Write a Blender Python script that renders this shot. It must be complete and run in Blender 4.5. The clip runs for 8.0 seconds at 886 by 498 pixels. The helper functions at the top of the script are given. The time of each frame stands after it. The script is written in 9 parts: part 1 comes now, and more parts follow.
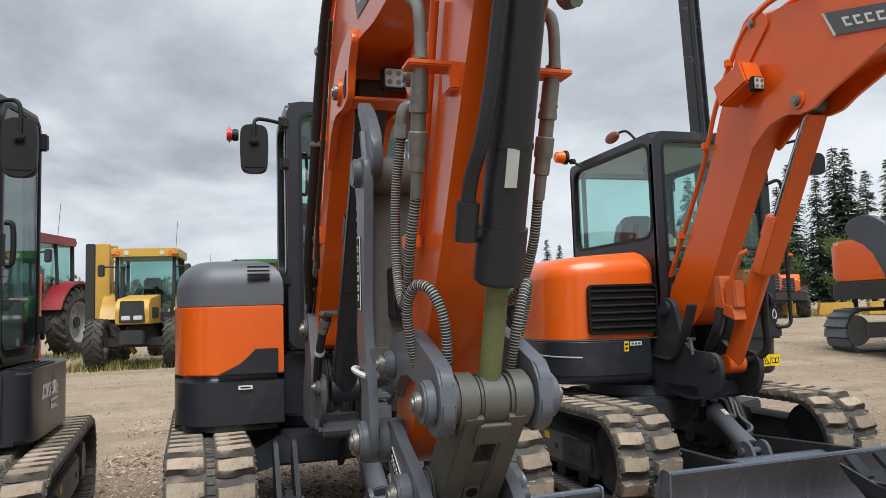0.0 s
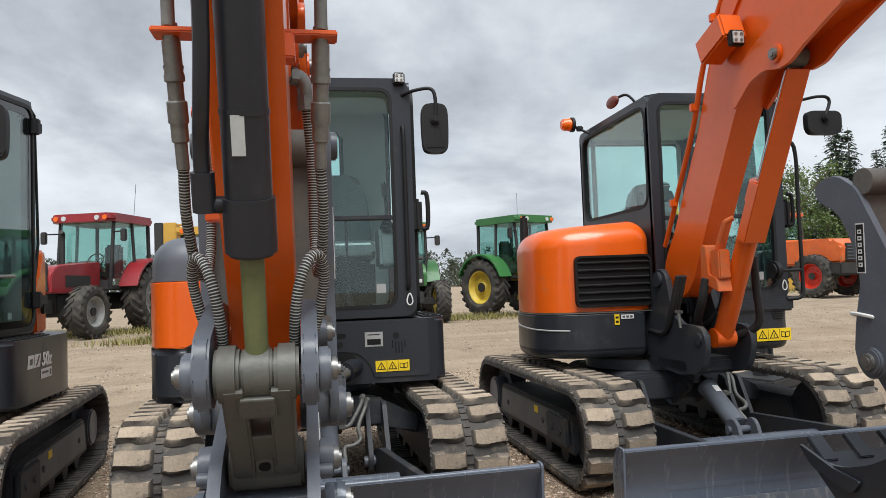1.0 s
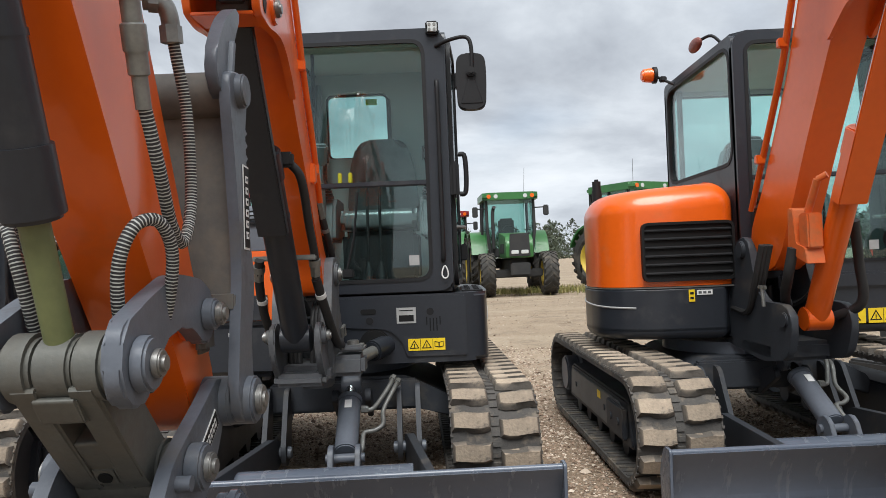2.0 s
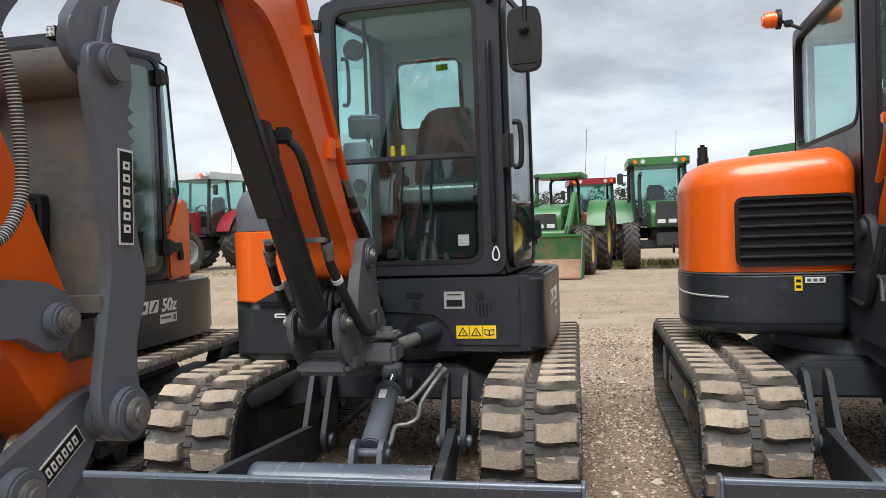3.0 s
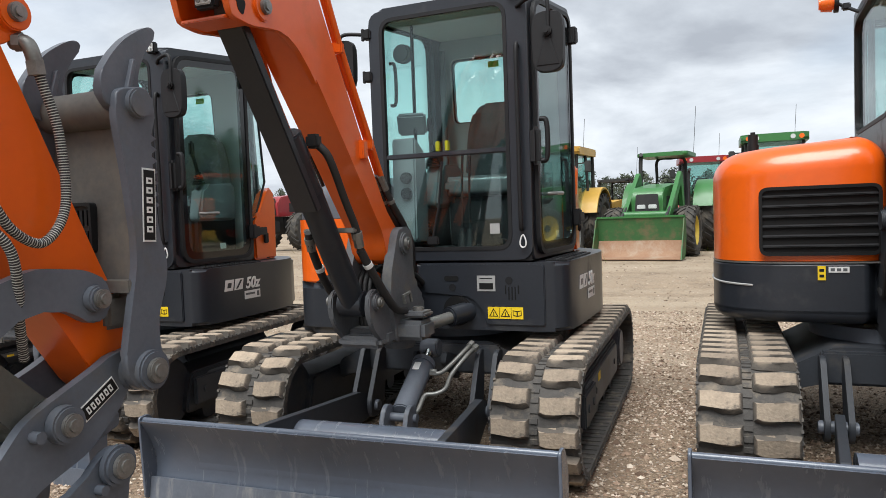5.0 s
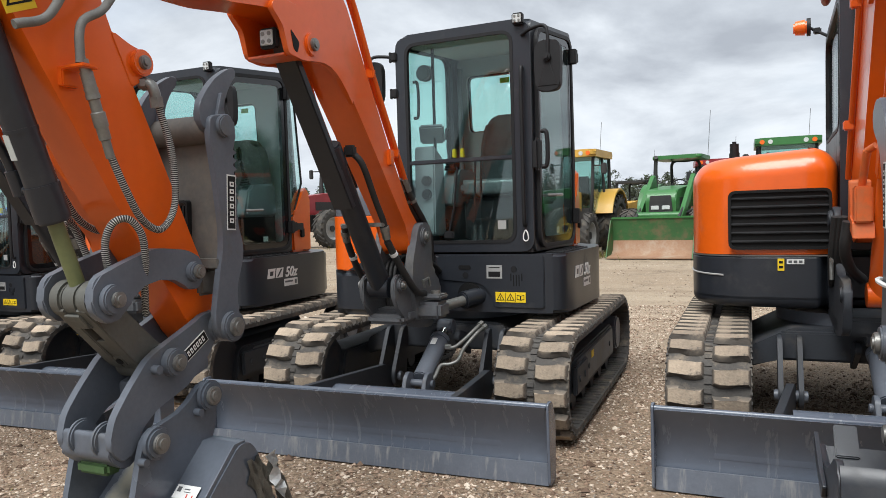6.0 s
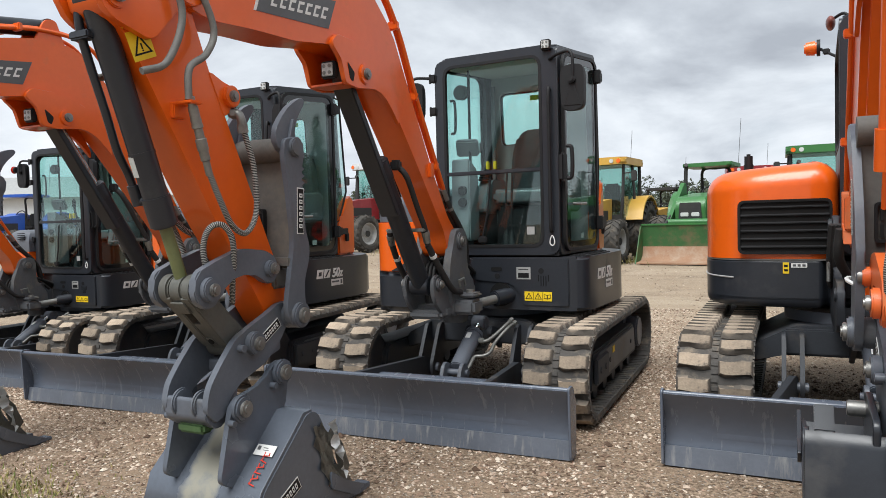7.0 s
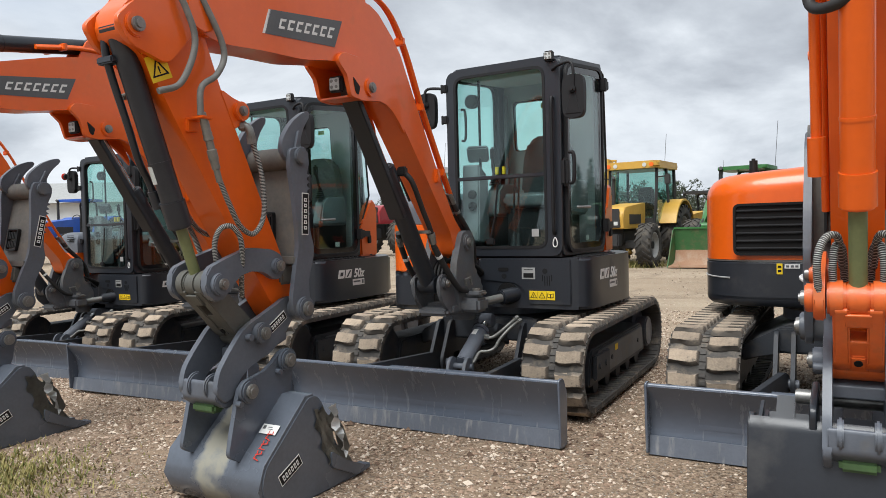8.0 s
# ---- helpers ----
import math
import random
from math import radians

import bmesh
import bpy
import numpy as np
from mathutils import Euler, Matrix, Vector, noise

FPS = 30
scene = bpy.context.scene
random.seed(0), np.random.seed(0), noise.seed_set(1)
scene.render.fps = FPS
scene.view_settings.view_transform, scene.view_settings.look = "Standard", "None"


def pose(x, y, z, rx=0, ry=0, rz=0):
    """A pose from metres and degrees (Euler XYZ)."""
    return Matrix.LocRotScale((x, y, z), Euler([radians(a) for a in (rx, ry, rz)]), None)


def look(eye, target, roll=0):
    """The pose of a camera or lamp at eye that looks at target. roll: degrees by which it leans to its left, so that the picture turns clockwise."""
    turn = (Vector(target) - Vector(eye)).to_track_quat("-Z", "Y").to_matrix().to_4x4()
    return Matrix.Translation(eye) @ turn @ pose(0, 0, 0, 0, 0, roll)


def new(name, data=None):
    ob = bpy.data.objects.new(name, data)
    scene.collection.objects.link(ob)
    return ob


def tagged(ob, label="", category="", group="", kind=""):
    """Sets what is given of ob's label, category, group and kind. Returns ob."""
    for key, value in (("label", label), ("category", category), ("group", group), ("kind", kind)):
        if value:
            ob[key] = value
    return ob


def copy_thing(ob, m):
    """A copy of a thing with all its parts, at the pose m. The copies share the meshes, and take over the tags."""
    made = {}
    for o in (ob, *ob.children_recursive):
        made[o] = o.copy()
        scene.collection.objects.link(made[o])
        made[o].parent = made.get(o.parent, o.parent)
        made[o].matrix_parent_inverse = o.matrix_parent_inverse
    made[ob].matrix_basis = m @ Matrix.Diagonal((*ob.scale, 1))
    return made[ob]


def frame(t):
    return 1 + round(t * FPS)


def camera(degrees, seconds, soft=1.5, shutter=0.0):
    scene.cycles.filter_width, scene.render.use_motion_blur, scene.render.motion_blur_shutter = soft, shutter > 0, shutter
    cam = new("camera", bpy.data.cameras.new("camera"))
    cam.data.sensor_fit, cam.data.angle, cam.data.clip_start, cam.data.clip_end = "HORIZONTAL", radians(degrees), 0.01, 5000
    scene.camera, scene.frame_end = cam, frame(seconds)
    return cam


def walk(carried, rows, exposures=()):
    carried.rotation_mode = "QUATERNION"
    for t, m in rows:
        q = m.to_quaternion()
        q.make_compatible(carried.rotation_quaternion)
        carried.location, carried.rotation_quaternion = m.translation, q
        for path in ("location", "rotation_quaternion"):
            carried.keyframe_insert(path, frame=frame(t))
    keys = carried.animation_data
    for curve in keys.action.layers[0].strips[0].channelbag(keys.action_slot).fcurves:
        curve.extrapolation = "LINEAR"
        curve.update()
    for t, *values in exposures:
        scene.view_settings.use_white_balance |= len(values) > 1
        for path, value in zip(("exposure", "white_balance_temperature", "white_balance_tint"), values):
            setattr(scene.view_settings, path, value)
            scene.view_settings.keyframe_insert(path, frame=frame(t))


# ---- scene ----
cam = camera(63.5, 8.0, soft=0.5)
PATH = [
    (0, (-0.461, -4.962, 1.256), (0.101, -3.046, 1.418), -1.8),
    (0.5, (-0.127, -4.986, 1.238), (0.331, -3.044, 1.373), -2.0),
    (0.7, (0.014, -5.023, 1.234), (0.429, -3.071, 1.348), -2.1),
    (1, (0.226, -5.058, 1.228), (0.556, -3.09, 1.325), -2.2),
    (1.5, (0.497, -4.923, 1.189), (0.664, -2.932, 1.244), -2.5),
    (1.7, (0.588, -4.812, 1.194), (0.686, -2.816, 1.239), -2.4),
    (2.8, (1.24, -4.411, 1.255), (0.849, -2.448, 1.226), -2.2),
    (3, (1.302, -4.284, 1.258), (0.828, -2.339, 1.211), -2.1),
    (3.5, (1.423, -4.082, 1.373), (0.806, -2.178, 1.302), -2.1),
    (4, (1.656, -4.066, 1.411), (0.951, -2.197, 1.321), -2.3),
    (4.5, (1.799, -4.184, 1.396), (1.034, -2.339, 1.298), -2.4),
    (4.7, (1.801, -4.295, 1.345), (1.023, -2.455, 1.247), -2.3),
    (5.8, (2.093, -4.931, 1.278), (1.253, -3.118, 1.181), -1.7),
    (6, (2.146, -5.048, 1.29), (1.294, -3.241, 1.194), -1.7),
    (6.5, (2.226, -5.331, 1.28), (1.339, -3.541, 1.192), -1.5),
    (7, (2.343, -5.495, 1.297), (1.41, -3.727, 1.219), -1.5),
    (7.5, (2.561, -5.568, 1.285), (1.574, -3.83, 1.216), -1.6),
    (8, (2.703, -5.619, 1.281), (1.663, -3.912, 1.217), -1.5),
]
walk(cam, [(t, look(eye, target, roll)) for t, eye, target, roll in PATH], exposures=[(0.0, -0.04, 6300, 8), (1.5, 0.05, 6300, 8), (3.5, 0.20, 6300, 8), (6.5, 0.16, 6300, 8), (8.0, 0.10, 6300, 8)])

# ---- world and light ----
SUN_EL, SUN_AZ = 60.0, 185.0
world = bpy.data.worlds.new("sky")
scene.world = world
world.use_nodes = True
wn, wl = world.node_tree.nodes, world.node_tree.links
wn.clear()
w_out = wn.new("ShaderNodeOutputWorld")
w_bg = wn.new("ShaderNodeBackground")
w_sky = wn.new("ShaderNodeTexSky")
w_sky.sky_type, w_sky.sun_disc = "NISHITA", False
w_sky.sun_elevation, w_sky.sun_rotation = radians(SUN_EL), radians(SUN_AZ)
w_sky.dust_density = 2.0
w_tc = wn.new("ShaderNodeTexCoord")
w_sep = wn.new("ShaderNodeSeparateXYZ")
w_add = wn.new("ShaderNodeMath"); w_add.operation = "ADD"; w_add.inputs[1].default_value = 0.30
w_max = wn.new("ShaderNodeMath"); w_max.operation = "MAXIMUM"; w_max.inputs[1].default_value = 0.06
w_dx = wn.new("ShaderNodeMath"); w_dx.operation = "DIVIDE"
w_dy = wn.new("ShaderNodeMath"); w_dy.operation = "DIVIDE"
w_com = wn.new("ShaderNodeCombineXYZ")
w_n1 = wn.new("ShaderNodeTexNoise")
w_n1.inputs["Scale"].default_value, w_n1.inputs["Detail"].default_value, w_n1.inputs["Roughness"].default_value = 1.15, 8.0, 0.56
w_n1.inputs["Distortion"].default_value = 0.25
w_cr = wn.new("ShaderNodeValToRGB")
for w_i, (w_p, w_c) in enumerate([(0.33, (0.43, 0.455, 0.505)), (0.43, (0.58, 0.61, 0.66)), (0.53, (0.77, 0.80, 0.845)), (0.64, (0.91, 0.93, 0.96))]):
    w_e = w_cr.color_ramp.elements[w_i] if w_i < 2 else w_cr.color_ramp.elements.new(w_p)
    w_e.position, w_e.color = w_p, (*w_c, 1)
w_n2 = wn.new("ShaderNodeTexNoise")
w_n2.inputs["Scale"].default_value, w_n2.inputs["Detail"].default_value = 0.7, 4.0
w_gap = wn.new("ShaderNodeValToRGB")
w_gap.color_ramp.elements[0].position, w_gap.color_ramp.elements[1].position = 0.56, 0.70
w_gap.color_ramp.elements[0].color, w_gap.color_ramp.elements[1].color = (1, 1, 1, 1), (0.55, 0.55, 0.55, 1)
w_mul = wn.new("ShaderNodeVectorMath"); w_mul.operation = "SCALE"; w_mul.inputs["Scale"].default_value = 0.13
w_mix = wn.new("ShaderNodeMix"); w_mix.data_type = "RGBA"
wl.new(w_tc.outputs["Generated"], w_sep.inputs[0])
wl.new(w_sep.outputs["Z"], w_add.inputs[0]); wl.new(w_add.outputs[0], w_max.inputs[0])
wl.new(w_sep.outputs["X"], w_dx.inputs[0]); wl.new(w_max.outputs[0], w_dx.inputs[1])
wl.new(w_sep.outputs["Y"], w_dy.inputs[0]); wl.new(w_max.outputs[0], w_dy.inputs[1])
wl.new(w_dx.outputs[0], w_com.inputs[0]); wl.new(w_dy.outputs[0], w_com.inputs[1])
wl.new(w_com.outputs[0], w_n1.inputs["Vector"]); wl.new(w_com.outputs[0], w_n2.inputs["Vector"])
# one heavy cloud bank low over the yard and a thinner, brighter stretch beside it
w_sum = w_n1.outputs["Fac"]
for w_at, w_r, w_k in (((-0.14, 1.60, 0), 0.62, -0.17), ((1.35, 1.35, 0), 1.0, 0.07), ((-1.5, 1.9, 0), 1.0, 0.05)):
    w_d = wn.new("ShaderNodeVectorMath"); w_d.operation = "DISTANCE"; w_d.inputs[1].default_value = w_at
    w_wob = wn.new("ShaderNodeMath"); w_wob.operation = "MULTIPLY_ADD"; w_wob.inputs[1].default_value = 0.9 * w_r
    w_mr = wn.new("ShaderNodeMapRange"); w_mr.interpolation_type = "SMOOTHSTEP"
    w_mr.inputs["From Min"].default_value, w_mr.inputs["From Max"].default_value = 0.45 * w_r, 1.45 * w_r
    w_mr.inputs["To Min"].default_value, w_mr.inputs["To Max"].default_value = w_k, 0.0
    w_pl = wn.new("ShaderNodeMath"); w_pl.operation = "ADD"
    wl.new(w_com.outputs[0], w_d.inputs[0]); wl.new(w_n1.outputs["Fac"], w_wob.inputs[0]); wl.new(w_d.outputs["Value"], w_wob.inputs[2])
    wl.new(w_wob.outputs[0], w_mr.inputs["Value"])
    wl.new(w_sum, w_pl.inputs[0]); wl.new(w_mr.outputs["Result"], w_pl.inputs[1])
    w_sum = w_pl.outputs[0]
wl.new(w_sum, w_cr.inputs["Fac"]); wl.new(w_n2.outputs["Fac"], w_gap.inputs["Fac"])
wl.new(w_sky.outputs["Color"], w_mul.inputs[0])
wl.new(w_gap.outputs["Color"], w_mix.inputs["Factor"])
wl.new(w_mul.outputs["Vector"], w_mix.inputs["A"]); wl.new(w_cr.outputs["Color"], w_mix.inputs["B"])
wl.new(w_mix.outputs["Result"], w_bg.inputs["Color"])
w_bg.inputs["Strength"].default_value = 1.0
wl.new(w_bg.outputs[0], w_out.inputs[0])
sun = new("sun", bpy.data.lights.new("sun", "SUN"))
sun.data.energy, sun.data.angle, sun.data.color = 4.2, radians(40), (1.0, 0.985, 0.96)
sun.rotation_euler = (radians(90 - SUN_EL), 0, radians(180 - SUN_AZ))


# ---- materials ----
def material(name, c1, c2=None, rough=0.5, metal=0.0, scale=6.0, fine=60.0, bump=0.0, bump_scale=120.0, coat=0.0, dirt=None, dirt_lo=0.55, dirt_hi=0.75, dirt_scale=2.5, rough2=None, vary=0.0, spec=0.5, band=0.0, top=None, streak=None):
    """Two-scale colour variation, optional dirt, relief and clear coat."""
    m = bpy.data.materials.new(name)
    m.use_nodes = True
    n, l = m.node_tree.nodes, m.node_tree.links
    p = n["Principled BSDF"]
    c2 = c2 or tuple(v * 0.8 for v in c1)
    tc = n.new("ShaderNodeTexCoord")

    def tex(sc, det=5.0, ro=0.55, stretch=None):
        t = n.new("ShaderNodeTexNoise")
        t.inputs["Scale"].default_value, t.inputs["Detail"].default_value, t.inputs["Roughness"].default_value = sc, det, ro
        if stretch:
            mp = n.new("ShaderNodeMapping")
            mp.inputs["Scale"].default_value = stretch
            l.new(tc.outputs["Object"], mp.inputs["Vector"]); l.new(mp.outputs["Vector"], t.inputs["Vector"])
        else:
            l.new(tc.outputs["Object"], t.inputs["Vector"])
        return t
    a, b = tex(scale), tex(fine, 3.0)
    s = n.new("ShaderNodeMath"); s.operation = "MULTIPLY_ADD"
    l.new(b.outputs["Fac"], s.inputs[0]); s.inputs[1].default_value = 0.45
    l.new(a.outputs["Fac"], s.inputs[2])
    r = n.new("ShaderNodeMapRange")
    r.inputs["From Min"].default_value, r.inputs["From Max"].default_value = 0.5, 0.95
    l.new(s.outputs[0], r.inputs["Value"])
    mx = n.new("ShaderNodeMix"); mx.data_type = "RGBA"
    mx.inputs["A"].default_value, mx.inputs["B"].default_value = (*c1, 1), (*c2, 1)
    l.new(r.outputs["Result"], mx.inputs["Factor"])
    col = mx.outputs["Result"]
    rr = n.new("ShaderNodeMapRange")
    rr.inputs["To Min"].default_value, rr.inputs["To Max"].default_value = rough, rough2 if rough2 is not None else min(1, rough * 1.25)
    l.new(a.outputs["Fac"], rr.inputs["Value"])
    ro_out = rr.outputs["Result"]
    if vary:
        oi = n.new("ShaderNodeObjectInfo")
        hs = n.new("ShaderNodeHueSaturation")
        mr = n.new("ShaderNodeMapRange")
        mr.inputs["To Min"].default_value, mr.inputs["To Max"].default_value = 1 - vary, 1 + vary
        l.new(oi.outputs["Random"], mr.inputs["Value"]); l.new(mr.outputs["Result"], hs.inputs["Value"])
        l.new(col, hs.inputs["Color"]); col = hs.outputs["Color"]
    if dirt:
        d = tex(dirt_scale, 8.0, 0.65, streak)
        dr = n.new("ShaderNodeMapRange")
        dr.inputs["From Min"].default_value, dr.inputs["From Max"].default_value = dirt_lo, dirt_hi
        l.new(d.outputs["Fac"], dr.inputs["Value"])
        if band:
            # a scraped stripe of this half width along the middle
            sx, ab, bd, ad = n.new("ShaderNodeSeparateXYZ"), n.new("ShaderNodeMath"), n.new("ShaderNodeMapRange"), n.new("ShaderNodeMath")
            l.new(tc.outputs["Object"], sx.inputs[0])
            ab.operation, ad.operation = "ABSOLUTE", "ADD"
            l.new(sx.outputs["X"], ab.inputs[0])
            bd.inputs["From Min"].default_value, bd.inputs["From Max"].default_value = band * 0.6, band * 1.3
            bd.inputs["To Min"].default_value, bd.inputs["To Max"].default_value = 0.26, -0.10
            l.new(ab.outputs[0], bd.inputs["Value"])
            l.new(d.outputs["Fac"], ad.inputs[0]); l.new(bd.outputs["Result"], ad.inputs[1])
            l.new(ad.outputs[0], dr.inputs["Value"])
        dm = n.new("ShaderNodeMix"); dm.data_type = "RGBA"
        l.new(dr.outputs["Result"], dm.inputs["Factor"]); l.new(col, dm.inputs["A"])
        dm.inputs["B"].default_value = (*dirt, 1)
        col = dm.outputs["Result"]
        rm = n.new("ShaderNodeMix"); rm.data_type = "FLOAT"
        l.new(dr.outputs["Result"], rm.inputs["Factor"]); l.new(ro_out, rm.inputs["A"]); rm.inputs["B"].default_value = 0.9
        ro_out = rm.outputs["Result"]
    if top:
        # dry mud sits on the outer face, bare rubber on the flanks
        sn, tr, na, tm = n.new("ShaderNodeSeparateXYZ"), n.new("ShaderNodeMapRange"), n.new("ShaderNodeMath"), n.new("ShaderNodeMix")
        l.new(tc.outputs["Normal"], sn.inputs[0])
        na.operation = "MULTIPLY_ADD"
        l.new(a.outputs["Fac"], na.inputs[0]); na.inputs[1].default_value = 0.9
        l.new(sn.outputs["Z"], na.inputs[2])
        tr.inputs["From Min"].default_value, tr.inputs["From Max"].default_value = 0.75, 1.15
        l.new(na.outputs[0], tr.inputs["Value"])
        tm.data_type = "RGBA"
        l.new(tr.outputs["Result"], tm.inputs["Factor"])
        tm.inputs["A"].default_value = (*top, 1)
        l.new(col, tm.inputs["B"])
        col = tm.outputs["Result"]
    l.new(col, p.inputs["Base Color"])
    l.new(ro_out, p.inputs["Roughness"])
    p.inputs["Metallic"].default_value = metal
    p.inputs["Specular IOR Level"].default_value = spec
    p.inputs["Coat Weight"].default_value = coat
    p.inputs["Coat Roughness"].default_value = 0.12
    if bump:
        bt = tex(bump_scale, 4.0)
        bn = n.new("ShaderNodeBump")
        bn.inputs["Strength"].default_value, bn.inputs["Distance"].default_value = bump, 0.01
        l.new(bt.outputs["Fac"], bn.inputs["Height"]); l.new(bn.outputs["Normal"], p.inputs["Normal"])
    return m


def glass_material(name, tint, gloss=0.06):
    m = bpy.data.materials.new(name)
    m.use_nodes = True
    n, l = m.node_tree.nodes, m.node_tree.links
    n.remove(n["Principled BSDF"])
    tr, gl, mx, fr = n.new("ShaderNodeBsdfTransparent"), n.new("ShaderNodeBsdfGlossy"), n.new("ShaderNodeMixShader"), n.new("ShaderNodeLayerWeight")
    tr.inputs["Color"].default_value = (*tint, 1)
    gl.inputs["Roughness"].default_value = 0.02
    fr.inputs["Blend"].default_value = 0.5
    pw, sc = n.new("ShaderNodeMath"), n.new("ShaderNodeMath")
    pw.operation, sc.operation = "POWER", "MULTIPLY_ADD"
    pw.inputs[1].default_value, sc.inputs[1].default_value, sc.inputs[2].default_value = 3.2, 0.50, gloss
    l.new(fr.outputs["Facing"], pw.inputs[0]); l.new(pw.outputs[0], sc.inputs[0])
    l.new(sc.outputs[0], mx.inputs[0]); l.new(tr.outputs[0], mx.inputs[1]); l.new(gl.outputs[0], mx.inputs[2])
    l.new(mx.outputs[0], n["Material Output"].inputs["Surface"])
    return m


M_ORANGE = material("orange_paint", (0.76, 0.118, 0.006), (0.68, 0.10, 0.004), rough=0.27, rough2=0.36, coat=0.45, scale=1.5, fine=25, bump=0.02, bump_scale=300, dirt=(0.50, 0.13, 0.035), dirt_lo=0.60, dirt_hi=0.95, dirt_scale=5, spec=0.4)
M_ORANGE_WORN = material("orange_paint_dusty", (0.70, 0.135, 0.02), (0.58, 0.10, 0.015), rough=0.42, coat=0.15, scale=4, fine=40, dirt=(0.34, 0.16, 0.07), dirt_lo=0.52, dirt_hi=0.8, dirt_scale=5)
M_CHAR = material("charcoal_paint", (0.022, 0.0255, 0.032), (0.016, 0.0185, 0.024), rough=0.30, scale=3, fine=60, bump=0.04, bump_scale=250, dirt=(0.075, 0.072, 0.068), dirt_lo=0.56, dirt_hi=0.9, dirt_scale=3, spec=0.5)
M_SHEET = material("dusty_steel_sheet", (0.14, 0.130, 0.115), (0.085, 0.081, 0.075), rough=0.6, scale=3, fine=50, bump=0.05, bump_scale=100, dirt=(0.22, 0.18, 0.135), dirt_lo=0.5, dirt_hi=0.8, dirt_scale=4)
M_UNDER = material("dusty_charcoal_steel", (0.034, 0.038, 0.045), (0.025, 0.028, 0.034), rough=0.5, scale=4, fine=60, bump=0.06, bump_scale=120, dirt=(0.11, 0.095, 0.078), dirt_lo=0.54, dirt_hi=0.82, dirt_scale=4, spec=0.4)
M_FRAMEGREY = material("pale_grey_frame_paint", (0.115, 0.12, 0.125), (0.085, 0.088, 0.092), rough=0.5, scale=4, fine=60, bump=0.04, bump_scale=120, dirt=(0.20, 0.17, 0.13), dirt_lo=0.52, dirt_hi=0.8, dirt_scale=5)
M_EDGE = material("scraped_edge_steel", (0.135, 0.15, 0.18), (0.10, 0.112, 0.135), rough=0.30, metal=0.2, scale=6, fine=80, bump=0.06, bump_scale=90, dirt=(0.30, 0.295, 0.28), dirt_lo=0.52, dirt_hi=0.75, dirt_scale=9, streak=(3.0, 1.0, 0.5))
M_GREYCOVER = material("grey_plastic_cover", (0.105, 0.114, 0.132), (0.09, 0.097, 0.112), rough=0.42, scale=3, fine=80, bump=0.04, bump_scale=400)
M_STEEL = material("grey_painted_steel", (0.115, 0.127, 0.150), (0.084, 0.094, 0.112), rough=0.33, scale=5, fine=60, bump=0.05, bump_scale=120, dirt=(0.13, 0.118, 0.10), dirt_lo=0.56, dirt_hi=0.85, dirt_scale=5, spec=0.4)
M_CASTING = material("dusty_grey_casting", (0.115, 0.12, 0.128), (0.075, 0.08, 0.088), rough=0.45, scale=7, fine=70, bump=0.08, bump_scale=110, dirt=(0.21, 0.19, 0.155), dirt_lo=0.5, dirt_hi=0.8, dirt_scale=7)
M_BLADE = material("blade_grey_paint", (0.100, 0.117, 0.150), (0.082, 0.096, 0.123), rough=0.22, scale=2, fine=30, bump=0.04, bump_scale=50, dirt=(0.24, 0.242, 0.245), dirt_lo=0.58, dirt_hi=0.80, dirt_scale=9, spec=0.6, streak=(2.6, 1.0, 0.28))
M_BUCKET = material("scraped_bucket_steel", (0.115, 0.131, 0.160), (0.088, 0.100, 0.120), rough=0.24, metal=0.2, scale=3, fine=50, bump=0.05, bump_scale=110, dirt=(0.27, 0.26, 0.215), dirt_lo=0.62, dirt_hi=0.78, dirt_scale=4.5, band=0.115)
M_LINK = material("worn_olive_steel", (0.125, 0.124, 0.108), (0.078, 0.080, 0.074), rough=0.45, metal=0.2, scale=7, fine=70, bump=0.08, bump_scale=100, dirt=(0.14, 0.125, 0.10), dirt_lo=0.48, dirt_hi=0.8, dirt_scale=7, spec=0.4)
M_BLACK = material("black_plastic", (0.010, 0.010, 0.011), (0.015, 0.015, 0.016), rough=0.48, scale=8, fine=120, bump=0.04, bump_scale=500, spec=0.28)
M_HOSE = material("black_rubber_hose", (0.014, 0.014, 0.015), (0.022, 0.021, 0.02), rough=0.55, scale=10, fine=150)
M_HOSEGREY = material("grey_braided_hose", (0.19, 0.19, 0.175), (0.13, 0.13, 0.12), rough=0.6, scale=20, fine=300, bump=0.2, bump_scale=500)
M_SPIRAL = material("pale_spiral_guard", (0.50, 0.50, 0.47), (0.40, 0.40, 0.37), rough=0.55, scale=20, fine=150)
M_RUBBER = material("track_rubber", (0.050, 0.047, 0.044), (0.085, 0.078, 0.070), rough=0.8, scale=7, fine=60, bump=0.3, bump_scale=70, dirt=(0.20, 0.165, 0.125), dirt_lo=0.52, dirt_hi=0.72, dirt_scale=9)
M_LUG = material("rubber_lug_caked_with_dry_mud", (0.38, 0.305, 0.225), (0.21, 0.17, 0.13), rough=0.9, scale=14, fine=90, bump=0.4, bump_scale=60, vary=0.28, dirt=(0.07, 0.06, 0.052), dirt_lo=0.54, dirt_hi=0.66, dirt_scale=14, top=(0.095, 0.083, 0.07))
M_TYRE = material("tyre_rubber", (0.028, 0.027, 0.026), (0.05, 0.046, 0.04), rough=0.85, scale=6, fine=60, bump=0.15, bump_scale=60, dirt=(0.13, 0.11, 0.085), dirt_lo=0.5, dirt_hi=0.75, dirt_scale=4)
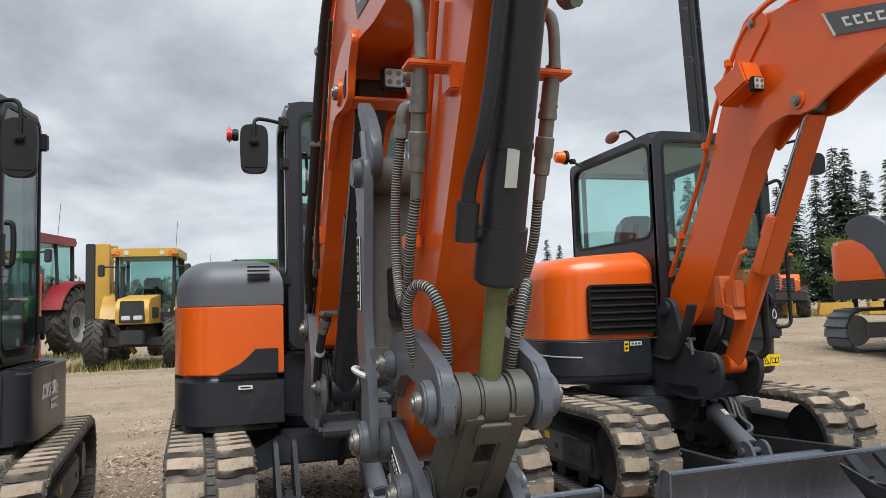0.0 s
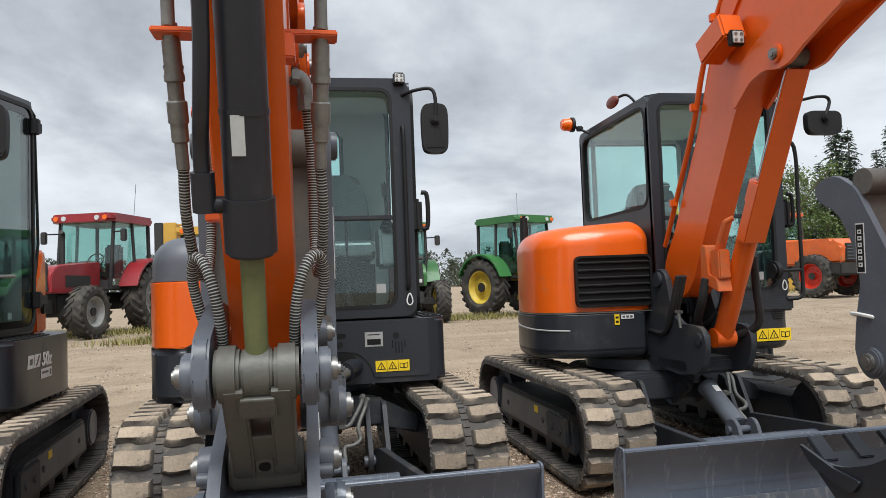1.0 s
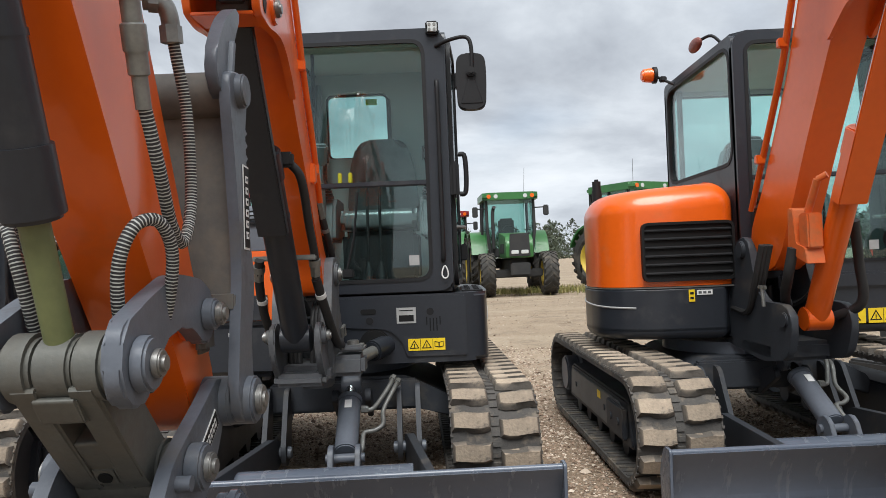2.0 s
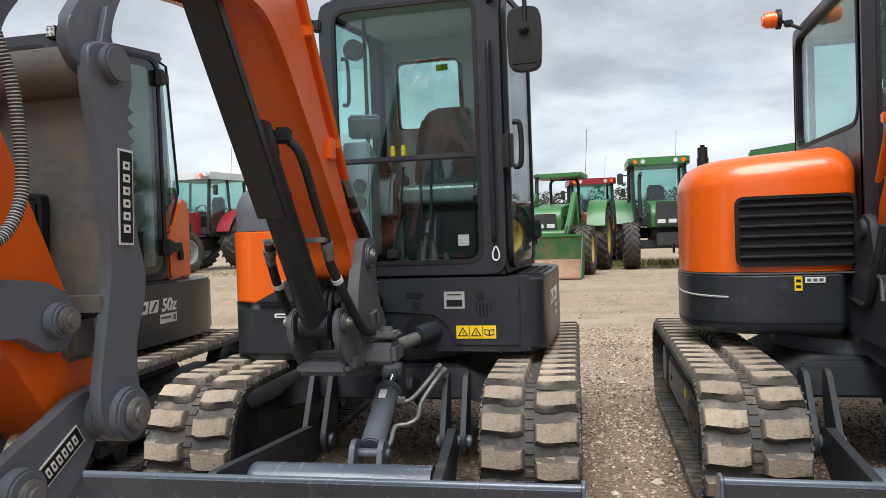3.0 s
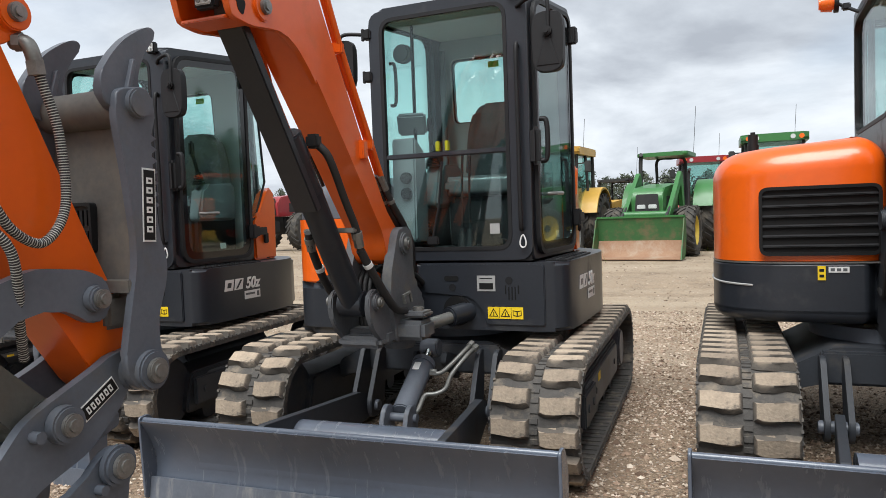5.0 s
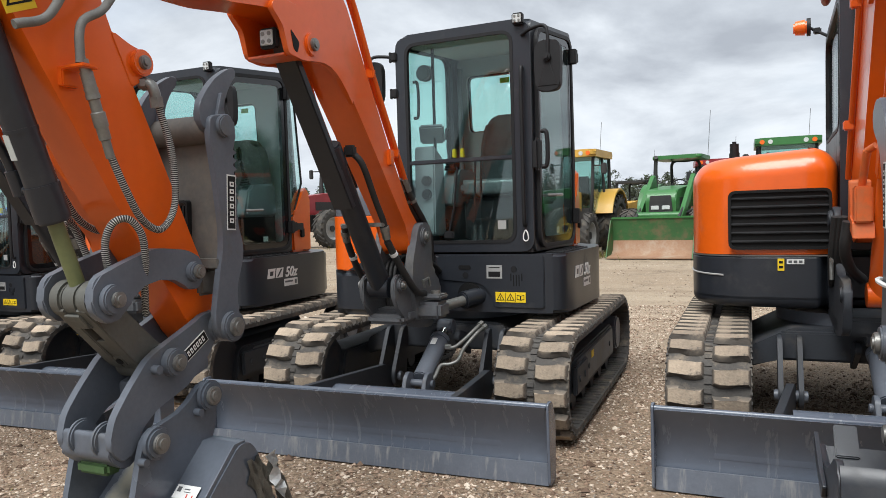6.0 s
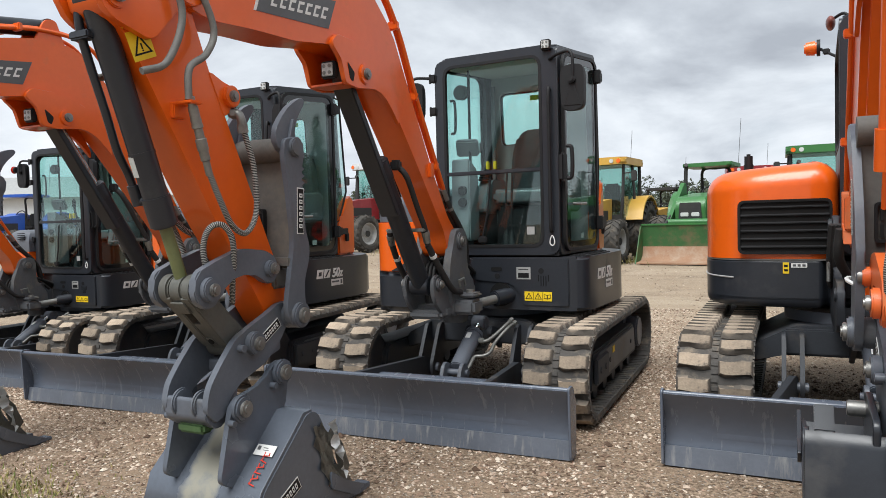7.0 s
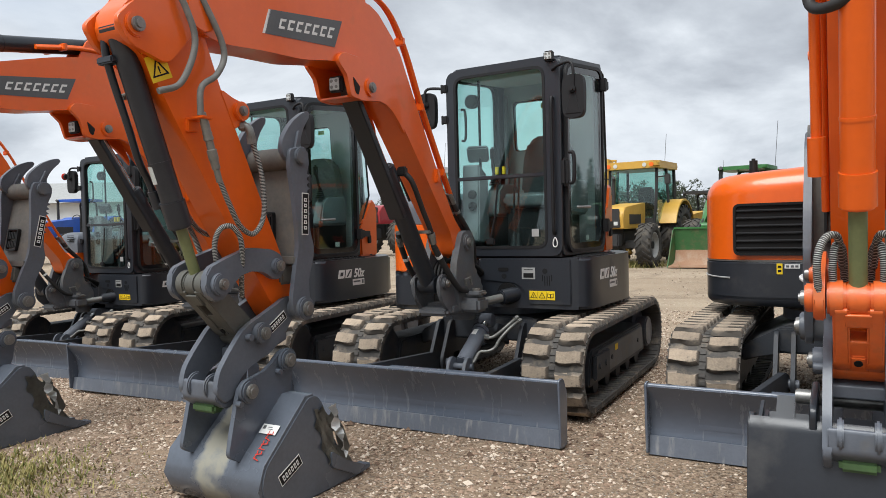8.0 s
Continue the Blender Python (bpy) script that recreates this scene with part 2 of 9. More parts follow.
M_CHROME = material("bright_rod", (0.55, 0.56, 0.57), (0.45, 0.46, 0.46), rough=0.18, metal=1.0, scale=10, fine=80)
M_OLIVE = material("olive_rod_wrap", (0.16, 0.18, 0.075), (0.12, 0.135, 0.06), rough=0.35, scale=8, fine=60)
M_GALV = material("zinc_plated_steel", (0.27, 0.27, 0.25), (0.17, 0.17, 0.16), rough=0.38, metal=0.6, scale=15, fine=90)
M_LINER = material("grey_headliner", (0.74, 0.76, 0.74), (0.66, 0.68, 0.66), rough=0.9, scale=6, fine=150)
M_LINING = material("cab_lining", (0.50, 0.53, 0.53), (0.43, 0.46, 0.46), rough=0.7, scale=6, fine=120)
M_FRIT = material("black_glass_border", (0.006, 0.006, 0.007), (0.008, 0.008, 0.009), rough=0.06, scale=2, fine=20, spec=0.5)
M_PLATEPALE = material("grey_metal_plate", (0.42, 0.42, 0.41), (0.34, 0.34, 0.33), rough=0.4, metal=0.3, scale=20, fine=100)
M_REDBROWN = material("reddish_brown_plastic", (0.20, 0.05, 0.03), (0.15, 0.04, 0.03), rough=0.4)
M_WHITE = material("white_label", (0.72, 0.72, 0.70), (0.62, 0.62, 0.6), rough=0.5, scale=20, fine=100)
M_PAPER = material("grey_paper_label", (0.50, 0.52, 0.50), (0.44, 0.46, 0.44), rough=0.5, scale=20, fine=100)
M_GREENSTICK = material("bright_green_sticker", (0.30, 0.72, 0.06), rough=0.5)
M_YELLOW = material("yellow_sticker", (0.82, 0.58, 0.01), (0.75, 0.5, 0.01), rough=0.45, scale=10, fine=60)
M_INK = material("black_print", (0.008, 0.008, 0.008), rough=0.55, spec=0.25)
M_PLATEGREY = material("logo_plate_grey", (0.095, 0.098, 0.102), rough=0.4)
M_RED = material("red_reflector", (0.55, 0.03, 0.012), rough=0.3)
M_AMBER = material("amber_lens", (0.85, 0.15, 0.004), (0.70, 0.11, 0.004), rough=0.25, coat=0.2, scale=30, fine=90)
M_LENS = material("lamp_lens", (0.62, 0.64, 0.62), (0.45, 0.46, 0.45), rough=0.15, scale=60, fine=200, coat=0.6)
M_SEAT = material("seat_under_clear_film", (0.13, 0.14, 0.145), (0.07, 0.075, 0.078), rough=0.25, coat=0.6, scale=9, fine=60, bump=0.15, bump_scale=14)
M_INTERIOR = material("cab_interior_plastic", (0.20, 0.215, 0.225), (0.15, 0.16, 0.168), rough=0.6, scale=8, fine=120)
M_WRAP = material("white_folded_tape", (0.62, 0.63, 0.62), (0.45, 0.46, 0.45), rough=0.3, scale=12, fine=50, bump=0.4, bump_scale=30)
M_FILM = material("grey_torn_film", (0.17, 0.165, 0.14), (0.10, 0.098, 0.085), rough=0.25, scale=12, fine=50, bump=0.6, bump_scale=35)
M_LOCK = material("dull_green_casting", (0.055, 0.11, 0.035), (0.035, 0.065, 0.025), rough=0.55, scale=12, fine=60)
M_SILVERPIN = material("machined_pin", (0.30, 0.295, 0.28), (0.19, 0.185, 0.175), rough=0.35, metal=0.7, scale=20, fine=120)
M_GREENT = material("green_tractor_paint", (0.035, 0.16, 0.035), (0.028, 0.125, 0.03), rough=0.4, scale=3, fine=30, coat=0.2, dirt=(0.14, 0.15, 0.09), dirt_lo=0.58, dirt_hi=0.9)
M_REDT = material("red_tractor_paint", (0.28, 0.014, 0.020), (0.21, 0.011, 0.016), rough=0.38, scale=3, fine=30, coat=0.2, dirt=(0.25, 0.12, 0.1), dirt_lo=0.58, dirt_hi=0.95)
M_YELT = material("yellow_tractor_paint", (0.56, 0.33, 0.05), (0.47, 0.27, 0.04), rough=0.42, scale=3, fine=30, coat=0.1, dirt=(0.35, 0.26, 0.12), dirt_lo=0.58, dirt_hi=0.95)
M_FARBLACK = material("tractor_black", (0.016, 0.016, 0.017), (0.03, 0.029, 0.027), rough=0.6, scale=4, fine=30)
M_RIM = material("grey_wheel_rim", (0.36, 0.36, 0.35), (0.26, 0.26, 0.25), rough=0.5, scale=6, fine=40)
M_RIMY = material("yellow_wheel_rim", (0.66, 0.48, 0.06), (0.5, 0.36, 0.05), rough=0.5, scale=6, fine=40)
M_WHITESHED = material("pale_metal_cladding", (0.6, 0.62, 0.63), (0.52, 0.54, 0.55), rough=0.5, scale=1, fine=10)
M_BLUE = material("blue_tractor_paint", (0.02, 0.09, 0.42), rough=0.4, scale=3, fine=30)
M_GREENWORN = material("green_paint_worn_to_rust", (0.030, 0.115, 0.030), (0.026, 0.085, 0.024), rough=0.5, scale=3, fine=30, dirt=(0.17, 0.105, 0.06), dirt_lo=0.46, dirt_hi=0.80, dirt_scale=3.5)
M_RUST = material("rust_worn_steel", (0.24, 0.125, 0.07), (0.30, 0.19, 0.12), rough=0.75, scale=3, fine=25, bump=0.1, bump_scale=60, dirt=(0.34, 0.27, 0.2), dirt_lo=0.5, dirt_hi=0.75)
M_GLASS = glass_material("green_tinted_glass", (0.80, 0.93, 0.915))
M_GLASSD = glass_material("far_cab_glass", (0.72, 0.86, 0.83))
M_MIRROR = material("mirror_face", (0.8, 0.8, 0.8), rough=0.03, metal=1.0)


# ---- mesh helpers ----
def finish(bm, smooth=35):
    bmesh.ops.recalc_face_normals(bm, faces=bm.faces)
    me = bpy.data.meshes.new("mesh")
    bm.to_mesh(me)
    bm.free()
    if smooth:
        me.polygons.foreach_set("use_smooth", [True] * len(me.polygons))
        me.set_sharp_from_angle(angle=radians(smooth))
    return me


def part(name, bm, mat, parent, label="", at=None, smooth=50):
    bevelled = smooth == 50 and isinstance(bm, bmesh.types.BMesh) and len(bm.faces) < 2500
    me = finish(bm, smooth) if isinstance(bm, bmesh.types.BMesh) else bm
    mats = mat if isinstance(mat, (list, tuple)) else [mat]
    if not me.materials:
        for m in mats:
            me.materials.append(m)
    ob = new(name, me)
    ob.parent = parent
    if bevelled:
        ob.modifiers.new("flat_faces", "WEIGHTED_NORMAL").keep_sharp = True
    if at is not None:
        ob.matrix_basis = at
    if label:
        tagged(ob, label)
    return ob


def thing(name, label, category, m=None, group="", kind=""):
    ob = new(name)
    ob.empty_display_size = 0.2
    if m is not None:
        ob.matrix_basis = m
    return tagged(ob, label, category, group, kind)


def rounded(pts, r, n=3):
    """A closed polygon with its corners rounded by about r (a number or one a corner)."""
    res, k = [], len(pts)
    for i, p in enumerate(pts):
        p = Vector(p)
        a, b = Vector(pts[i - 1]) - p, Vector(pts[(i + 1) % k]) - p
        ri = r[i] if isinstance(r, (list, tuple)) else r
        da, db = min(ri, a.length * 0.45), min(ri, b.length * 0.45)
        if ri <= 0:
            res.append(tuple(p))
            continue
        s, e = p + a.normalized() * da, p + b.normalized() * db
        for j in range(n + 1):
            u = j / n
            res.append(tuple(s * (1 - u) ** 2 + p * 2 * u * (1 - u) + e * u * u))
    return res


AXES = {"x": (1, 2, 0), "y": (0, 2, 1), "z": (0, 1, 2)}


def prism(bm, pts, a, b, axis="x", bevel=0.0, seg=2):
    """A polygon given in the two other axes, drawn out from a to b along axis."""
    u, v, w = AXES[axis]
    rings = []
    for d in (a, b):
        ring = []
        for p in pts:
            co = [0, 0, 0]
            co[u], co[v], co[w] = p[0], p[1], d
            ring.append(bm.verts.new(co))
        rings.append(ring)
    k = len(pts)
    faces = [bm.faces.new(rings[0]), bm.faces.new(list(reversed(rings[1])))]
    for i in range(k):
        faces.append(bm.faces.new((rings[0][i], rings[1][i], rings[1][(i + 1) % k], rings[0][(i + 1) % k])))
    if bevel:
        edges = list({e for f in faces[:2] for e in f.edges})
        bmesh.ops.bevel(bm, geom=edges, offset=bevel, segments=seg, affect="EDGES", clamp_overlap=True)
    return bm


def box(bm, c, s, bevel=0.0, rot=None, seg=2):
    made = bmesh.ops.create_cube(bm, size=1.0)
    m = Matrix.Translation(c) @ (rot.to_4x4() if rot is not None else Matrix()) @ Matrix.Diagonal((*s, 1))
    bmesh.ops.transform(bm, matrix=m, verts=made["verts"])
    if bevel:
        edges = list({e for v in made["verts"] for e in v.link_edges})
        bmesh.ops.bevel(bm, geom=edges, offset=bevel, segments=seg, affect="EDGES", clamp_overlap=True)
    return bm


def cyl(bm, p0, p1, r, seg=18, r2=None, bevel=0.0):
    p0, p1 = Vector(p0), Vector(p1)
    d = p1 - p0
    m = Matrix.Translation((p0 + p1) / 2) @ d.to_track_quat("Z", "Y").to_matrix().to_4x4()
    made = bmesh.ops.create_cone(bm, cap_ends=True, segments=seg, radius1=r, radius2=r if r2 is None else r2, depth=d.length, matrix=m)
    if bevel:
        faces = {f for v in made["verts"] for f in v.link_faces if len(f.verts) > 4}
        edges = list({e for f in faces for e in f.edges})
        bmesh.ops.bevel(bm, geom=edges, offset=bevel, segments=2, affect="EDGES", clamp_overlap=True)
    return bm


def spline(pts, n=8):
    """A smooth line through the points."""
    pts = [Vector(p) for p in pts]
    ext = [pts[0] * 2 - pts[1]] + pts + [pts[-1] * 2 - pts[-2]]
    res = []
    for i in range(1, len(ext) - 2):
        p0, p1, p2, p3 = ext[i - 1:i + 3]
        for j in range(n):
            t = j / n
            res.append(0.5 * ((2 * p1) + (p2 - p0) * t + (2 * p0 - 5 * p1 + 4 * p2 - p3) * t * t + (3 * p1 - p0 - 3 * p2 + p3) * t ** 3))
    res.append(pts[-1])
    return res


def tube(bm, pts, r, seg=8, mats=None, wave=0.0):
    """A round bar along a line. mats: material numbers that alternate ring by ring."""
    pts = [Vector(p) for p in pts]
    up, rings = None, []
    for i, p in enumerate(pts):
        d = (pts[min(i + 1, len(pts) - 1)] - pts[max(i - 1, 0)]).normalized()
        if up is None:
            up = d.orthogonal().normalized()
        up = (up - d * up.dot(d)).normalized()
        side = d.cross(up)
        rad = r * (1 + (wave if i % 2 else -wave))
        rings.append([bm.verts.new(p + (up * math.cos(a) + side * math.sin(a)) * rad) for a in (2 * math.pi * k / seg for k in range(seg))])
    for i in range(len(rings) - 1):
        for k in range(seg):
            f = bm.faces.new((rings[i][k], rings[i][(k + 1) % seg], rings[i + 1][(k + 1) % seg], rings[i + 1][k]))
            if mats:
                f.material_index = mats[i % len(mats)]
    bm.faces.new(list(reversed(rings[0]))), bm.faces.new(rings[-1])
    return bm


def resample(pts, step):
    pts = [Vector(p) for p in pts]
    res, left = [pts[0]], step
    for a, b in zip(pts, pts[1:]):
        d = (b - a).length
        pos = 0.0
        while pos + left <= d:
            pos += left
            res.append(a + (b - a) * (pos / d))
            left = step
        left -= d - pos
    return res


def B():
    return bmesh.new()


def rect(w, h):
    return [(-w / 2, -h / 2), (w / 2, -h / 2), (w / 2, h / 2), (-w / 2, h / 2)]


def lettering(text, size, mat, parent, at, name="lettering", shear=0.0, depth=0.0015):
    cu = bpy.data.curves.new("text", "FONT")
    cu.body, cu.size, cu.extrude, cu.shear, cu.offset = text, size, depth, shear, size * 0.025
    tmp = new("text", cu)
    me = bpy.data.meshes.new_from_object(tmp.evaluated_get(bpy.context.evaluated_depsgraph_get()))
    bpy.data.objects.remove(tmp)
    bpy.data.curves.remove(cu)
    me.materials.clear()
    return part(name, me, mat, parent, at=at)


# ---- excavators: undercarriage ----
def ring_prism(bm, outer, inner, a, b, axis="y"):
    """A frame between two closed lines of the same count, drawn out from a to b."""
    u, v, w = AXES[axis]
    loops = []
    for d, line in ((a, outer), (b, outer), (b, inner), (a, inner)):
        loop = []
        for p in line:
            co = [0, 0, 0]
            co[u], co[v], co[w] = p[0], p[1], d
            loop.append(bm.verts.new(co))
        loops.append(loop)
    k = len(outer)
    for j in range(4):
        for i in range(k):
            bm.faces.new((loops[j][i], loops[(j + 1) % 4][i], loops[(j + 1) % 4][(i + 1) % k], loops[j][(i + 1) % k]))
    return bm


def dome(bm, pts, z0, z1, r, n=6, slope=0.0):
    """An upright body on the outline pts with its top edge rounded by r."""
    k = len(pts)
    v2 = [Vector(p) for p in pts]
    area = sum(v2[i].x * v2[(i + 1) % k].y - v2[(i + 1) % k].x * v2[i].y for i in range(k))
    sg = 1 if area > 0 else -1
    norms = []
    for i in range(k):
        a, b = (v2[i] - v2[i - 1]).normalized(), (v2[(i + 1) % k] - v2[i]).normalized()
        na, nb = Vector((-a.y, a.x)) * sg, Vector((-b.y, b.x)) * sg
        m = (na + nb).normalized()
        norms.append(m / max(0.5, m.dot(na)))
    loops = []
    for j in range(-1, n + 1):
        u = max(0, j) / n * math.pi / 2
        d, z = r * (1 - math.cos(u)), (z0 if j < 0 else z1 - r + r * math.sin(u))
        loops.append([bm.verts.new((p.x + q.x * d, p.y + q.y * d, z + slope * (p.x + 0.1) * (0 if j < 0 else 1))) for p, q in zip(v2, norms)])
    for a, b in zip(loops, loops[1:]):
        for i in range(k):
            bm.faces.new((a[i], a[(i + 1) % k], b[(i + 1) % k], b[i]))
    bm.faces.new(loops[-1])
    bm.faces.new(list(reversed(loops[0])))
    return bm


def track_line(yf, yr, zc, r, n=14):
    """The closed side line of a crawler track."""
    pts = []
    for i in range(n + 1):
        a = math.pi / 2 + math.pi * i / n
        pts.append((yf + r * math.cos(a), zc + r * math.sin(a)))
    for i in range(n + 1):
        a = -math.pi / 2 + math.pi * i / n
        pts.append((yr + r * math.cos(a), zc + r * math.sin(a)))
    return pts


def make_lug(w=0.182, l=0.094, h=0.034):
    bm = B()
    pts = [(-w / 2, -l * 0.46), (-w * 0.16, -l * 0.36), (w * 0.05, -l * 0.56), (w * 0.32, -l * 0.56), (w / 2, -l * 0.44), (w / 2, l * 0.44), (w * 0.30, l * 0.40), (w * 0.05, l * 0.36), (-w * 0.16, l * 0.56), (-w / 2, l * 0.50)]
    prism(bm, pts, -0.006, h, "z", 0.007, 1)
    for v in bm.verts:
        if v.co.z > h - 0.012:
            v.co.x *= 0.92
            v.co.y *= 0.86
    return finish(bm, 30)


LUG_L = make_lug()
LUG_R = make_lug()
for _v in LUG_R.vertices:
    _v.co.x = -_v.co.x
LUG_R.flip_normals()
for _m in (LUG_L, LUG_R):
    _m.materials.append(M_LUG)


def track(parent, side, at, yf=-0.96, yr=0.86, zc=0.315, r=0.268, half=0.205, lugs=40, gauge=0.75):
    xc = side * gauge
    line = track_line(yf, yr, zc, r)
    inner = track_line(yf, yr, zc, r - 0.03)
    bm = B()
    ring_prism(bm, line, inner, xc - half, xc + half, "x")
    belt = part("track", bm, M_RUBBER, parent, "black rubber crawler track caked with dry mud", at)
    bm = B()
    for p in resample([Vector((0, *p)) for p in inner + inner[:1]], 0.068):
        box(bm, (xc, p.y, p.z), (half * 1.9, 0.02, 0.012), rot=Euler((math.atan2(p.z - zc, 0.0001 + p.y - (yf if p.y < yf else yr if p.y > yr else p.y)) + math.pi / 2, 0, 0)).to_matrix())
    tagged(part("drive_ribs", bm, M_RUBBER, belt), kind="stuff")
    bm = B()
    for p in resample([Vector((0, *p)) for p in line + line[:1]], 0.046):
        cen = Vector((0, min(max(p.y, yf), yr), zc))
        turn = math.atan2(p.z - cen.z, p.y - cen.y)
        box(bm, (xc, p.y, p.z), (0.036, 0.014, 0.024), rot=Euler((turn, 0, 0)).to_matrix())
        for s in (-1, 1):
            box(bm, (xc + s * half * 0.985, p.y, p.z), (0.012, 0.018, 0.014), rot=Euler((turn, 0, 0)).to_matrix())
    tagged(part("belt_ribs", bm, M_RUBBER, belt), kind="stuff")
    closed = [Vector((0, *p)) for p in line + line[:1]]
    length = sum((b - a).length for a, b in zip(closed, closed[1:]))
    pitch = length / lugs
    for row, mesh in ((-1, LUG_L), (1, LUG_R)):
        fine = resample(closed, pitch / 8)
        for i in range(lugs):
            k = (i * 8 + (2 if row > 0 else 0)) % len(fine)
            p, q = fine[k], fine[(k + 1) % len(fine)]
            d = (q - p).normalized()
            nrm = Vector((0, d.z, -d.y))
            cen = Vector((0, min(max(p.y, yf), yr), zc))
            if nrm.dot(p - cen) < 0:
                nrm = -nrm
            sx = Vector((1, 0, 0))
            fy = nrm.cross(sx)
            m = Matrix((sx, fy, nrm)).transposed().to_4x4()
            m.translation = (xc + row * 0.108 * half / 0.2, p.y, p.z)
            part("lug", mesh, M_LUG, belt, at=m)
    bm = B()
    prism(bm, rounded([(yf + 0.1, zc - 0.15), (yr - 0.1, zc - 0.15), (yr - 0.18, zc + 0.10), (yf + 0.16, zc + 0.10)], 0.05), xc - 0.13, xc + 0.13, "x", 0.012)
    box(bm, (xc + side * 0.15, yf + 0.33, zc - 0.02), (0.03, 0.34, 0.17), 0.008)
    for y in (yf + 0.25, yf + 0.40):
        cyl(bm, (xc + side * 0.15, y, zc - 0.02), (xc + side * 0.172, y, zc - 0.02), 0.022, 10)
    for i in range(5):
        y = yf + 0.35 + i * 0.30
        cyl(bm, (xc - 0.1, y, zc - 0.17), (xc + 0.1, y, zc - 0.17), 0.065, 14)
    part("track_frame", bm, M_UNDER, belt)
    bm = B()
    prism(bm, rounded([(yf + 0.30, zc - 0.11), (yr - 0.22, zc - 0.11), (yr - 0.24, zc + 0.075), (yf + 0.30, zc + 0.075)], 0.03), xc + side * 0.131, xc + side * 0.145, "x", 0.004)
    part("frame_plate", bm, M_FRAMEGREY, belt, "pale grey side plate")
    for y in (yf + 0.45, yf + 0.62, yr - 0.40):
        part("bolt", cyl(B(), (xc + side * 0.144, y, zc - 0.02), (xc + side * 0.152, y, zc - 0.02), 0.02, 12, bevel=0.003), M_UNDER, belt)
    bm = B()
    cyl(bm, (xc - 0.09, yf, zc), (xc + 0.09, yf, zc), r - 0.045, 28, bevel=0.02)
    part("idler", bm, M_UNDER, belt)
    bm = B()
    cyl(bm, (xc - 0.05, yr, zc), (xc + 0.05, yr, zc), r - 0.05, 24)
    cyl(bm, (xc + side * 0.05, yr, zc), (xc + side * 0.15, yr, zc), 0.13, 24, bevel=0.012)
    part("sprocket", bm, M_STEEL, belt)
    bm = B()
    prism(bm, rect(0.075, 0.045), xc + side * 0.1455, xc + side * 0.148, "x")
    for v in bm.verts:
        v.co.y += yf + 0.75
        v.co.z += zc + 0.035
    part("sticker", bm, M_YELLOW, belt, "small yellow warning sticker")
    return belt


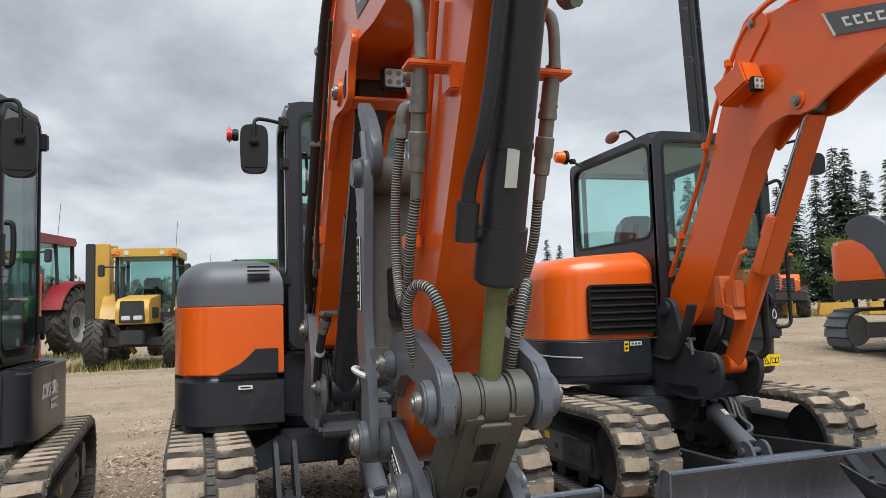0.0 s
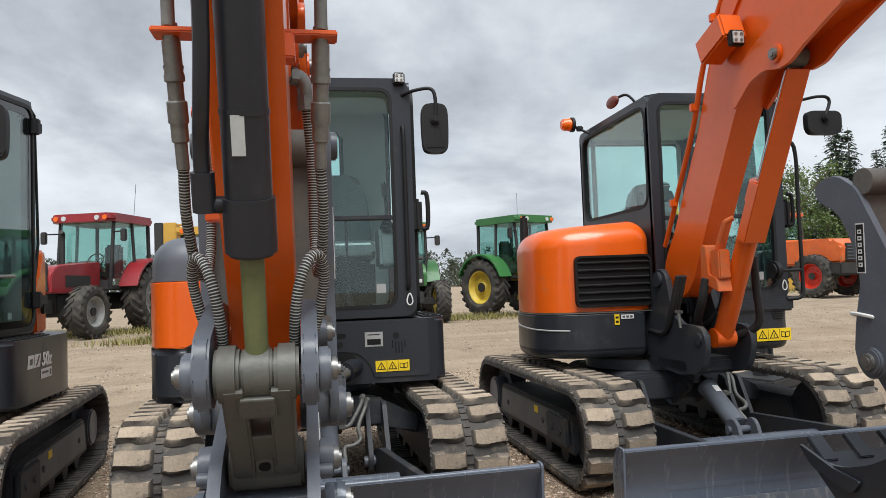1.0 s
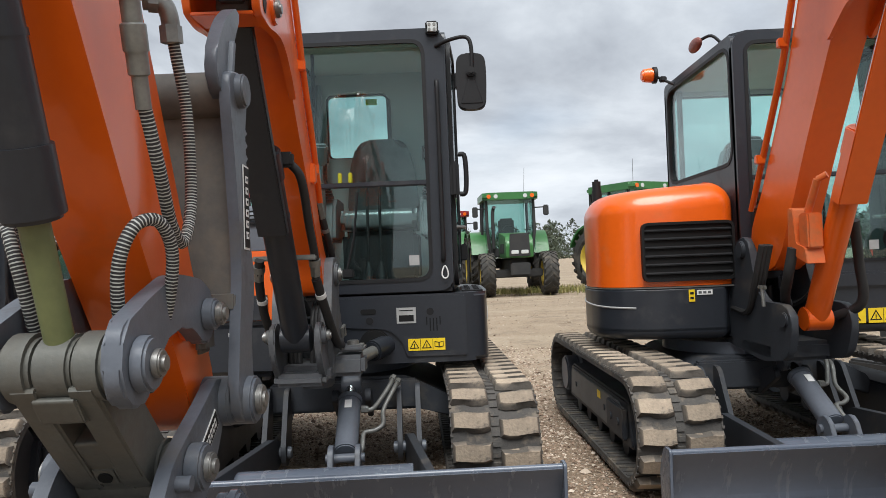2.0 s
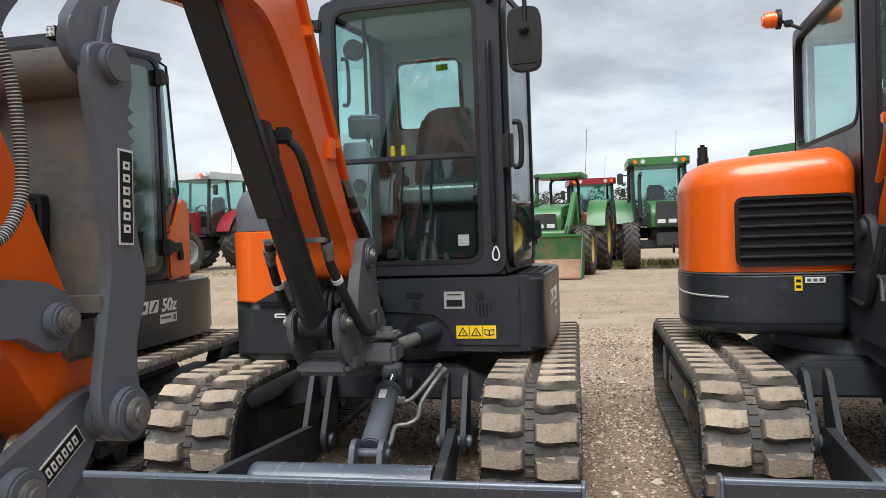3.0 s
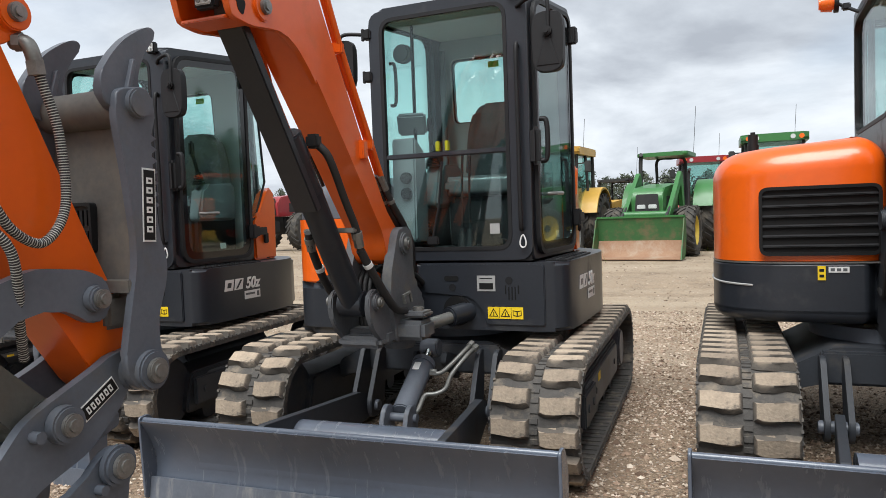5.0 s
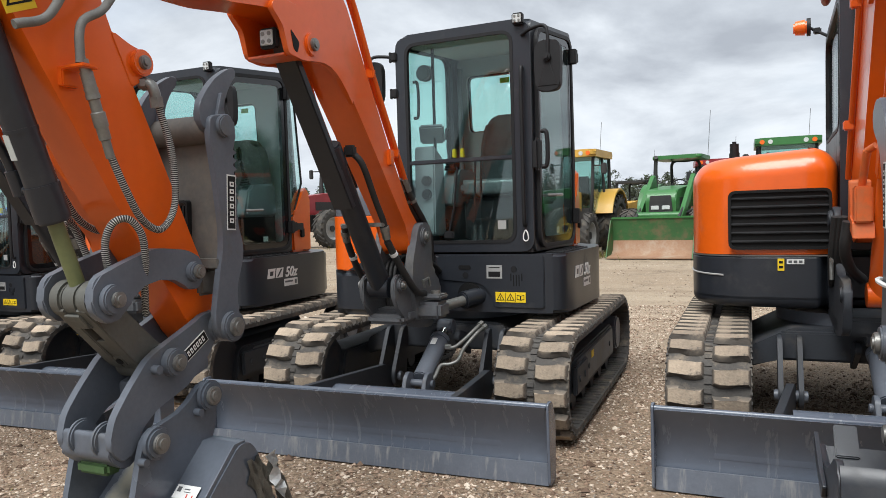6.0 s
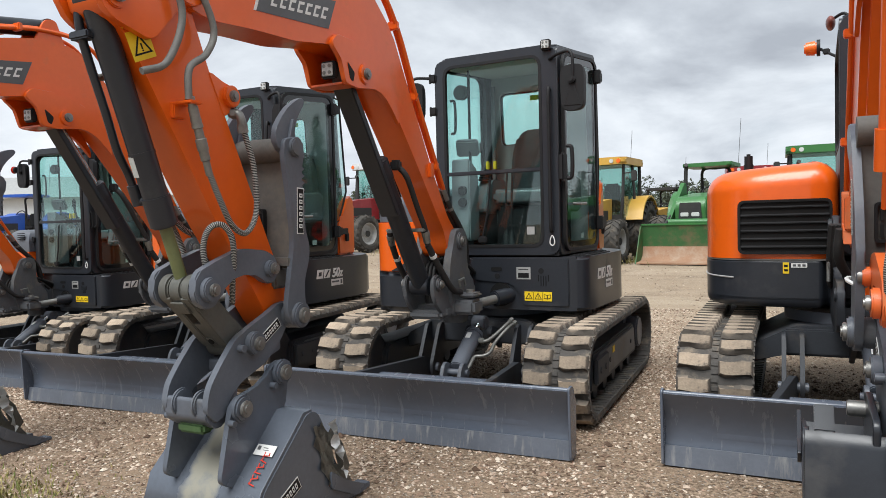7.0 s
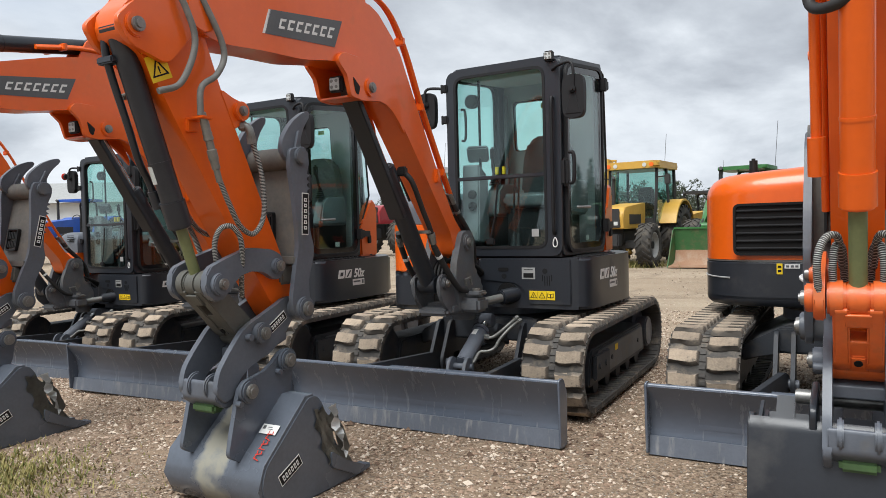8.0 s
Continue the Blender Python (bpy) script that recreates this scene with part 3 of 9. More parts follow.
def undercarriage(parent, rot, dx=0.0, dy=0.0, bdx=-0.03, blade_y=-1.64, blade_z=0.0):
    at = pose(dx, dy, 0, 0, 0, rot)
    bm = B()
    prism(bm, rounded([(-0.62, 0.33), (-0.40, 0.40), (0.40, 0.40), (0.62, 0.33), (0.62, 0.44), (0.34, 0.585), (-0.34, 0.585), (-0.62, 0.44)], 0.03), -0.5, 0.45, "y", 0.015)
    box(bm, (0, -0.51, 0.49), (0.80, 0.06, 0.16), 0.01)
    body = part("carbody", bm, M_UNDER, parent, "dark grey welded track carriage", at)
    for x in (-0.40, -0.30, 0.30, 0.40):
        bm = prism(B(), rounded([(-0.50, 0.55), (-0.60, 0.55), (-0.76, 0.26), (-0.74, 0.18), (-0.66, 0.17), (-0.58, 0.22)], 0.03), x - 0.013, x + 0.013, "x", 0.004)
        part("arm_bracket", bm, M_UNDER, body)
    for x in (-0.35, 0.35):
        part("arm_pin", cyl(B(), (x - 0.085, -0.69, 0.24), (x + 0.085, -0.69, 0.24), 0.032, 14, bevel=0.004), M_STEEL, body)
    for x in (-0.03, 0.14):
        part("ram_bracket", prism(B(), rounded([(-0.5, 0.50), (-0.70, 0.56), (-0.74, 0.50), (-0.5, 0.36)], 0.03), x - 0.015, x + 0.015, "x", 0.004), M_UNDER, body)
    bm = B()
    cyl(bm, (0, 0, 0.585), (0, 0, 0.655), 0.40, 40)
    for i in range(24):
        a = i * math.pi / 12
        cyl(bm, (0.36 * math.cos(a), 0.36 * math.sin(a), 0.585), (0.36 * math.cos(a), 0.36 * math.sin(a), 0.60), 0.015, 6)
    part("slew_ring", bm, M_STEEL, parent, at=at)
    for s in (-1, 1):
        track(parent, s, at)
    tracks_at, at = at, at @ pose(bdx, 0, 0)
    ram_at = tracks_at @ pose(0.055, 0, 0)
    # dozer blade: curved plate with a rolled top edge and end plates
    front = []
    for i in range(15):
        u = i / 14
        front.append((blade_y - 0.02 + 0.085 * math.sin(math.pi * (0.15 + 0.85 * u)) - 0.035 - 0.02 * u * u, 0.012 + 0.375 * u + blade_z))
    back = [(y + 0.022, z) for y, z in reversed(front)]
    bm = B()
    prism(bm, front + back, -0.985, 0.985, "x", 0.003, 1)
    cyl(bm, (-0.99, blade_y - 0.04, 0.385 + blade_z), (0.99, blade_y - 0.04, 0.385 + blade_z), 0.014, 10)
    for s in (-1, 1):
        prism(bm, rounded([(blade_y - 0.055, 0.01), (blade_y + 0.05, 0.01), (blade_y + 0.06, 0.30), (blade_y + 0.0, 0.405), (blade_y - 0.07, 0.405)], 0.02), s * 0.985, s * 0.999, "x", 0.003, 1)
    box(bm, (0, blade_y + 0.07, 0.20), (1.5, 0.09, 0.12), 0.015)
    blade = part("dozer_blade", bm, M_BLADE, parent, "grey steel dozer blade with scuffed lower face", at)
    bm = B()
    prism(bm, [(blade_y - 0.034, 0.006), (blade_y - 0.012, 0.006), (blade_y - 0.004, 0.105), (blade_y - 0.016, 0.105)], -0.984, 0.984, "x")
    part("cutting_edge", bm, M_EDGE, blade, "scraped wear edge")
    for s in (-1, 1):
        bm = B()
        prism(bm, rounded([(-0.64, 0.19), (-0.66, 0.29), (-0.78, 0.33), (blade_y + 0.06, 0.37), (blade_y + 0.06, 0.08), (-0.9, 0.13)], 0.02), -0.02, 0.02, "x", 0.005, 1)
        for v in bm.verts:
            v.co.x += s * (0.345 + (-0.69 - v.co.y) * 0.11)
        part("blade_arm", bm, M_UNDER, parent, at=tracks_at)
    bm = B()
    cyl(bm, (-0.40, -1.31, 0.245), (0.40, -1.31, 0.245), 0.078, 24)
    part("blade_crossbar", bm, M_BLADE, parent, "round grey cross tube", at=at)
    lo, hi = Vector((0, -1.12, 0.31)), Vector((0, -0.68, 0.575))
    d = (hi - lo).normalized()
    full = (hi - lo).length
    bm = B()
    cyl(bm, lo + d * 0.03, lo + d * full * 0.76, 0.056, 24, bevel=0.006)
    cyl(bm, lo + d * full * 0.70, lo + d * full * 0.78, 0.062, 24, bevel=0.006)
    for x in (-0.062, 0.062):
        prism(bm, rounded([(-1.24, 0.24), (-1.08, 0.22), (-1.07, 0.34), (-1.12, 0.38), (-1.18, 0.37)], 0.03), x - 0.012, x + 0.012, "x", 0.003)
    cyl(bm, lo - Vector((0.09, 0, 0)), lo + Vector((0.09, 0, 0)), 0.022, 12)
    ram = part("blade_cylinder", bm, M_STEEL, parent, "grey hydraulic ram of the blade", ram_at)
    part("rod", cyl(B(), lo + d * full * 0.76, hi - d * 0.02, 0.030, 14), M_CHROME, ram)
    part("ram_eye", cyl(B(), hi - Vector((0.05, 0, 0)), hi + Vector((0.05, 0, 0)), 0.05, 18, bevel=0.006), M_STEEL, ram)
    for pts in ([hi + Vector((0.22, 0.06, 0.02)), hi + Vector((0.20, -0.02, -0.01)), hi + Vector((0.15, -0.11, -0.07)), lo + d * full * 0.62 + Vector((0.11, 0, 0.0)), lo + d * full * 0.60 + Vector((0.06, 0, 0.01))],
                [hi + Vector((0.245, 0.06, 0.0)), hi + Vector((0.22, -0.04, -0.03)), hi + Vector((0.17, -0.15, -0.11)), lo + d * full * 0.44 + Vector((0.17, 0, -0.01)), lo + d * full * 0.36 + Vector((0.13, 0, -0.01)), lo + d * full * 0.30 + Vector((0.08, 0, 0.0)), lo + d * full * 0.10 + Vector((0.075, 0, 0.0)), lo + d * full * 0.07 + Vector((0.04, 0, 0.0))]):
        bm = B()
        tube(bm, spline(pts, 5), 0.012, 8)
        pipe = part("ram_pipe", bm, M_GALV, ram, "zinc-plated bent oil pipe")
        for k in (0, -1):
            v = (pts[k] - pts[1 if k == 0 else -2]).normalized() * 0.035
            part("pipe_nut", cyl(B(), pts[k] - v, pts[k], 0.019, 6), M_GALV, pipe)
    bm = B()
    box(bm, lo + d * full * 0.60 + Vector((0.0, -0.033, 0.049)), (0.035, 0.055, 0.002), 0, Euler((0.54, 0, 0)).to_matrix())
    part("sticker", bm, M_WHITE, ram)


# ---- excavators: working gear ----
def plates(bm, pts, x, t=0.02, bevel=0.004):
    for s in (-1, 1):
        prism(bm, pts, s * x - t / 2, s * x + t / 2, "x", bevel, 1)
    return bm


def lathe(bm, a, b, profile, seg=14):
    """A turned piece from a to b; profile: share of the way, radius."""
    a, b = Vector(a), Vector(b)
    d = (b - a).normalized()
    up = d.orthogonal().normalized()
    side = d.cross(up)
    rings = [[bm.verts.new(a.lerp(b, f) + (up * math.cos(2 * math.pi * k / seg) + side * math.sin(2 * math.pi * k / seg)) * r) for k in range(seg)] for f, r in profile]
    for p, q in zip(rings, rings[1:]):
        for k in range(seg):
            bm.faces.new((p[k], p[(k + 1) % seg], q[(k + 1) % seg], q[k]))
    bm.faces.new(list(reversed(rings[0]))), bm.faces.new(rings[-1])
    return bm


def boss(bm, y, z, r, x0, x1, seg=20):
    cyl(bm, (x0, y, z), (x1, y, z), r, seg, bevel=0.004)
    return bm


def hydraulic(parent, name, a, b, share, r, rr, mat, rodmat, label="", ax=0.0, eyemat=M_LINK):
    """A ram from its base pin a to its rod pin b, (y, z) each."""
    a, b = Vector((ax, *a)), Vector((ax, *b))
    d = b - a
    e = a + d * share
    n = d.normalized()
    bm = B()
    cyl(bm, a, e, r, 24, bevel=0.006)
    cyl(bm, e - n * 0.13, e, r * 1.12, 24, bevel=0.008)
    cyl(bm, e - n * 0.30, e - n * 0.288, r * 1.04, 24)
    boss(bm, a.y, a.z, r * 1.05, ax - r * 1.1, ax + r * 1.1)
    ob = part(name, bm, mat, parent, label)
    bm = B()
    cyl(bm, e - n * 0.02, b - n * 0.03, rr, 20)
    part("rod", bm, rodmat, ob)
    bm = B()
    boss(bm, b.y, b.z, r * 0.95, ax - r * 0.95, ax + r * 0.95)
    part("rod_eye", bm, eyemat, ob)
    return ob


def spiral_hose(parent, name, pts, r=0.0125):
    bm = B()
    tube(bm, resample(spline(pts, 12), 0.0023), r, 7, mats=[0, 0, 1], wave=0.04)
    return part(name, bm, [M_HOSE, M_SPIRAL], parent, "black hose in a pale spiral guard", smooth=60)


def pin_end(bm, x, y, z, r, s):
    cyl(bm, (x, y, z), (x + s * 0.016, y, z), r, 20, bevel=0.003)
    cyl(bm, (x + s * 0.016, y, z), (x + s * 0.022, y, z), r * 0.55, 16)


def label_bars(parent, name, origin, u, v, w, h, back, ink, bars, label=""):
    """A flat label: a thin plate in the plane of u and v with printed bars (x, y, w, h in parts of it)."""
    u, v = Vector(u).normalized(), Vector(v).normalized()
    n = u.cross(v)
    m = Matrix((u, v, n)).transposed().to_4x4()
    m.translation = origin
    bm = B()
    box(bm, (0, 0, 0.001), (w, h, 0.002))
    ob = part(name, bm, back, parent, label, at=m, smooth=0)
    bm = B()
    for bx, by, bw, bh in bars:
        box(bm, (bx * w, by * h, 0.0024), (bw * w, bh * h, 0.0016))
    if bars:
        part("print", bm, ink, ob, smooth=0)
    else:
        bm.free()
    return ob


def badge(parent, origin, u, v, w, h):
    """A white-edged black name badge with plain white blocks."""
    ob = label_bars(parent, "badge", origin, u, v, w, h, M_WHITE, M_INK, [(0, 0, 0.95, 0.84)], "white-edged black badge")
    for i in range(6):
        x = (-0.33 + i * 0.132) * w
        bm = B()
        box(bm, (x, 0, 0.0034), (w * 0.085, h * 0.46, 0.0012))
        part("badge_block", bm, M_WHITE, ob, smooth=0)
    bm = B()
    for i in range(6):
        x = (-0.33 + i * 0.132) * w
        box(bm, (x, 0, 0.0042), (w * 0.032, h * 0.2, 0.0008))
    part("block_gaps", bm, M_INK, ob, smooth=0)
    return ob


def bucket_gear(parent, dy, dz, tilt, linkmat, gearmat, swap):
    """Link, coupler, thumb and bucket round the stick's tip, moved by dy, dz; the bucket turned by tilt degrees."""
    T = Matrix.Translation((0, dy, dz))
    Q, K, L, R = (-2.70, 0.89), (-2.95, 0.80), (-2.83, 1.11), (-3.14 if swap else -3.19, 1.05)
    tw, lw, cw, ew = (0.092, 0.115, 0.095, 0.14) if swap else (0.089, 0.112, 0.112, 0.152)
    tk_in = 0.150 if swap else 0.160
    # side links with their hooked outline
    sh = R[0] + 3.14
    hook = [(-2.78, 1.05), (-2.77, 1.15), (-2.85, 1.19), (-2.97 + sh / 2, 1.205), (-3.08 + sh, 1.165), (-3.20 + sh, 1.12), (-3.215 + sh, 1.02), (-3.15 + sh, 0.965), (-3.08 + sh, 1.00), (-3.03 + sh, 1.075), (-2.95, 1.10), (-2.88, 1.07), (-2.84, 1.04)]
    for s in (-1, 1):
        bm = B()
        prism(bm, rounded(hook, 0.03), s * lw - 0.018, s * lw + 0.018, "x", 0.006, 2)
        for p, r in ((L, 0.036), (R, 0.050)):
            cyl(bm, (s * (lw + 0.015), *p), (s * (lw + 0.045), *p), r, 20, bevel=0.005)
        plate = part("side_link", bm, M_STEEL if not swap else linkmat, parent, "hooked grey steel side link" if not swap else "orange hooked side link", T)
        for p in (L, R):
            bm = B()
            pin_end(bm, s * (lw + 0.044), *p, 0.026, s)
            part("pin", bm, M_SILVERPIN, plate)
    for s in (-1, 1):
        part("link_tube", cyl(B(), (s * 0.036, *R), (s * tw, *R), 0.062, 24, bevel=0.008), linkmat, parent, at=T)
    bm = B()
    cyl(bm, (-0.032, *R), (0.032, *R), 0.058, 24, bevel=0.006)
    body = [(-3.20 + sh, 1.02), (-3.08 + sh, 1.04), (-2.91, 0.83), (-2.96, 0.75), (-3.04, 0.80)]
    for s in (-1, 1):
        prism(bm, rounded(body, 0.02), s * (tw * 0.55) - 0.026, s * (tw * 0.55) + 0.026, "x", 0.010)
    prism(bm, rounded([(-3.11 + sh * 0.4, 0.90), (-3.03 + sh * 0.4, 0.93), (-2.92, 0.80), (-3.0, 0.77)], 0.01), -tw + 0.05, tw - 0.05, "x", 0.006)
    prism(bm, rounded([(-3.19 + sh, 1.0), (-3.11 + sh, 1.02), (-3.08 + sh, 0.97), (-3.15 + sh, 0.95)], 0.01), -tw + 0.05, tw - 0.05, "x", 0.006)
    cyl(bm, (-tw, *K), (tw, *K), 0.062, 22, bevel=0.008)
    link = part("bucket_link", bm, linkmat, parent, "worn cast bucket link with a slot", T)
    mid = Vector((0, -3.045, 0.825))
    n = Vector((0, -0.80, -0.6)).normalized()
    tilt_m = n.to_track_quat("Z", "X").to_matrix()
    bm = B()
    box(bm, mid + n * 0.004, (0.052, 0.052, 0.02), 0.006, tilt_m)
    part("nipple_boss", bm, linkmat, link)
    bm = B()
    cyl(bm, mid + n * 0.010, mid + n * 0.018, 0.014, 12)
    part("grease_nipple", bm, M_INK, link)
    # coupler: two side plates, cross members and a green lock
    cp = [(-2.63, 0.92), (-2.66, 0.97), (-2.76, 0.95), (-2.97, 0.88), (-3.06, 0.80), (-3.16, 0.64), (-3.20, 0.52), (-3.13, 0.45), (-3.03, 0.50), (-2.93, 0.60), (-2.80, 0.62), (-2.72, 0.70), (-2.62, 0.84)]
    if not swap:
        cp = [(-2.69, 0.94), (-2.76, 0.955), (-2.83, 0.92), (-2.97, 0.865), (-3.05, 0.83), (-3.14, 0.735), (-3.20, 0.66), (-3.225, 0.57), (-3.17, 0.505), (-3.12, 0.54), (-3.09, 0.60), (-3.02, 0.65), (-2.87, 0.70), (-2.76, 0.79), (-2.71, 0.86)]
    fy = 0.0 if swap else -0.025
    bm = B()
    prism(bm, rounded([(-3.19 + fy, 0.62), (-3.08 + fy, 0.58), (-3.07 + fy, 0.50), (-3.13 + fy, 0.48), (-3.19 + fy, 0.53)], 0.02), -cw, cw, "x", 0.005)
    prism(bm, rounded([(-2.98, 0.72), (-2.75, 0.78), (-2.75, 0.74), (-2.98, 0.67)], 0.01), -cw, cw, "x", 0.003)
    coupler = part("coupler", bm, M_STEEL, parent, "dark grey quick coupler", T)
    for s in (-1, 1):
        bm = B()
        prism(bm, rounded(cp, 0.03), s * cw - 0.015, s * cw + 0.015, "x", 0.005, 1)
        cyl(bm, (s * (cw + 0.012), *K), (s * (cw + 0.05), *K), 0.050, 20, bevel=0.005)
        cyl(bm, (s * (cw + 0.012), -3.03, 0.79), (s * (cw + 0.045), -3.03, 0.79), 0.016, 8)
        cyl(bm, (s * 0.07, *Q), (s * (tk_in - 0.01), *Q), 0.060, 22, bevel=0.005)
        part("side_plate", bm, M_STEEL, coupler)
        bm = B()
        cyl(bm, (s * 0.045, -3.15 + fy, 0.585), (s * 0.065, -3.15 + fy, 0.585), 0.058, 20, bevel=0.006)
        part("lifting_eye", bm, M_STEEL, coupler)
    bm = B()
    box(bm, (0.0, -3.135 + fy, 0.485), (cw * 1.3, 0.07, 0.045), 0.012)
    part("lock", bm, M_LOCK, coupler, "green painted coupler lock")
    for s in (-1, 1):
        bm = B()
        pin_end(bm, s * (cw + 0.048), *K, 0.030, s)
        part("pin", bm, M_SILVERPIN, coupler)
    d = Vector((0, 0.86, 0.5)).normalized()
    for s in (-1, 1):
        badge(coupler, (s * (cw + 0.0155), -2.83, 0.835), d * s, d.cross(Vector((1, 0, 0))) * -1, 0.13, 0.045)
    # thumb
    tk = 0.165 if swap else 0.172
    thumb = B()
    if swap:
        wide = [(-2.75, 0.83), (-2.66, 0.81), (-2.60, 0.90), (-2.62, 1.05), (-2.66, 1.22), (-2.62, 1.40), (-2.55, 1.53), (-2.46, 1.57), (-2.41, 1.62), (-2.44, 1.67), (-2.55, 1.69), (-2.66, 1.62), (-2.80, 1.36), (-2.86, 1.18), (-2.82, 1.0)]
        plates(thumb, rounded(wide, 0.035), 0.165, 0.03, 0.005)
    tp = [(-2.76, 0.85), (-2.785, 0.92), (-2.76, 1.04), (-2.725, 1.19), (-2.725, 1.28), (-2.745, 1.45), (-2.77, 1.60), (-2.765, 1.68), (-2.65, 1.70), (-2.62, 1.64), (-2.65, 1.55), (-2.645, 1.40), (-2.635, 1.27), (-2.61, 1.20), (-2.615, 1.14), (-2.655, 1.04), (-2.655, 0.95), (-2.635, 0.89), (-2.68, 0.83)]
    if not swap:
        plates(thumb, rounded(tp, 0.03), 0.172, 0.026, 0.005)
    hk = [(-2.70, 1.60), (-2.79, 1.64), (-2.80, 1.71), (-2.755, 1.775), (-2.707, 1.825), (-2.645, 1.866), (-2.60, 1.884), (-2.58, 1.866), (-2.632, 1.802), (-2.66, 1.745), (-2.668, 1.69), (-2.64, 1.62)]
    if not swap:
        plates(thumb, rounded(hk, 0.025), 0.150, 0.03, 0.005)
    for i in range(0 if swap else 7):
        z = 1.36 + i * 0.032
        prism(thumb, [(-2.655, z - 0.016), (-2.627, z), (-2.655, z + 0.016)], 0.160, 0.184, "x")
        prism(thumb, [(-2.655, z - 0.016), (-2.627, z), (-2.655, z + 0.016)], -0.184, -0.160, "x")
    for s in (-1, 1):
        if not swap:
            cyl(thumb, (s * 0.16, -2.695, 1.645), (s * 0.205, -2.695, 1.645), 0.042, 20, bevel=0.005)
            prism(thumb, rounded([(-2.735, 1.63), (-2.715, 1.63), (-2.675, 1.77), (-2.69, 1.775)], 0.008), s * 0.150 - 0.028, s * 0.150 + 0.028, "x", 0.003, 1)
        cyl(thumb, (s * (tk - 0.04), *Q), (s * (tk + 0.035), *Q), 0.058, 20, bevel=0.006)
    low = T
    tob = part("thumb", thumb, M_STEEL, parent, "dark grey hydraulic thumb folded up along the stick", low)
    bm = B()
    cyl(bm, (-tk, -2.69, 1.64), (tk, -2.69, 1.64), 0.055, 22)
    prism(bm, [(-2.705, 1.10), (-2.69, 1.10), (-2.665, 1.62), (-2.68, 1.62)], -tk, tk, "x")
    prism(bm, [(-2.745, 1.115), (-2.69, 1.115), (-2.69, 1.15), (-2.745, 1.15)], -tk, tk, "x", 0.004)
    box(bm, (0.07, -2.715, 1.06), (0.06, 0.09, 0.10), 0.012)
    box(bm, (-0.07, -2.715, 1.06), (0.06, 0.09, 0.10), 0.012)
    part("back_plate", bm, M_SHEET, tob, "dusty dark steel sheet between the thumb arms")
    bm = B()
    ring_prism(bm, rounded(rect(0.12, 0.15), 0.015), rounded(rect(0.10, 0.13), 0.012), -2.724, -2.70, "y")
    for i in range(5):
        for j in range(2):
            box(bm, (-0.036 + i * 0.018, -2.715, -0.03 + j * 0.06), (0.010, 0.012, 0.045))
    for v in bm.verts:
        v.co.z += 1.30
        v.co.x -= 0.05
        v.co.y += 0.006
    part("grate_badge", bm, M_BLACK, tob, "ribbed square badge")
    for s in (-1, 1):
        badge(tob, (s * (tk + 0.0145), -2.672, 1.36), (0, 0.05 * s, 1), (0, -1 * s, 0.05) if s > 0 else (0, 1, 0), 0.21, 0.048)
    for s in (-1, 1):
        bm = B()
        pin_end(bm, s * (tk + 0.034), *Q, 0.036, s)
        part("pin", bm, M_SILVERPIN, tob)
    bm = B()
    ring = [Vector((-tk + 0.032 * math.sin(a), -2.655 + 0.065 * math.cos(a), 1.075 + 0.012 * math.cos(a + 1))) for a in (2 * math.pi * i / 20 for i in range(21))]
    tube(bm, ring, 0.008, 6)
    part("cable_tie", bm, M_WHITE, tob, "white cable tie")
    # bucket, with its ears on the coupler's two pins
    c = Matrix.Translation((0, dy - 0.075, dz + 0.01)) @ Matrix.Translation((0, -2.93, 0.60)) @ Matrix.Rotation(radians(tilt), 4, "X") @ Matrix.Translation((0, 2.93, -0.60))
    if swap:
        c = T @ Matrix.Translation((0, -3.105, 0.573)) @ Matrix.Rotation(radians(tilt), 4, "X") @ Matrix.Translation((0, 2.76, -0.475))
    bw = 0.345 if swap else 0.305
    side = [(-3.05, 0.225), (-3.085, 0.13), (-3.04, 0.035), (-2.90, -0.0), (-2.70, -0.005), (-2.35, 0.0), (-2.50, 0.10), (-2.60, 0.26), (-2.66, 0.42), (-2.70, 0.475), (-2.76, 0.475)]
    walls = []
    for s in (-1, 1):
        bm = B()
        walls.append(bm)
        prism(bm, rounded(side, [0.03, 0.05, 0.05, 0.05, 0.05, 0.0, 0.08, 0.05, 0.02, 0.03, 0.02]), s * bw - 0.010, s * bw + 0.010, "x", 0.003, 1)
    bm = B()
    shell = [(-2.72, 0.485), (-2.78, 0.485), (-3.06, 0.235), (-3.10, 0.13), (-3.05, 0.02), (-2.90, -0.012), (-2.36, -0.012), (-2.36, 0.006), (-2.88, 0.010), (-3.03, 0.042), (-3.076, 0.13), (-3.04, 0.222), (-2.77, 0.465), (-2.72, 0.465)]
    prism(bm, shell, -bw - 0.005, bw + 0.005, "x", 0.002, 1)
    for s, wall in zip((-1, 1), walls):
        prism(wall, rounded([(-2.30, 0.01), (-2.42, 0.0), (-2.62, 0.10), (-2.62, 0.18), (-2.50, 0.10)], 0.02), s * (bw + 0.018) - 0.007, s * (bw + 0.018) + 0.007, "x", 0.002, 1)
    bucket = part("bucket", bm, gearmat, parent, "dark grey digging bucket with scraped underside", c)
    for wall in walls:
        part("side_wall", wall, gearmat, bucket)
    for x in (-0.27, -0.09, 0.09, 0.27):
        part("tooth", box(B(), (x, -2.34, 0.006), (0.075, 0.13, 0.022), 0.004), gearmat, bucket)
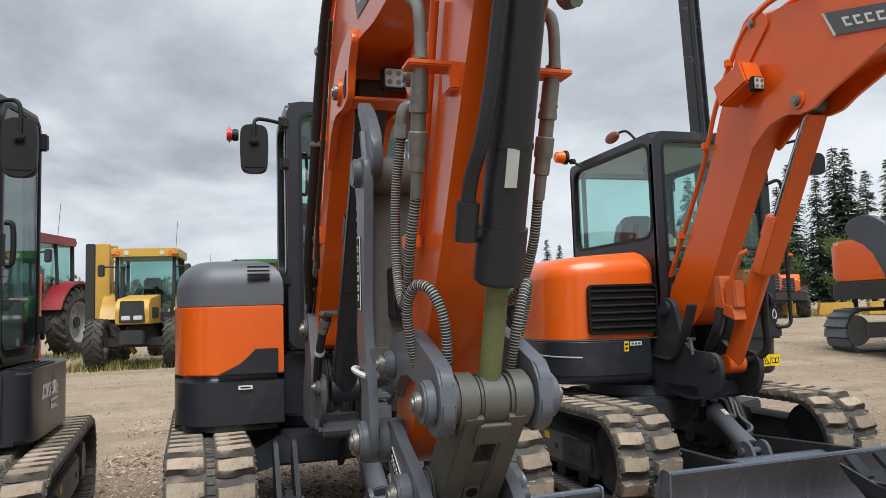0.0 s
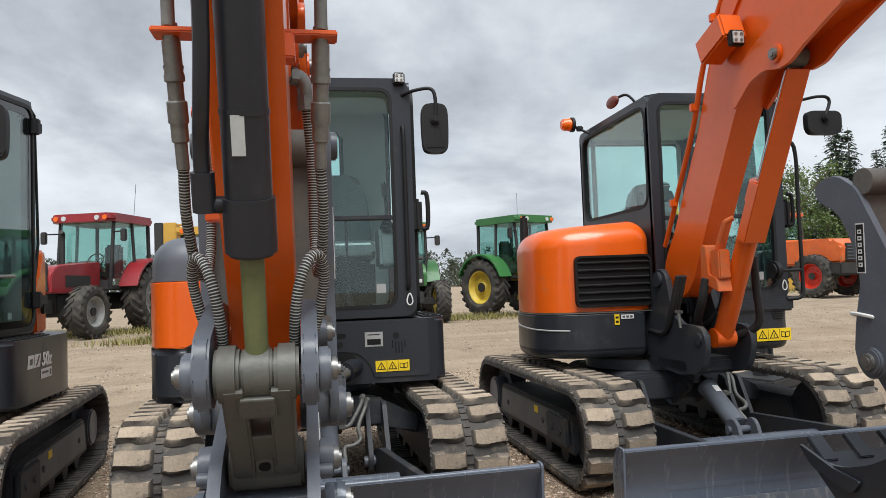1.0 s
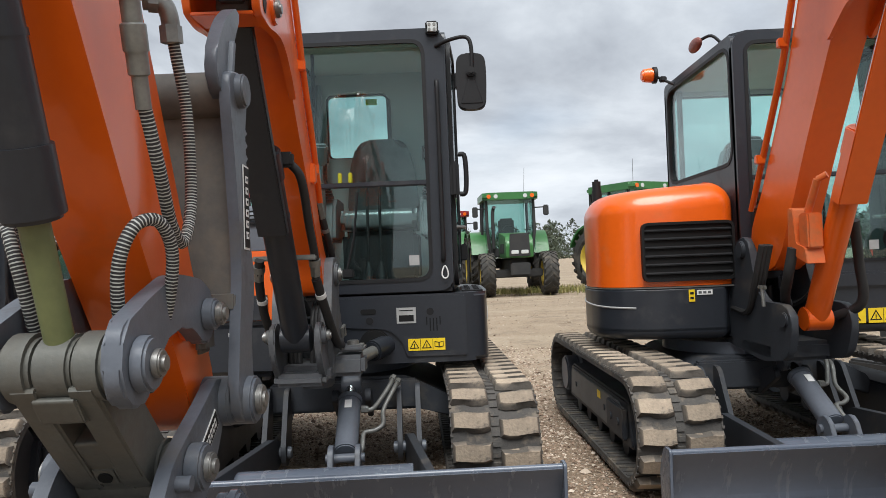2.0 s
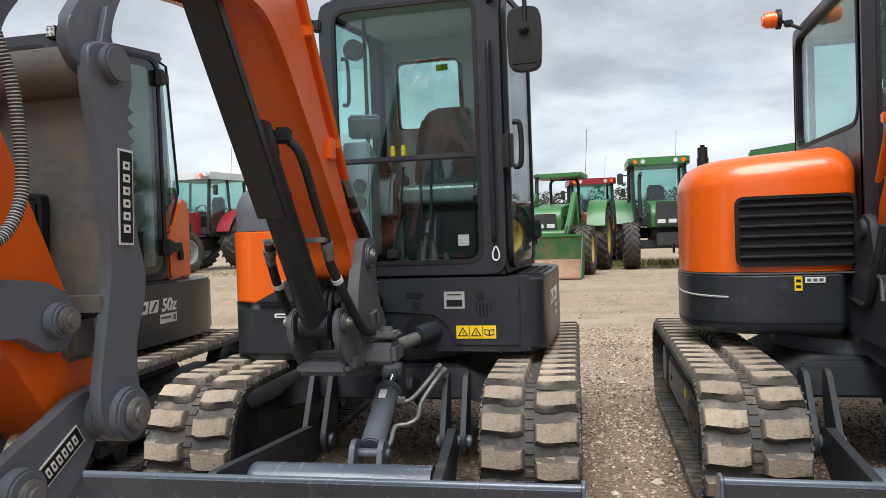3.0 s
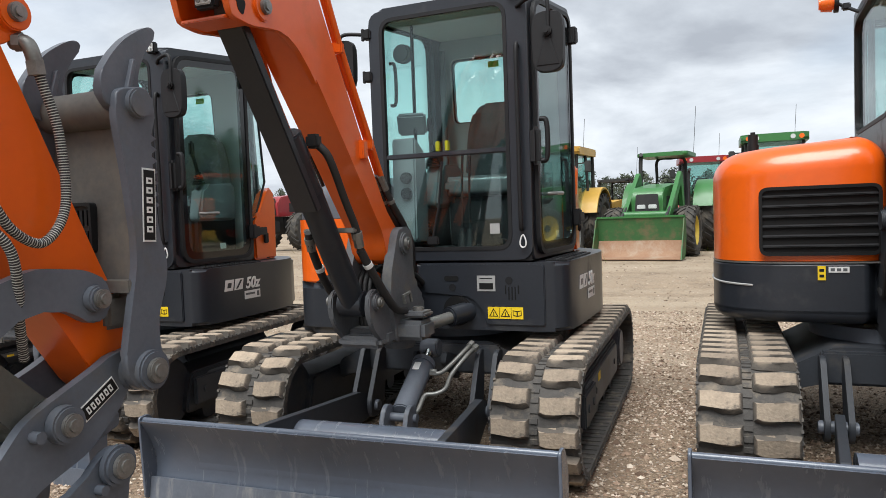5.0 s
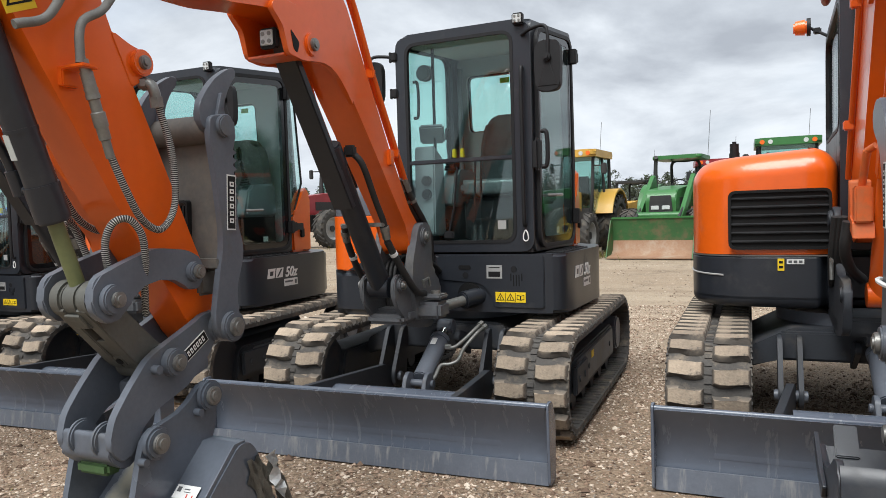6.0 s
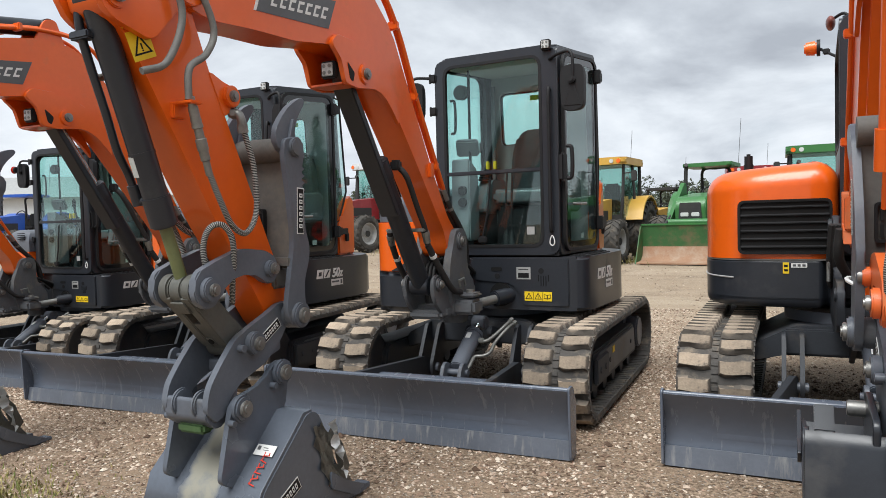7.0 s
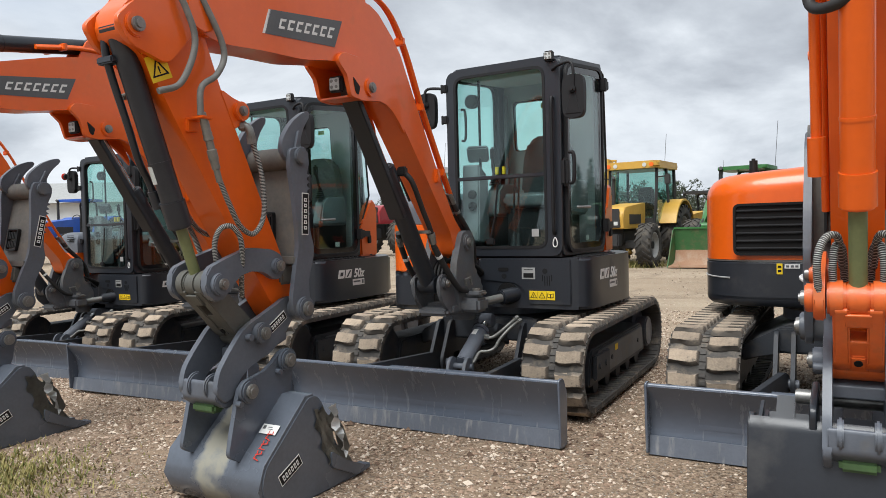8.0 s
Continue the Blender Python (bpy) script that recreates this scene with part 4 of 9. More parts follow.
    if not swap:
        ear = [(-3.128, 0.27), (-3.095, 0.387), (-3.06, 0.524), (-3.035, 0.585), (-2.965, 0.597), (-2.86, 0.62), (-2.80, 0.675), (-2.745, 0.704), (-2.69, 0.654), (-2.70, 0.589), (-2.72, 0.48), (-3.05, 0.225)]
        for s in (-1, 1):
            bm = prism(B(), rounded(ear, 0.03), s * ew - 0.0125, s * ew + 0.0125, "x", 0.004, 1)
            for p in ((-2.75, 0.645), (-3.005, 0.545)):
                cyl(bm, (s * (ew + 0.01), *p), (s * (ew + 0.042), *p), 0.056, 22, bevel=0.008)
                cyl(bm, (s * (ew + 0.01), p[0] - 0.058, p[1] - 0.048), (s * (ew + 0.040), p[0] - 0.058, p[1] - 0.048), 0.014, 8)
            part("bucket_ear", bm, gearmat, bucket)
        for s in (-1, 1):
            for p in ((-2.75, 0.645), (-3.005, 0.545)):
                bm = B()
                pin_end(bm, s * (ew + 0.04), *p, 0.034, s)
                part("pin", bm, M_SILVERPIN, bucket)
    else:
        for s in (-1, 1):
            part("bucket_ear", prism(B(), rounded([(-3.12, 0.66), (-2.80, 0.70), (-2.78, 0.30), (-3.08, 0.30)], 0.04), s * 0.14 - 0.012, s * 0.14 + 0.012, "x", 0.004, 1), gearmat, parent, at=T)
        bm = B()
        for y, z in ((-2.84, 0.635), (-3.02, 0.46)):
            cyl(bm, (-0.21, y, z), (0.21, y, z), 0.030, 18, bevel=0.004)
        part("coupler_pin", bm, M_SILVERPIN, parent, "bright loose coupler pin", T)
    sl = Vector((0, 0.28, 0.25)).normalized()
    label_bars(bucket, "paper_label", Vector((-0.012, 0, 0)) + Vector((bw - 0.065, -2.93, 0.352)) + Vector((0, -sl.z, sl.y)) * 0.006, (1, 0, 0), sl, 0.10, 0.05, M_WHITE, M_PLATEGREY, [(-0.33, 0.15, 0.16, 0.36), (0.0, 0.2, 0.25, 0.07), (0.05, 0.0, 0.3, 0.05)], "white paper stock label")
    bm = B()
    for i in range(6):
        lean = Matrix.Rotation((-0.25, 0.3, -0.1, 0.2, -0.3, 0.15)[i], 3, "Z")
        box(bm, (0, i * 0.026, 0.0006), (0.036, 0.0045, 0.0012), 0, lean)
        box(bm, (-0.012, i * 0.026 + 0.009, 0.0006), (0.0045, 0.018, 0.0012), 0, lean)
        if i % 2:
            box(bm, (0.012, i * 0.026 + 0.008, 0.0006), (0.0045, 0.016, 0.0012), 0, lean)
    q = Matrix((Vector((1, 0, 0)), sl, Vector((0, -sl.z, sl.y)))).transposed().to_4x4()
    q.translation = Vector((bw - 0.055, -3.045, 0.25)) + Vector((0, -sl.z, sl.y)) * 0.007
    part("paint_mark", bm, M_RED, bucket, "red crayon marks", at=q)
    d2 = Vector((0, 0.84, 0.40)).normalized()
    badge(bucket, (bw + 0.0105, -2.90, 0.17), d2, (0, -d2.z, d2.y), 0.155, 0.058)
    # torn film and folded tape on the bucket's side
    rnd = random.Random(5)
    bm = B()
    grid = []
    for i in range(9):
        row = []
        for k in range(9):
            y = -2.74 + 0.19 * k / 8 + (0.02 * rnd.uniform(-1, 1) if k in (0, 8) else 0.004 * rnd.uniform(-1, 1))
            z = 0.40 - 0.30 * i / 8 - 0.35 * max(0.0, y + 2.68) + (0.025 * rnd.uniform(-1, 1) if i in (0, 8) else 0)
            row.append(bm.verts.new((bw + 0.013 + 0.010 * rnd.random(), y + 0.10 * i / 8, z)))
        grid.append(row)
    for i in range(8):
        for k in range(8):
            if not (k == 4 and 2 < i < 5):
                bm.faces.new((grid[i][k], grid[i][k + 1], grid[i + 1][k + 1], grid[i + 1][k]))
    bmesh.ops.solidify(bm, geom=bm.faces[:], thickness=0.0015)
    film = part("torn_film", bm, M_FILM, bucket, "torn grey film stuck on", smooth=25)
    bm = B()
    last = None
    for k in range(15):
        y0, z0 = -2.62 + 0.007 * k + 0.012 * rnd.uniform(-1, 1), 0.41 - 0.020 * k
        w = 0.030 if k < 8 else 0.014
        pair = [bm.verts.new((bw + 0.018 + 0.035 * rnd.random(), y0 + e * w * rnd.uniform(0.6, 1.3), z0 + 0.012 * rnd.uniform(-1, 1))) for e in (-1, 1)]
        if last:
            bm.faces.new((last[0], last[1], pair[1], pair[0]))
        last = pair
    bmesh.ops.solidify(bm, geom=bm.faces[:], thickness=0.002)
    part("tape", bm, M_WRAP, film, "white folded tape", smooth=0)
    return T


def logo_plate(parent, pts, x, s):
    """The boom's maker's plate as plain shapes: a grey slanted plate with pale letter-like bars."""
    (ya, za), (yb, zb), (yc, zc), (yd, zd) = pts
    bm = B()
    prism(bm, pts, x, x + s * 0.002, "x")
    plate = part("logo_plate", bm, M_PLATEGREY, parent, "slanted grey maker's plate", smooth=0)
    bm = B()
    def at(u, v):
        top = Vector((ya + (yb - ya) * u, za + (zb - za) * u))
        low = Vector((yd + (yc - yd) * u, zd + (zc - zd) * u))
        return low + (top - low) * v
    for i in range(7):
        u = 0.15 + i * 0.115
        for a, b, c2, d in ((0.0, 0.30, 0.022, 0.70), (0.022, 0.30, 0.075, 0.40), (0.022, 0.60, 0.075, 0.70)):
            quad = [at(u + a, b), at(u + c2, b), at(u + c2, d), at(u + a, d)]
            prism(bm, [tuple(p) for p in quad], x + s * 0.0021, x + s * 0.0035, "x")
    part("logo_bars", bm, M_WHITE, plate, smooth=0)
    bm = B()
    quad = [at(-0.035, 0.0), at(-0.005, 0.0), at(0.015, 1.0), at(-0.02, 1.0)]
    prism(bm, [tuple(p) for p in quad], x, x + s * 0.002, "x")
    part("logo_stripe", bm, M_WHITE, plate, smooth=0)


def work_lamp(parent, x, y, z, size=0.07):
    bm = B()
    box(bm, (x, y, z), (size, 0.04, size), 0.008)
    lamp = part("work_lamp", bm, M_BLACK, parent, "square LED work lamp")
    bm = B()
    box(bm, (x, y - 0.021, z), (size * 0.78, 0.008, size * 0.78), 0.004)
    part("lens", bm, M_LENS, lamp)
    bm = B()
    for i in (-1, 1):
        for j in (-1, 1):
            cyl(bm, (x + i * size * 0.19, y - 0.024, z + j * size * 0.19), (x + i * size * 0.19, y - 0.028, z + j * size * 0.19), size * 0.11, 10)
    part("led", bm, M_GALV, lamp)
    return lamp


ARM_SWING = 0.9


def small_arm(parent):
    """Boom, stick and gear of the zero-tail machines."""
    top = [(-0.98, 1.05), (-0.87, 1.08), (-0.85, 1.20), (-1.00, 1.32), (-1.215, 1.64), (-1.43, 2.00), (-1.665, 2.40), (-1.90, 2.585), (-2.15, 2.60), (-2.40, 2.55), (-2.85, 2.43), (-3.22, 2.33), (-3.30, 2.24), (-3.24, 2.15), (-3.08, 2.13), (-2.83, 2.15), (-2.55, 2.16), (-2.30, 2.20), (-2.06, 2.205), (-1.92, 2.19), (-1.78, 2.09), (-1.575, 1.85), (-1.38, 1.617), (-1.04, 1.20), (-1.03, 1.11)]
    bm = B()
    prism(bm, rounded(top, 0.05, 2), -0.10, 0.10, "x", 0.006)
    gus = [(-2.30, 2.20), (-2.21, 2.145), (-2.185, 2.02), (-2.06, 2.012), (-1.97, 2.025), (-1.867, 2.032), (-1.78, 1.99), (-1.70, 1.92), (-1.64, 1.85), (-1.66, 1.93), (-1.76, 2.10), (-1.88, 2.20), (-2.05, 2.25), (-2.25, 2.26)]
    for s in (-1, 1):
        boss(bm, -3.22, 2.235, 0.085, s * 0.085, s * 0.13)
        box(bm, (s * 0.107, -1.24, 1.62), (0.03, 0.05, 0.09), 0.006)
    boom = part("boom", bm, M_ORANGE, parent, "glossy orange boom with a bend")
    for s in (-1, 1):
        bm = prism(B(), rounded(gus, 0.03, 2), s * 0.110 - 0.014, s * 0.110 + 0.014, "x", 0.004, 1)
        boss(bm, -2.0, 2.095, 0.055, s * 0.10, s * 0.135)
        part("gusset", bm, M_ORANGE, boom)
    for s in (-1, 1):
        bm = B()
        prism(bm, rounded([(-2.165, 2.135), (-2.10, 2.085), (-2.118, 2.035), (-2.145, 2.05)], 0.012), s * 0.1245, s * 0.1265, "x")
        part("gusset_hole", bm, M_INK, boom)
    for s in (-1, 1):
        bm = B()
        pin_end(bm, s * 0.133, -2.0, 2.095, 0.030, s)
        part("pin", bm, M_SILVERPIN, boom)
    for s in (-1, 1):
        q = [(-2.78, 2.36), (-2.22, 2.43), (-2.29, 2.275), (-2.82, 2.235)]
        logo_plate(boom, q, s * 0.101, s)
    part("lamp_bracket", box(B(), (0, -2.12, 2.024), (0.20, 0.13, 0.012), 0.003), M_ORANGE, boom)
    work_lamp(boom, 0.04, -2.205, 2.092, 0.088)
    for s in (-1, 1):
        bm = B()
        line = [(s * 0.10, -0.96, 1.36), (s * 0.11, -1.19, 1.70), (s * 0.11, -1.40, 2.04), (s * 0.11, -1.61, 2.42), (s * 0.10, -1.80, 2.62), (s * 0.09, -2.1, 2.66), (s * 0.09, -2.5, 2.60)]
        tube(bm, spline(line, 6), 0.014, 8)
        tube(bm, spline([(p[0] * 0.7, p[1] + 0.015, p[2] + 0.015) for p in line], 6), 0.014, 8)
        for y, z in ((-1.17, 1.65), (-1.42, 2.06), (-1.63, 2.44), (-2.3, 2.64)):
            box(bm, (s * 0.09, y, z), (0.07, 0.03, 0.05), 0.006)
        part("oil_pipe", bm, M_ORANGE, boom, "orange steel oil pipe")
        bm = B()
        for dx in (0.0, 0.035):
            tube(bm, spline([(s * (0.10 - dx), -1.05, 1.48), (s * (0.115 - dx), -0.965, 1.36), (s * (0.12 - dx), -0.86, 1.26), (s * (0.115 - dx), -0.76, 1.15), (s * (0.09 - dx), -0.70, 1.0)], 6), 0.017, 10)
        part("hose", bm, M_HOSE, boom)
        bm = B()
        for dx in (0.0, 0.035):
            cyl(bm, (s * (0.10 - dx), -1.065, 1.505), (s * (0.107 - dx), -1.02, 1.435), 0.019, 6)
            cyl(bm, (s * (0.112 - dx), -0.985, 1.385), (s * (0.1135 - dx), -0.975, 1.37), 0.0205, 14)
        part("hose_fitting", bm, M_GALV, boom)
    bm = B()
    tube(bm, spline([(-0.13, -0.94, 1.30), (-0.15, -1.10, 1.52), (-0.145, -1.30, 1.86), (-0.14, -1.50, 2.22), (-0.13, -1.70, 2.52), (-0.12, -1.90, 2.66)], 6), 0.022, 8)
    tube(bm, spline([(-0.12, -1.24, 1.46), (-0.135, -1.38, 1.70), (-0.13, -1.56, 2.0), (-0.128, -1.74, 2.30), (-0.13, -1.86, 2.44)], 6), 0.009, 6)
    part("hose", bm, M_HOSE, boom)
    bm = B()
    for y, z in ((-1.16, 1.62), (-1.40, 2.03), (-1.60, 2.40)):
        box(bm, (-0.135, y, z), (0.06, 0.035, 0.03), 0.005)
    part("hose_clamp", bm, M_GALV, boom)
    # boom ram with its guard
    bram = hydraulic(parent, "boom_cylinder", (-1.20, 0.88), (-2.0, 2.095), 0.64, 0.060, 0.03, M_CHAR, M_CHROME, "dark grey boom ram")
    a, b = Vector((-0.004, -1.52, 1.368)), Vector((-0.004, -1.978, 2.065))
    n = Vector((0, -0.836, -0.549))
    bm = B()
    u = (b - a).normalized()
    rot = Matrix((Vector((1, 0, 0)), u, Vector((1, 0, 0)).cross(u))).transposed()
    box(bm, (a + b) / 2 + n * 0.064, (0.118, (b - a).length, 0.010), 0.004, rot)
    part("ram_guard", bm, M_CHAR, bram, "flat black ram guard")
    for s in (-1, 1):
        part("guard_side", box(B(), (a + b) / 2 + n * 0.048 + Vector((s * 0.057, 0, 0)), (0.006, (b - a).length, 0.036), 0.002, rot), M_CHAR, bram)
    bm = B()
    tube(bm, spline([(0.075, -1.59, 1.625), (0.115, -1.56, 1.56), (0.12, -1.45, 1.38), (0.125, -1.37, 1.25), (0.12, -1.33, 1.15)], 6), 0.018, 8)
    tube(bm, spline([(-0.1, -1.42, 1.24), (-0.12, -1.36, 1.15), (-0.13, -1.25, 1.0), (-0.12, -1.14, 0.88), (-0.1, -1.05, 0.85)], 6), 0.02, 8)
    tube(bm, spline([(0.12, -1.33, 1.15), (0.14, -1.22, 1.0), (0.16, -1.08, 0.85), (0.17, -0.98, 0.82)], 6), 0.021, 8)
    box(bm, (0.065, -1.60, 1.635), (0.06, 0.05, 0.06), 0.01)
    part("hose", bm, M_HOSE, bram)
    bm = B()
    for p, q in (((0.123, -1.365, 1.235), (0.12, -1.335, 1.165)), ((-0.108, -1.40, 1.215), (-0.12, -1.365, 1.155))):
        cyl(bm, p, q, 0.023, 6)
        cyl(bm, p, Vector(p) * 0.6 + Vector(q) * 0.4, 0.026, 16)
    box(bm, (0.0, -1.385, 1.245), (0.27, 0.05, 0.022), 0.005)
    part("hose_fitting", bm, M_GALV, bram)
    for p, q in (((0.128, -1.285, 1.085), (0.131, -1.272, 1.068)), ((-0.125, -1.30, 1.07), (-0.1265, -1.288, 1.053))):
        part("hose_ring", cyl(B(), p, q, 0.0235, 16), M_WHITE, bram)
    # stick
    sp = [(-3.60, 2.16), (-3.50, 2.27), (-3.44, 2.42), (-3.38, 2.56), (-3.28, 2.56), (-3.25, 2.34), (-3.09, 1.92), (-2.95, 1.62), (-2.76, 1.20), (-2.62, 0.92), (-2.66, 0.82), (-2.76, 0.83), (-2.88, 1.02), (-3.10, 1.34), (-3.36, 1.78), (-3.50, 2.02), (-3.60, 2.06)]
    bm = B()
    prism(bm, rounded(sp, 0.05, 2), -0.080, 0.080, "x", 0.006)
    plates(bm, rounded([(-3.64, 2.12), (-3.56, 2.20), (-3.30, 2.36), (-3.20, 2.20), (-3.40, 1.98), (-3.58, 2.03)], 0.03), 0.1, 0.03, 0.004)
    for s in (-1, 1):
        boss(bm, -2.985, 1.84, 0.045, s * 0.05, s * 0.105)
        prism(bm, rounded([(-3.10, 1.93), (-3.02, 1.895), (-2.955, 1.88), (-2.94, 1.83), (-2.965, 1.79), (-3.02, 1.75)], 0.02), s * 0.058, s * 0.085, "x", 0.004, 1)
        boss(bm, -3.55, 2.11, 0.05, s * 0.10, s * 0.125)
        boss(bm, -2.83, 1.11, 0.06, s * 0.08, s * 0.11)
        box(bm, (s * 0.13, -3.27, 1.77), (0.12, 0.06, 0.012), 0.003)
        box(bm, (s * 0.085, -3.27, 1.745), (0.03, 0.06, 0.06), 0.004)
        if s < 0:
            box(bm, (s * 0.11, -2.98, 1.42), (0.04, 0.05, 0.04), 0.005)
            tube(bm, [(s * 0.097, -3.20, 1.95), (s * 0.097, -3.10, 1.68), (s * 0.097, -2.98, 1.42)], 0.011, 8)
    stick = part("stick", bm, M_ORANGE, parent, "glossy orange stick hanging down")
    for s in (-1, 1):
        bm = B()
        pin_end(bm, s * 0.124, -3.55, 2.11, 0.030, s)
        part("pin", bm, M_SILVERPIN, stick)
        bm = B()
        pin_end(bm, s * 0.102, -2.985, 1.84, 0.024, s)
        part("pin", bm, M_SILVERPIN, stick)
    for s in (-1, 1):
        for yy, zz in ((-3.475, 2.075), (-3.425, 1.965)):
            warning_sign(stick, (s * 0.0805, yy, zz), (0, 0.90 * s, 0.38 * s), (0, -0.38, 0.90), 0.105, 0.105, 1, "yellow and black warning sticker")
        bm = B()
        tube(bm, spline([(s * 0.12, -3.42, 2.40), (s * 0.15, -3.33, 2.22), (s * 0.15, -3.29, 2.08), (s * 0.14, -3.36, 1.91), (s * 0.12, -3.46, 1.86)], 8), 0.014, 8)
        tube(bm, spline([(s * 0.10, -3.30, 2.42), (s * 0.14, -3.20, 2.24), (s * 0.15, -3.13, 2.08), (s * 0.155, -3.18, 1.97), (s * 0.157, -3.27, 1.90), (s * 0.156, -3.28, 1.78)], 8), 0.014, 8)
        part("grey_hose", bm, M_HOSEGREY, stick, "grey braided hose")
        bm = lathe(B(), (s * 0.156, -3.28, 1.82), (s * 0.148, -3.18, 1.50), ((0, 0.0109), (0.08, 0.0109), (0.09, 0.0164), (0.19, 0.0164), (0.20, 0.0195), (0.34, 0.0195), (0.35, 0.0218), (0.38, 0.0195), (0.41, 0.0218), (0.44, 0.0218), (0.45, 0.0172), (0.56, 0.0172), (0.57, 0.0218), (0.70, 0.0218), (0.71, 0.0187), (0.82, 0.0187), (0.83, 0.0140), (1, 0.0140)))
        part("quick_fitting", bm, M_GALV, stick, "zinc hose coupling")
        spiral_hose(stick, "spiral_hose", [(s * 0.148, -3.18, 1.51), (s * 0.152, -3.13, 1.40), (s * 0.145, -3.06, 1.30), (s * 0.135, -2.97, 1.27), (s * 0.13, -2.90, 1.36), (s * 0.13, -2.905, 1.54), (s * 0.122, -2.935, 1.66), (s * 0.118, -2.95, 1.71)])
        spiral_hose(stick, "spiral_hose", [(s * 0.080, -3.12, 1.06), (s * 0.080, -3.155, 1.15), (s * 0.092, -3.17, 1.235), (s * 0.115, -3.155, 1.295), (s * 0.14, -3.115, 1.305), (s * 0.15, -3.075, 1.255), (s * 0.135, -3.05, 1.17), (s * 0.105, -3.03, 1.08), (s * 0.06, -2.99, 0.97)], 0.0125)
        bm = B()
        tube(bm, spline([(s * 0.118, -2.948, 1.70), (s * 0.117, -2.958, 1.745), (s * 0.105, -2.965, 1.77), (s * 0.07, -2.975, 1.772)], 4), 0.019, 10)
        cyl(bm, (s * 0.118, -2.948, 1.69), (s * 0.1175, -2.953, 1.725), 0.023, 6)
        cyl(bm, (s * 0.098, -2.966, 1.772), (s * 0.08, -2.973, 1.772), 0.024, 6)
        part("elbow", bm, M_GALV, stick)
    # stick ram along the boom's back
    hydraulic(parent, "stick_cylinder", (-2.05, 2.70), (-3.33, 2.50), 0.72, 0.055, 0.03, M_CHAR, M_CHROME, "dark grey stick ram")
    for s in (-1, 1):
        part("ram_bracket", prism(B(), rounded([(-1.95, 2.56), (-2.02, 2.75), (-2.10, 2.74), (-2.2, 2.56)], 0.03), s * 0.075 - 0.01, s * 0.075 + 0.01, "x", 0.004), M_ORANGE, boom)
    # bucket ram
    cylinder = hydraulic(parent, "bucket_cylinder", (-3.55, 2.11), (-3.19, 1.05), 0.76, 0.048, 0.025, M_CHAR, M_OLIVE, "dark grey bucket ram with an olive wrapped rod")
    d = (Vector((0, -3.19, 1.05)) - Vector((0, -3.55, 2.11))).normalized()
    nrm = Vector((0, d.z, -d.y))
    o = Vector((0, -3.55, 2.11)) + d * 0.60 + nrm * 0.0492
    label_bars(cylinder, "maker_label", o + Vector((-0.01, 0, 0)), d * -1, Vector((1, 0, 0)), 0.078, 0.026, M_PAPER, M_INK, [(-0.05, 0.2, 0.62, 0.26), (-0.1, -0.12, 0.7, 0.06), (-0.15, -0.28, 0.6, 0.06), (0.4, 0.0, 0.05, 0.5)], "white label with small print")
    bm = B()
    o2 = Vector((0, -3.55, 2.11))
    tube(bm, spline([o2 + d * 0.02 + Vector((-0.05, -0.03, 0.05)), o2 + d * 0.12 + Vector((-0.06, -0.05, 0)), o2 + d * 0.40 + Vector((-0.065, -0.05, 0)), o2 + d * 0.55 + Vector((-0.075, -0.045, 0)), o2 + d * 0.64 + Vector((-0.085, -0.02, 0)), o2 + d * 0.74 + Vector((-0.085, -0.015, 0))], 6), 0.016, 8)
    cyl(bm, o2 + d * 0.68 + Vector((-0.085, -0.015, 0)), o2 + d * 0.76 + Vector((-0.085, -0.015, 0)), 0.024, 10)
    cyl(bm, o2 + d * 0.745 + Vector((-0.085, -0.015, 0)), o2 + d * 0.745 + Vector((-0.04, 0, 0)), 0.018, 10)
    box(bm, o2 + d * 0.13 + Vector((-0.05, -0.05, 0)), (0.10, 0.05, 0.03), 0.006)
    part("ram_pipe", bm, M_CHAR, cylinder)
    bucket_gear(parent, 0, 0, 0, M_LINK, M_BUCKET, False)


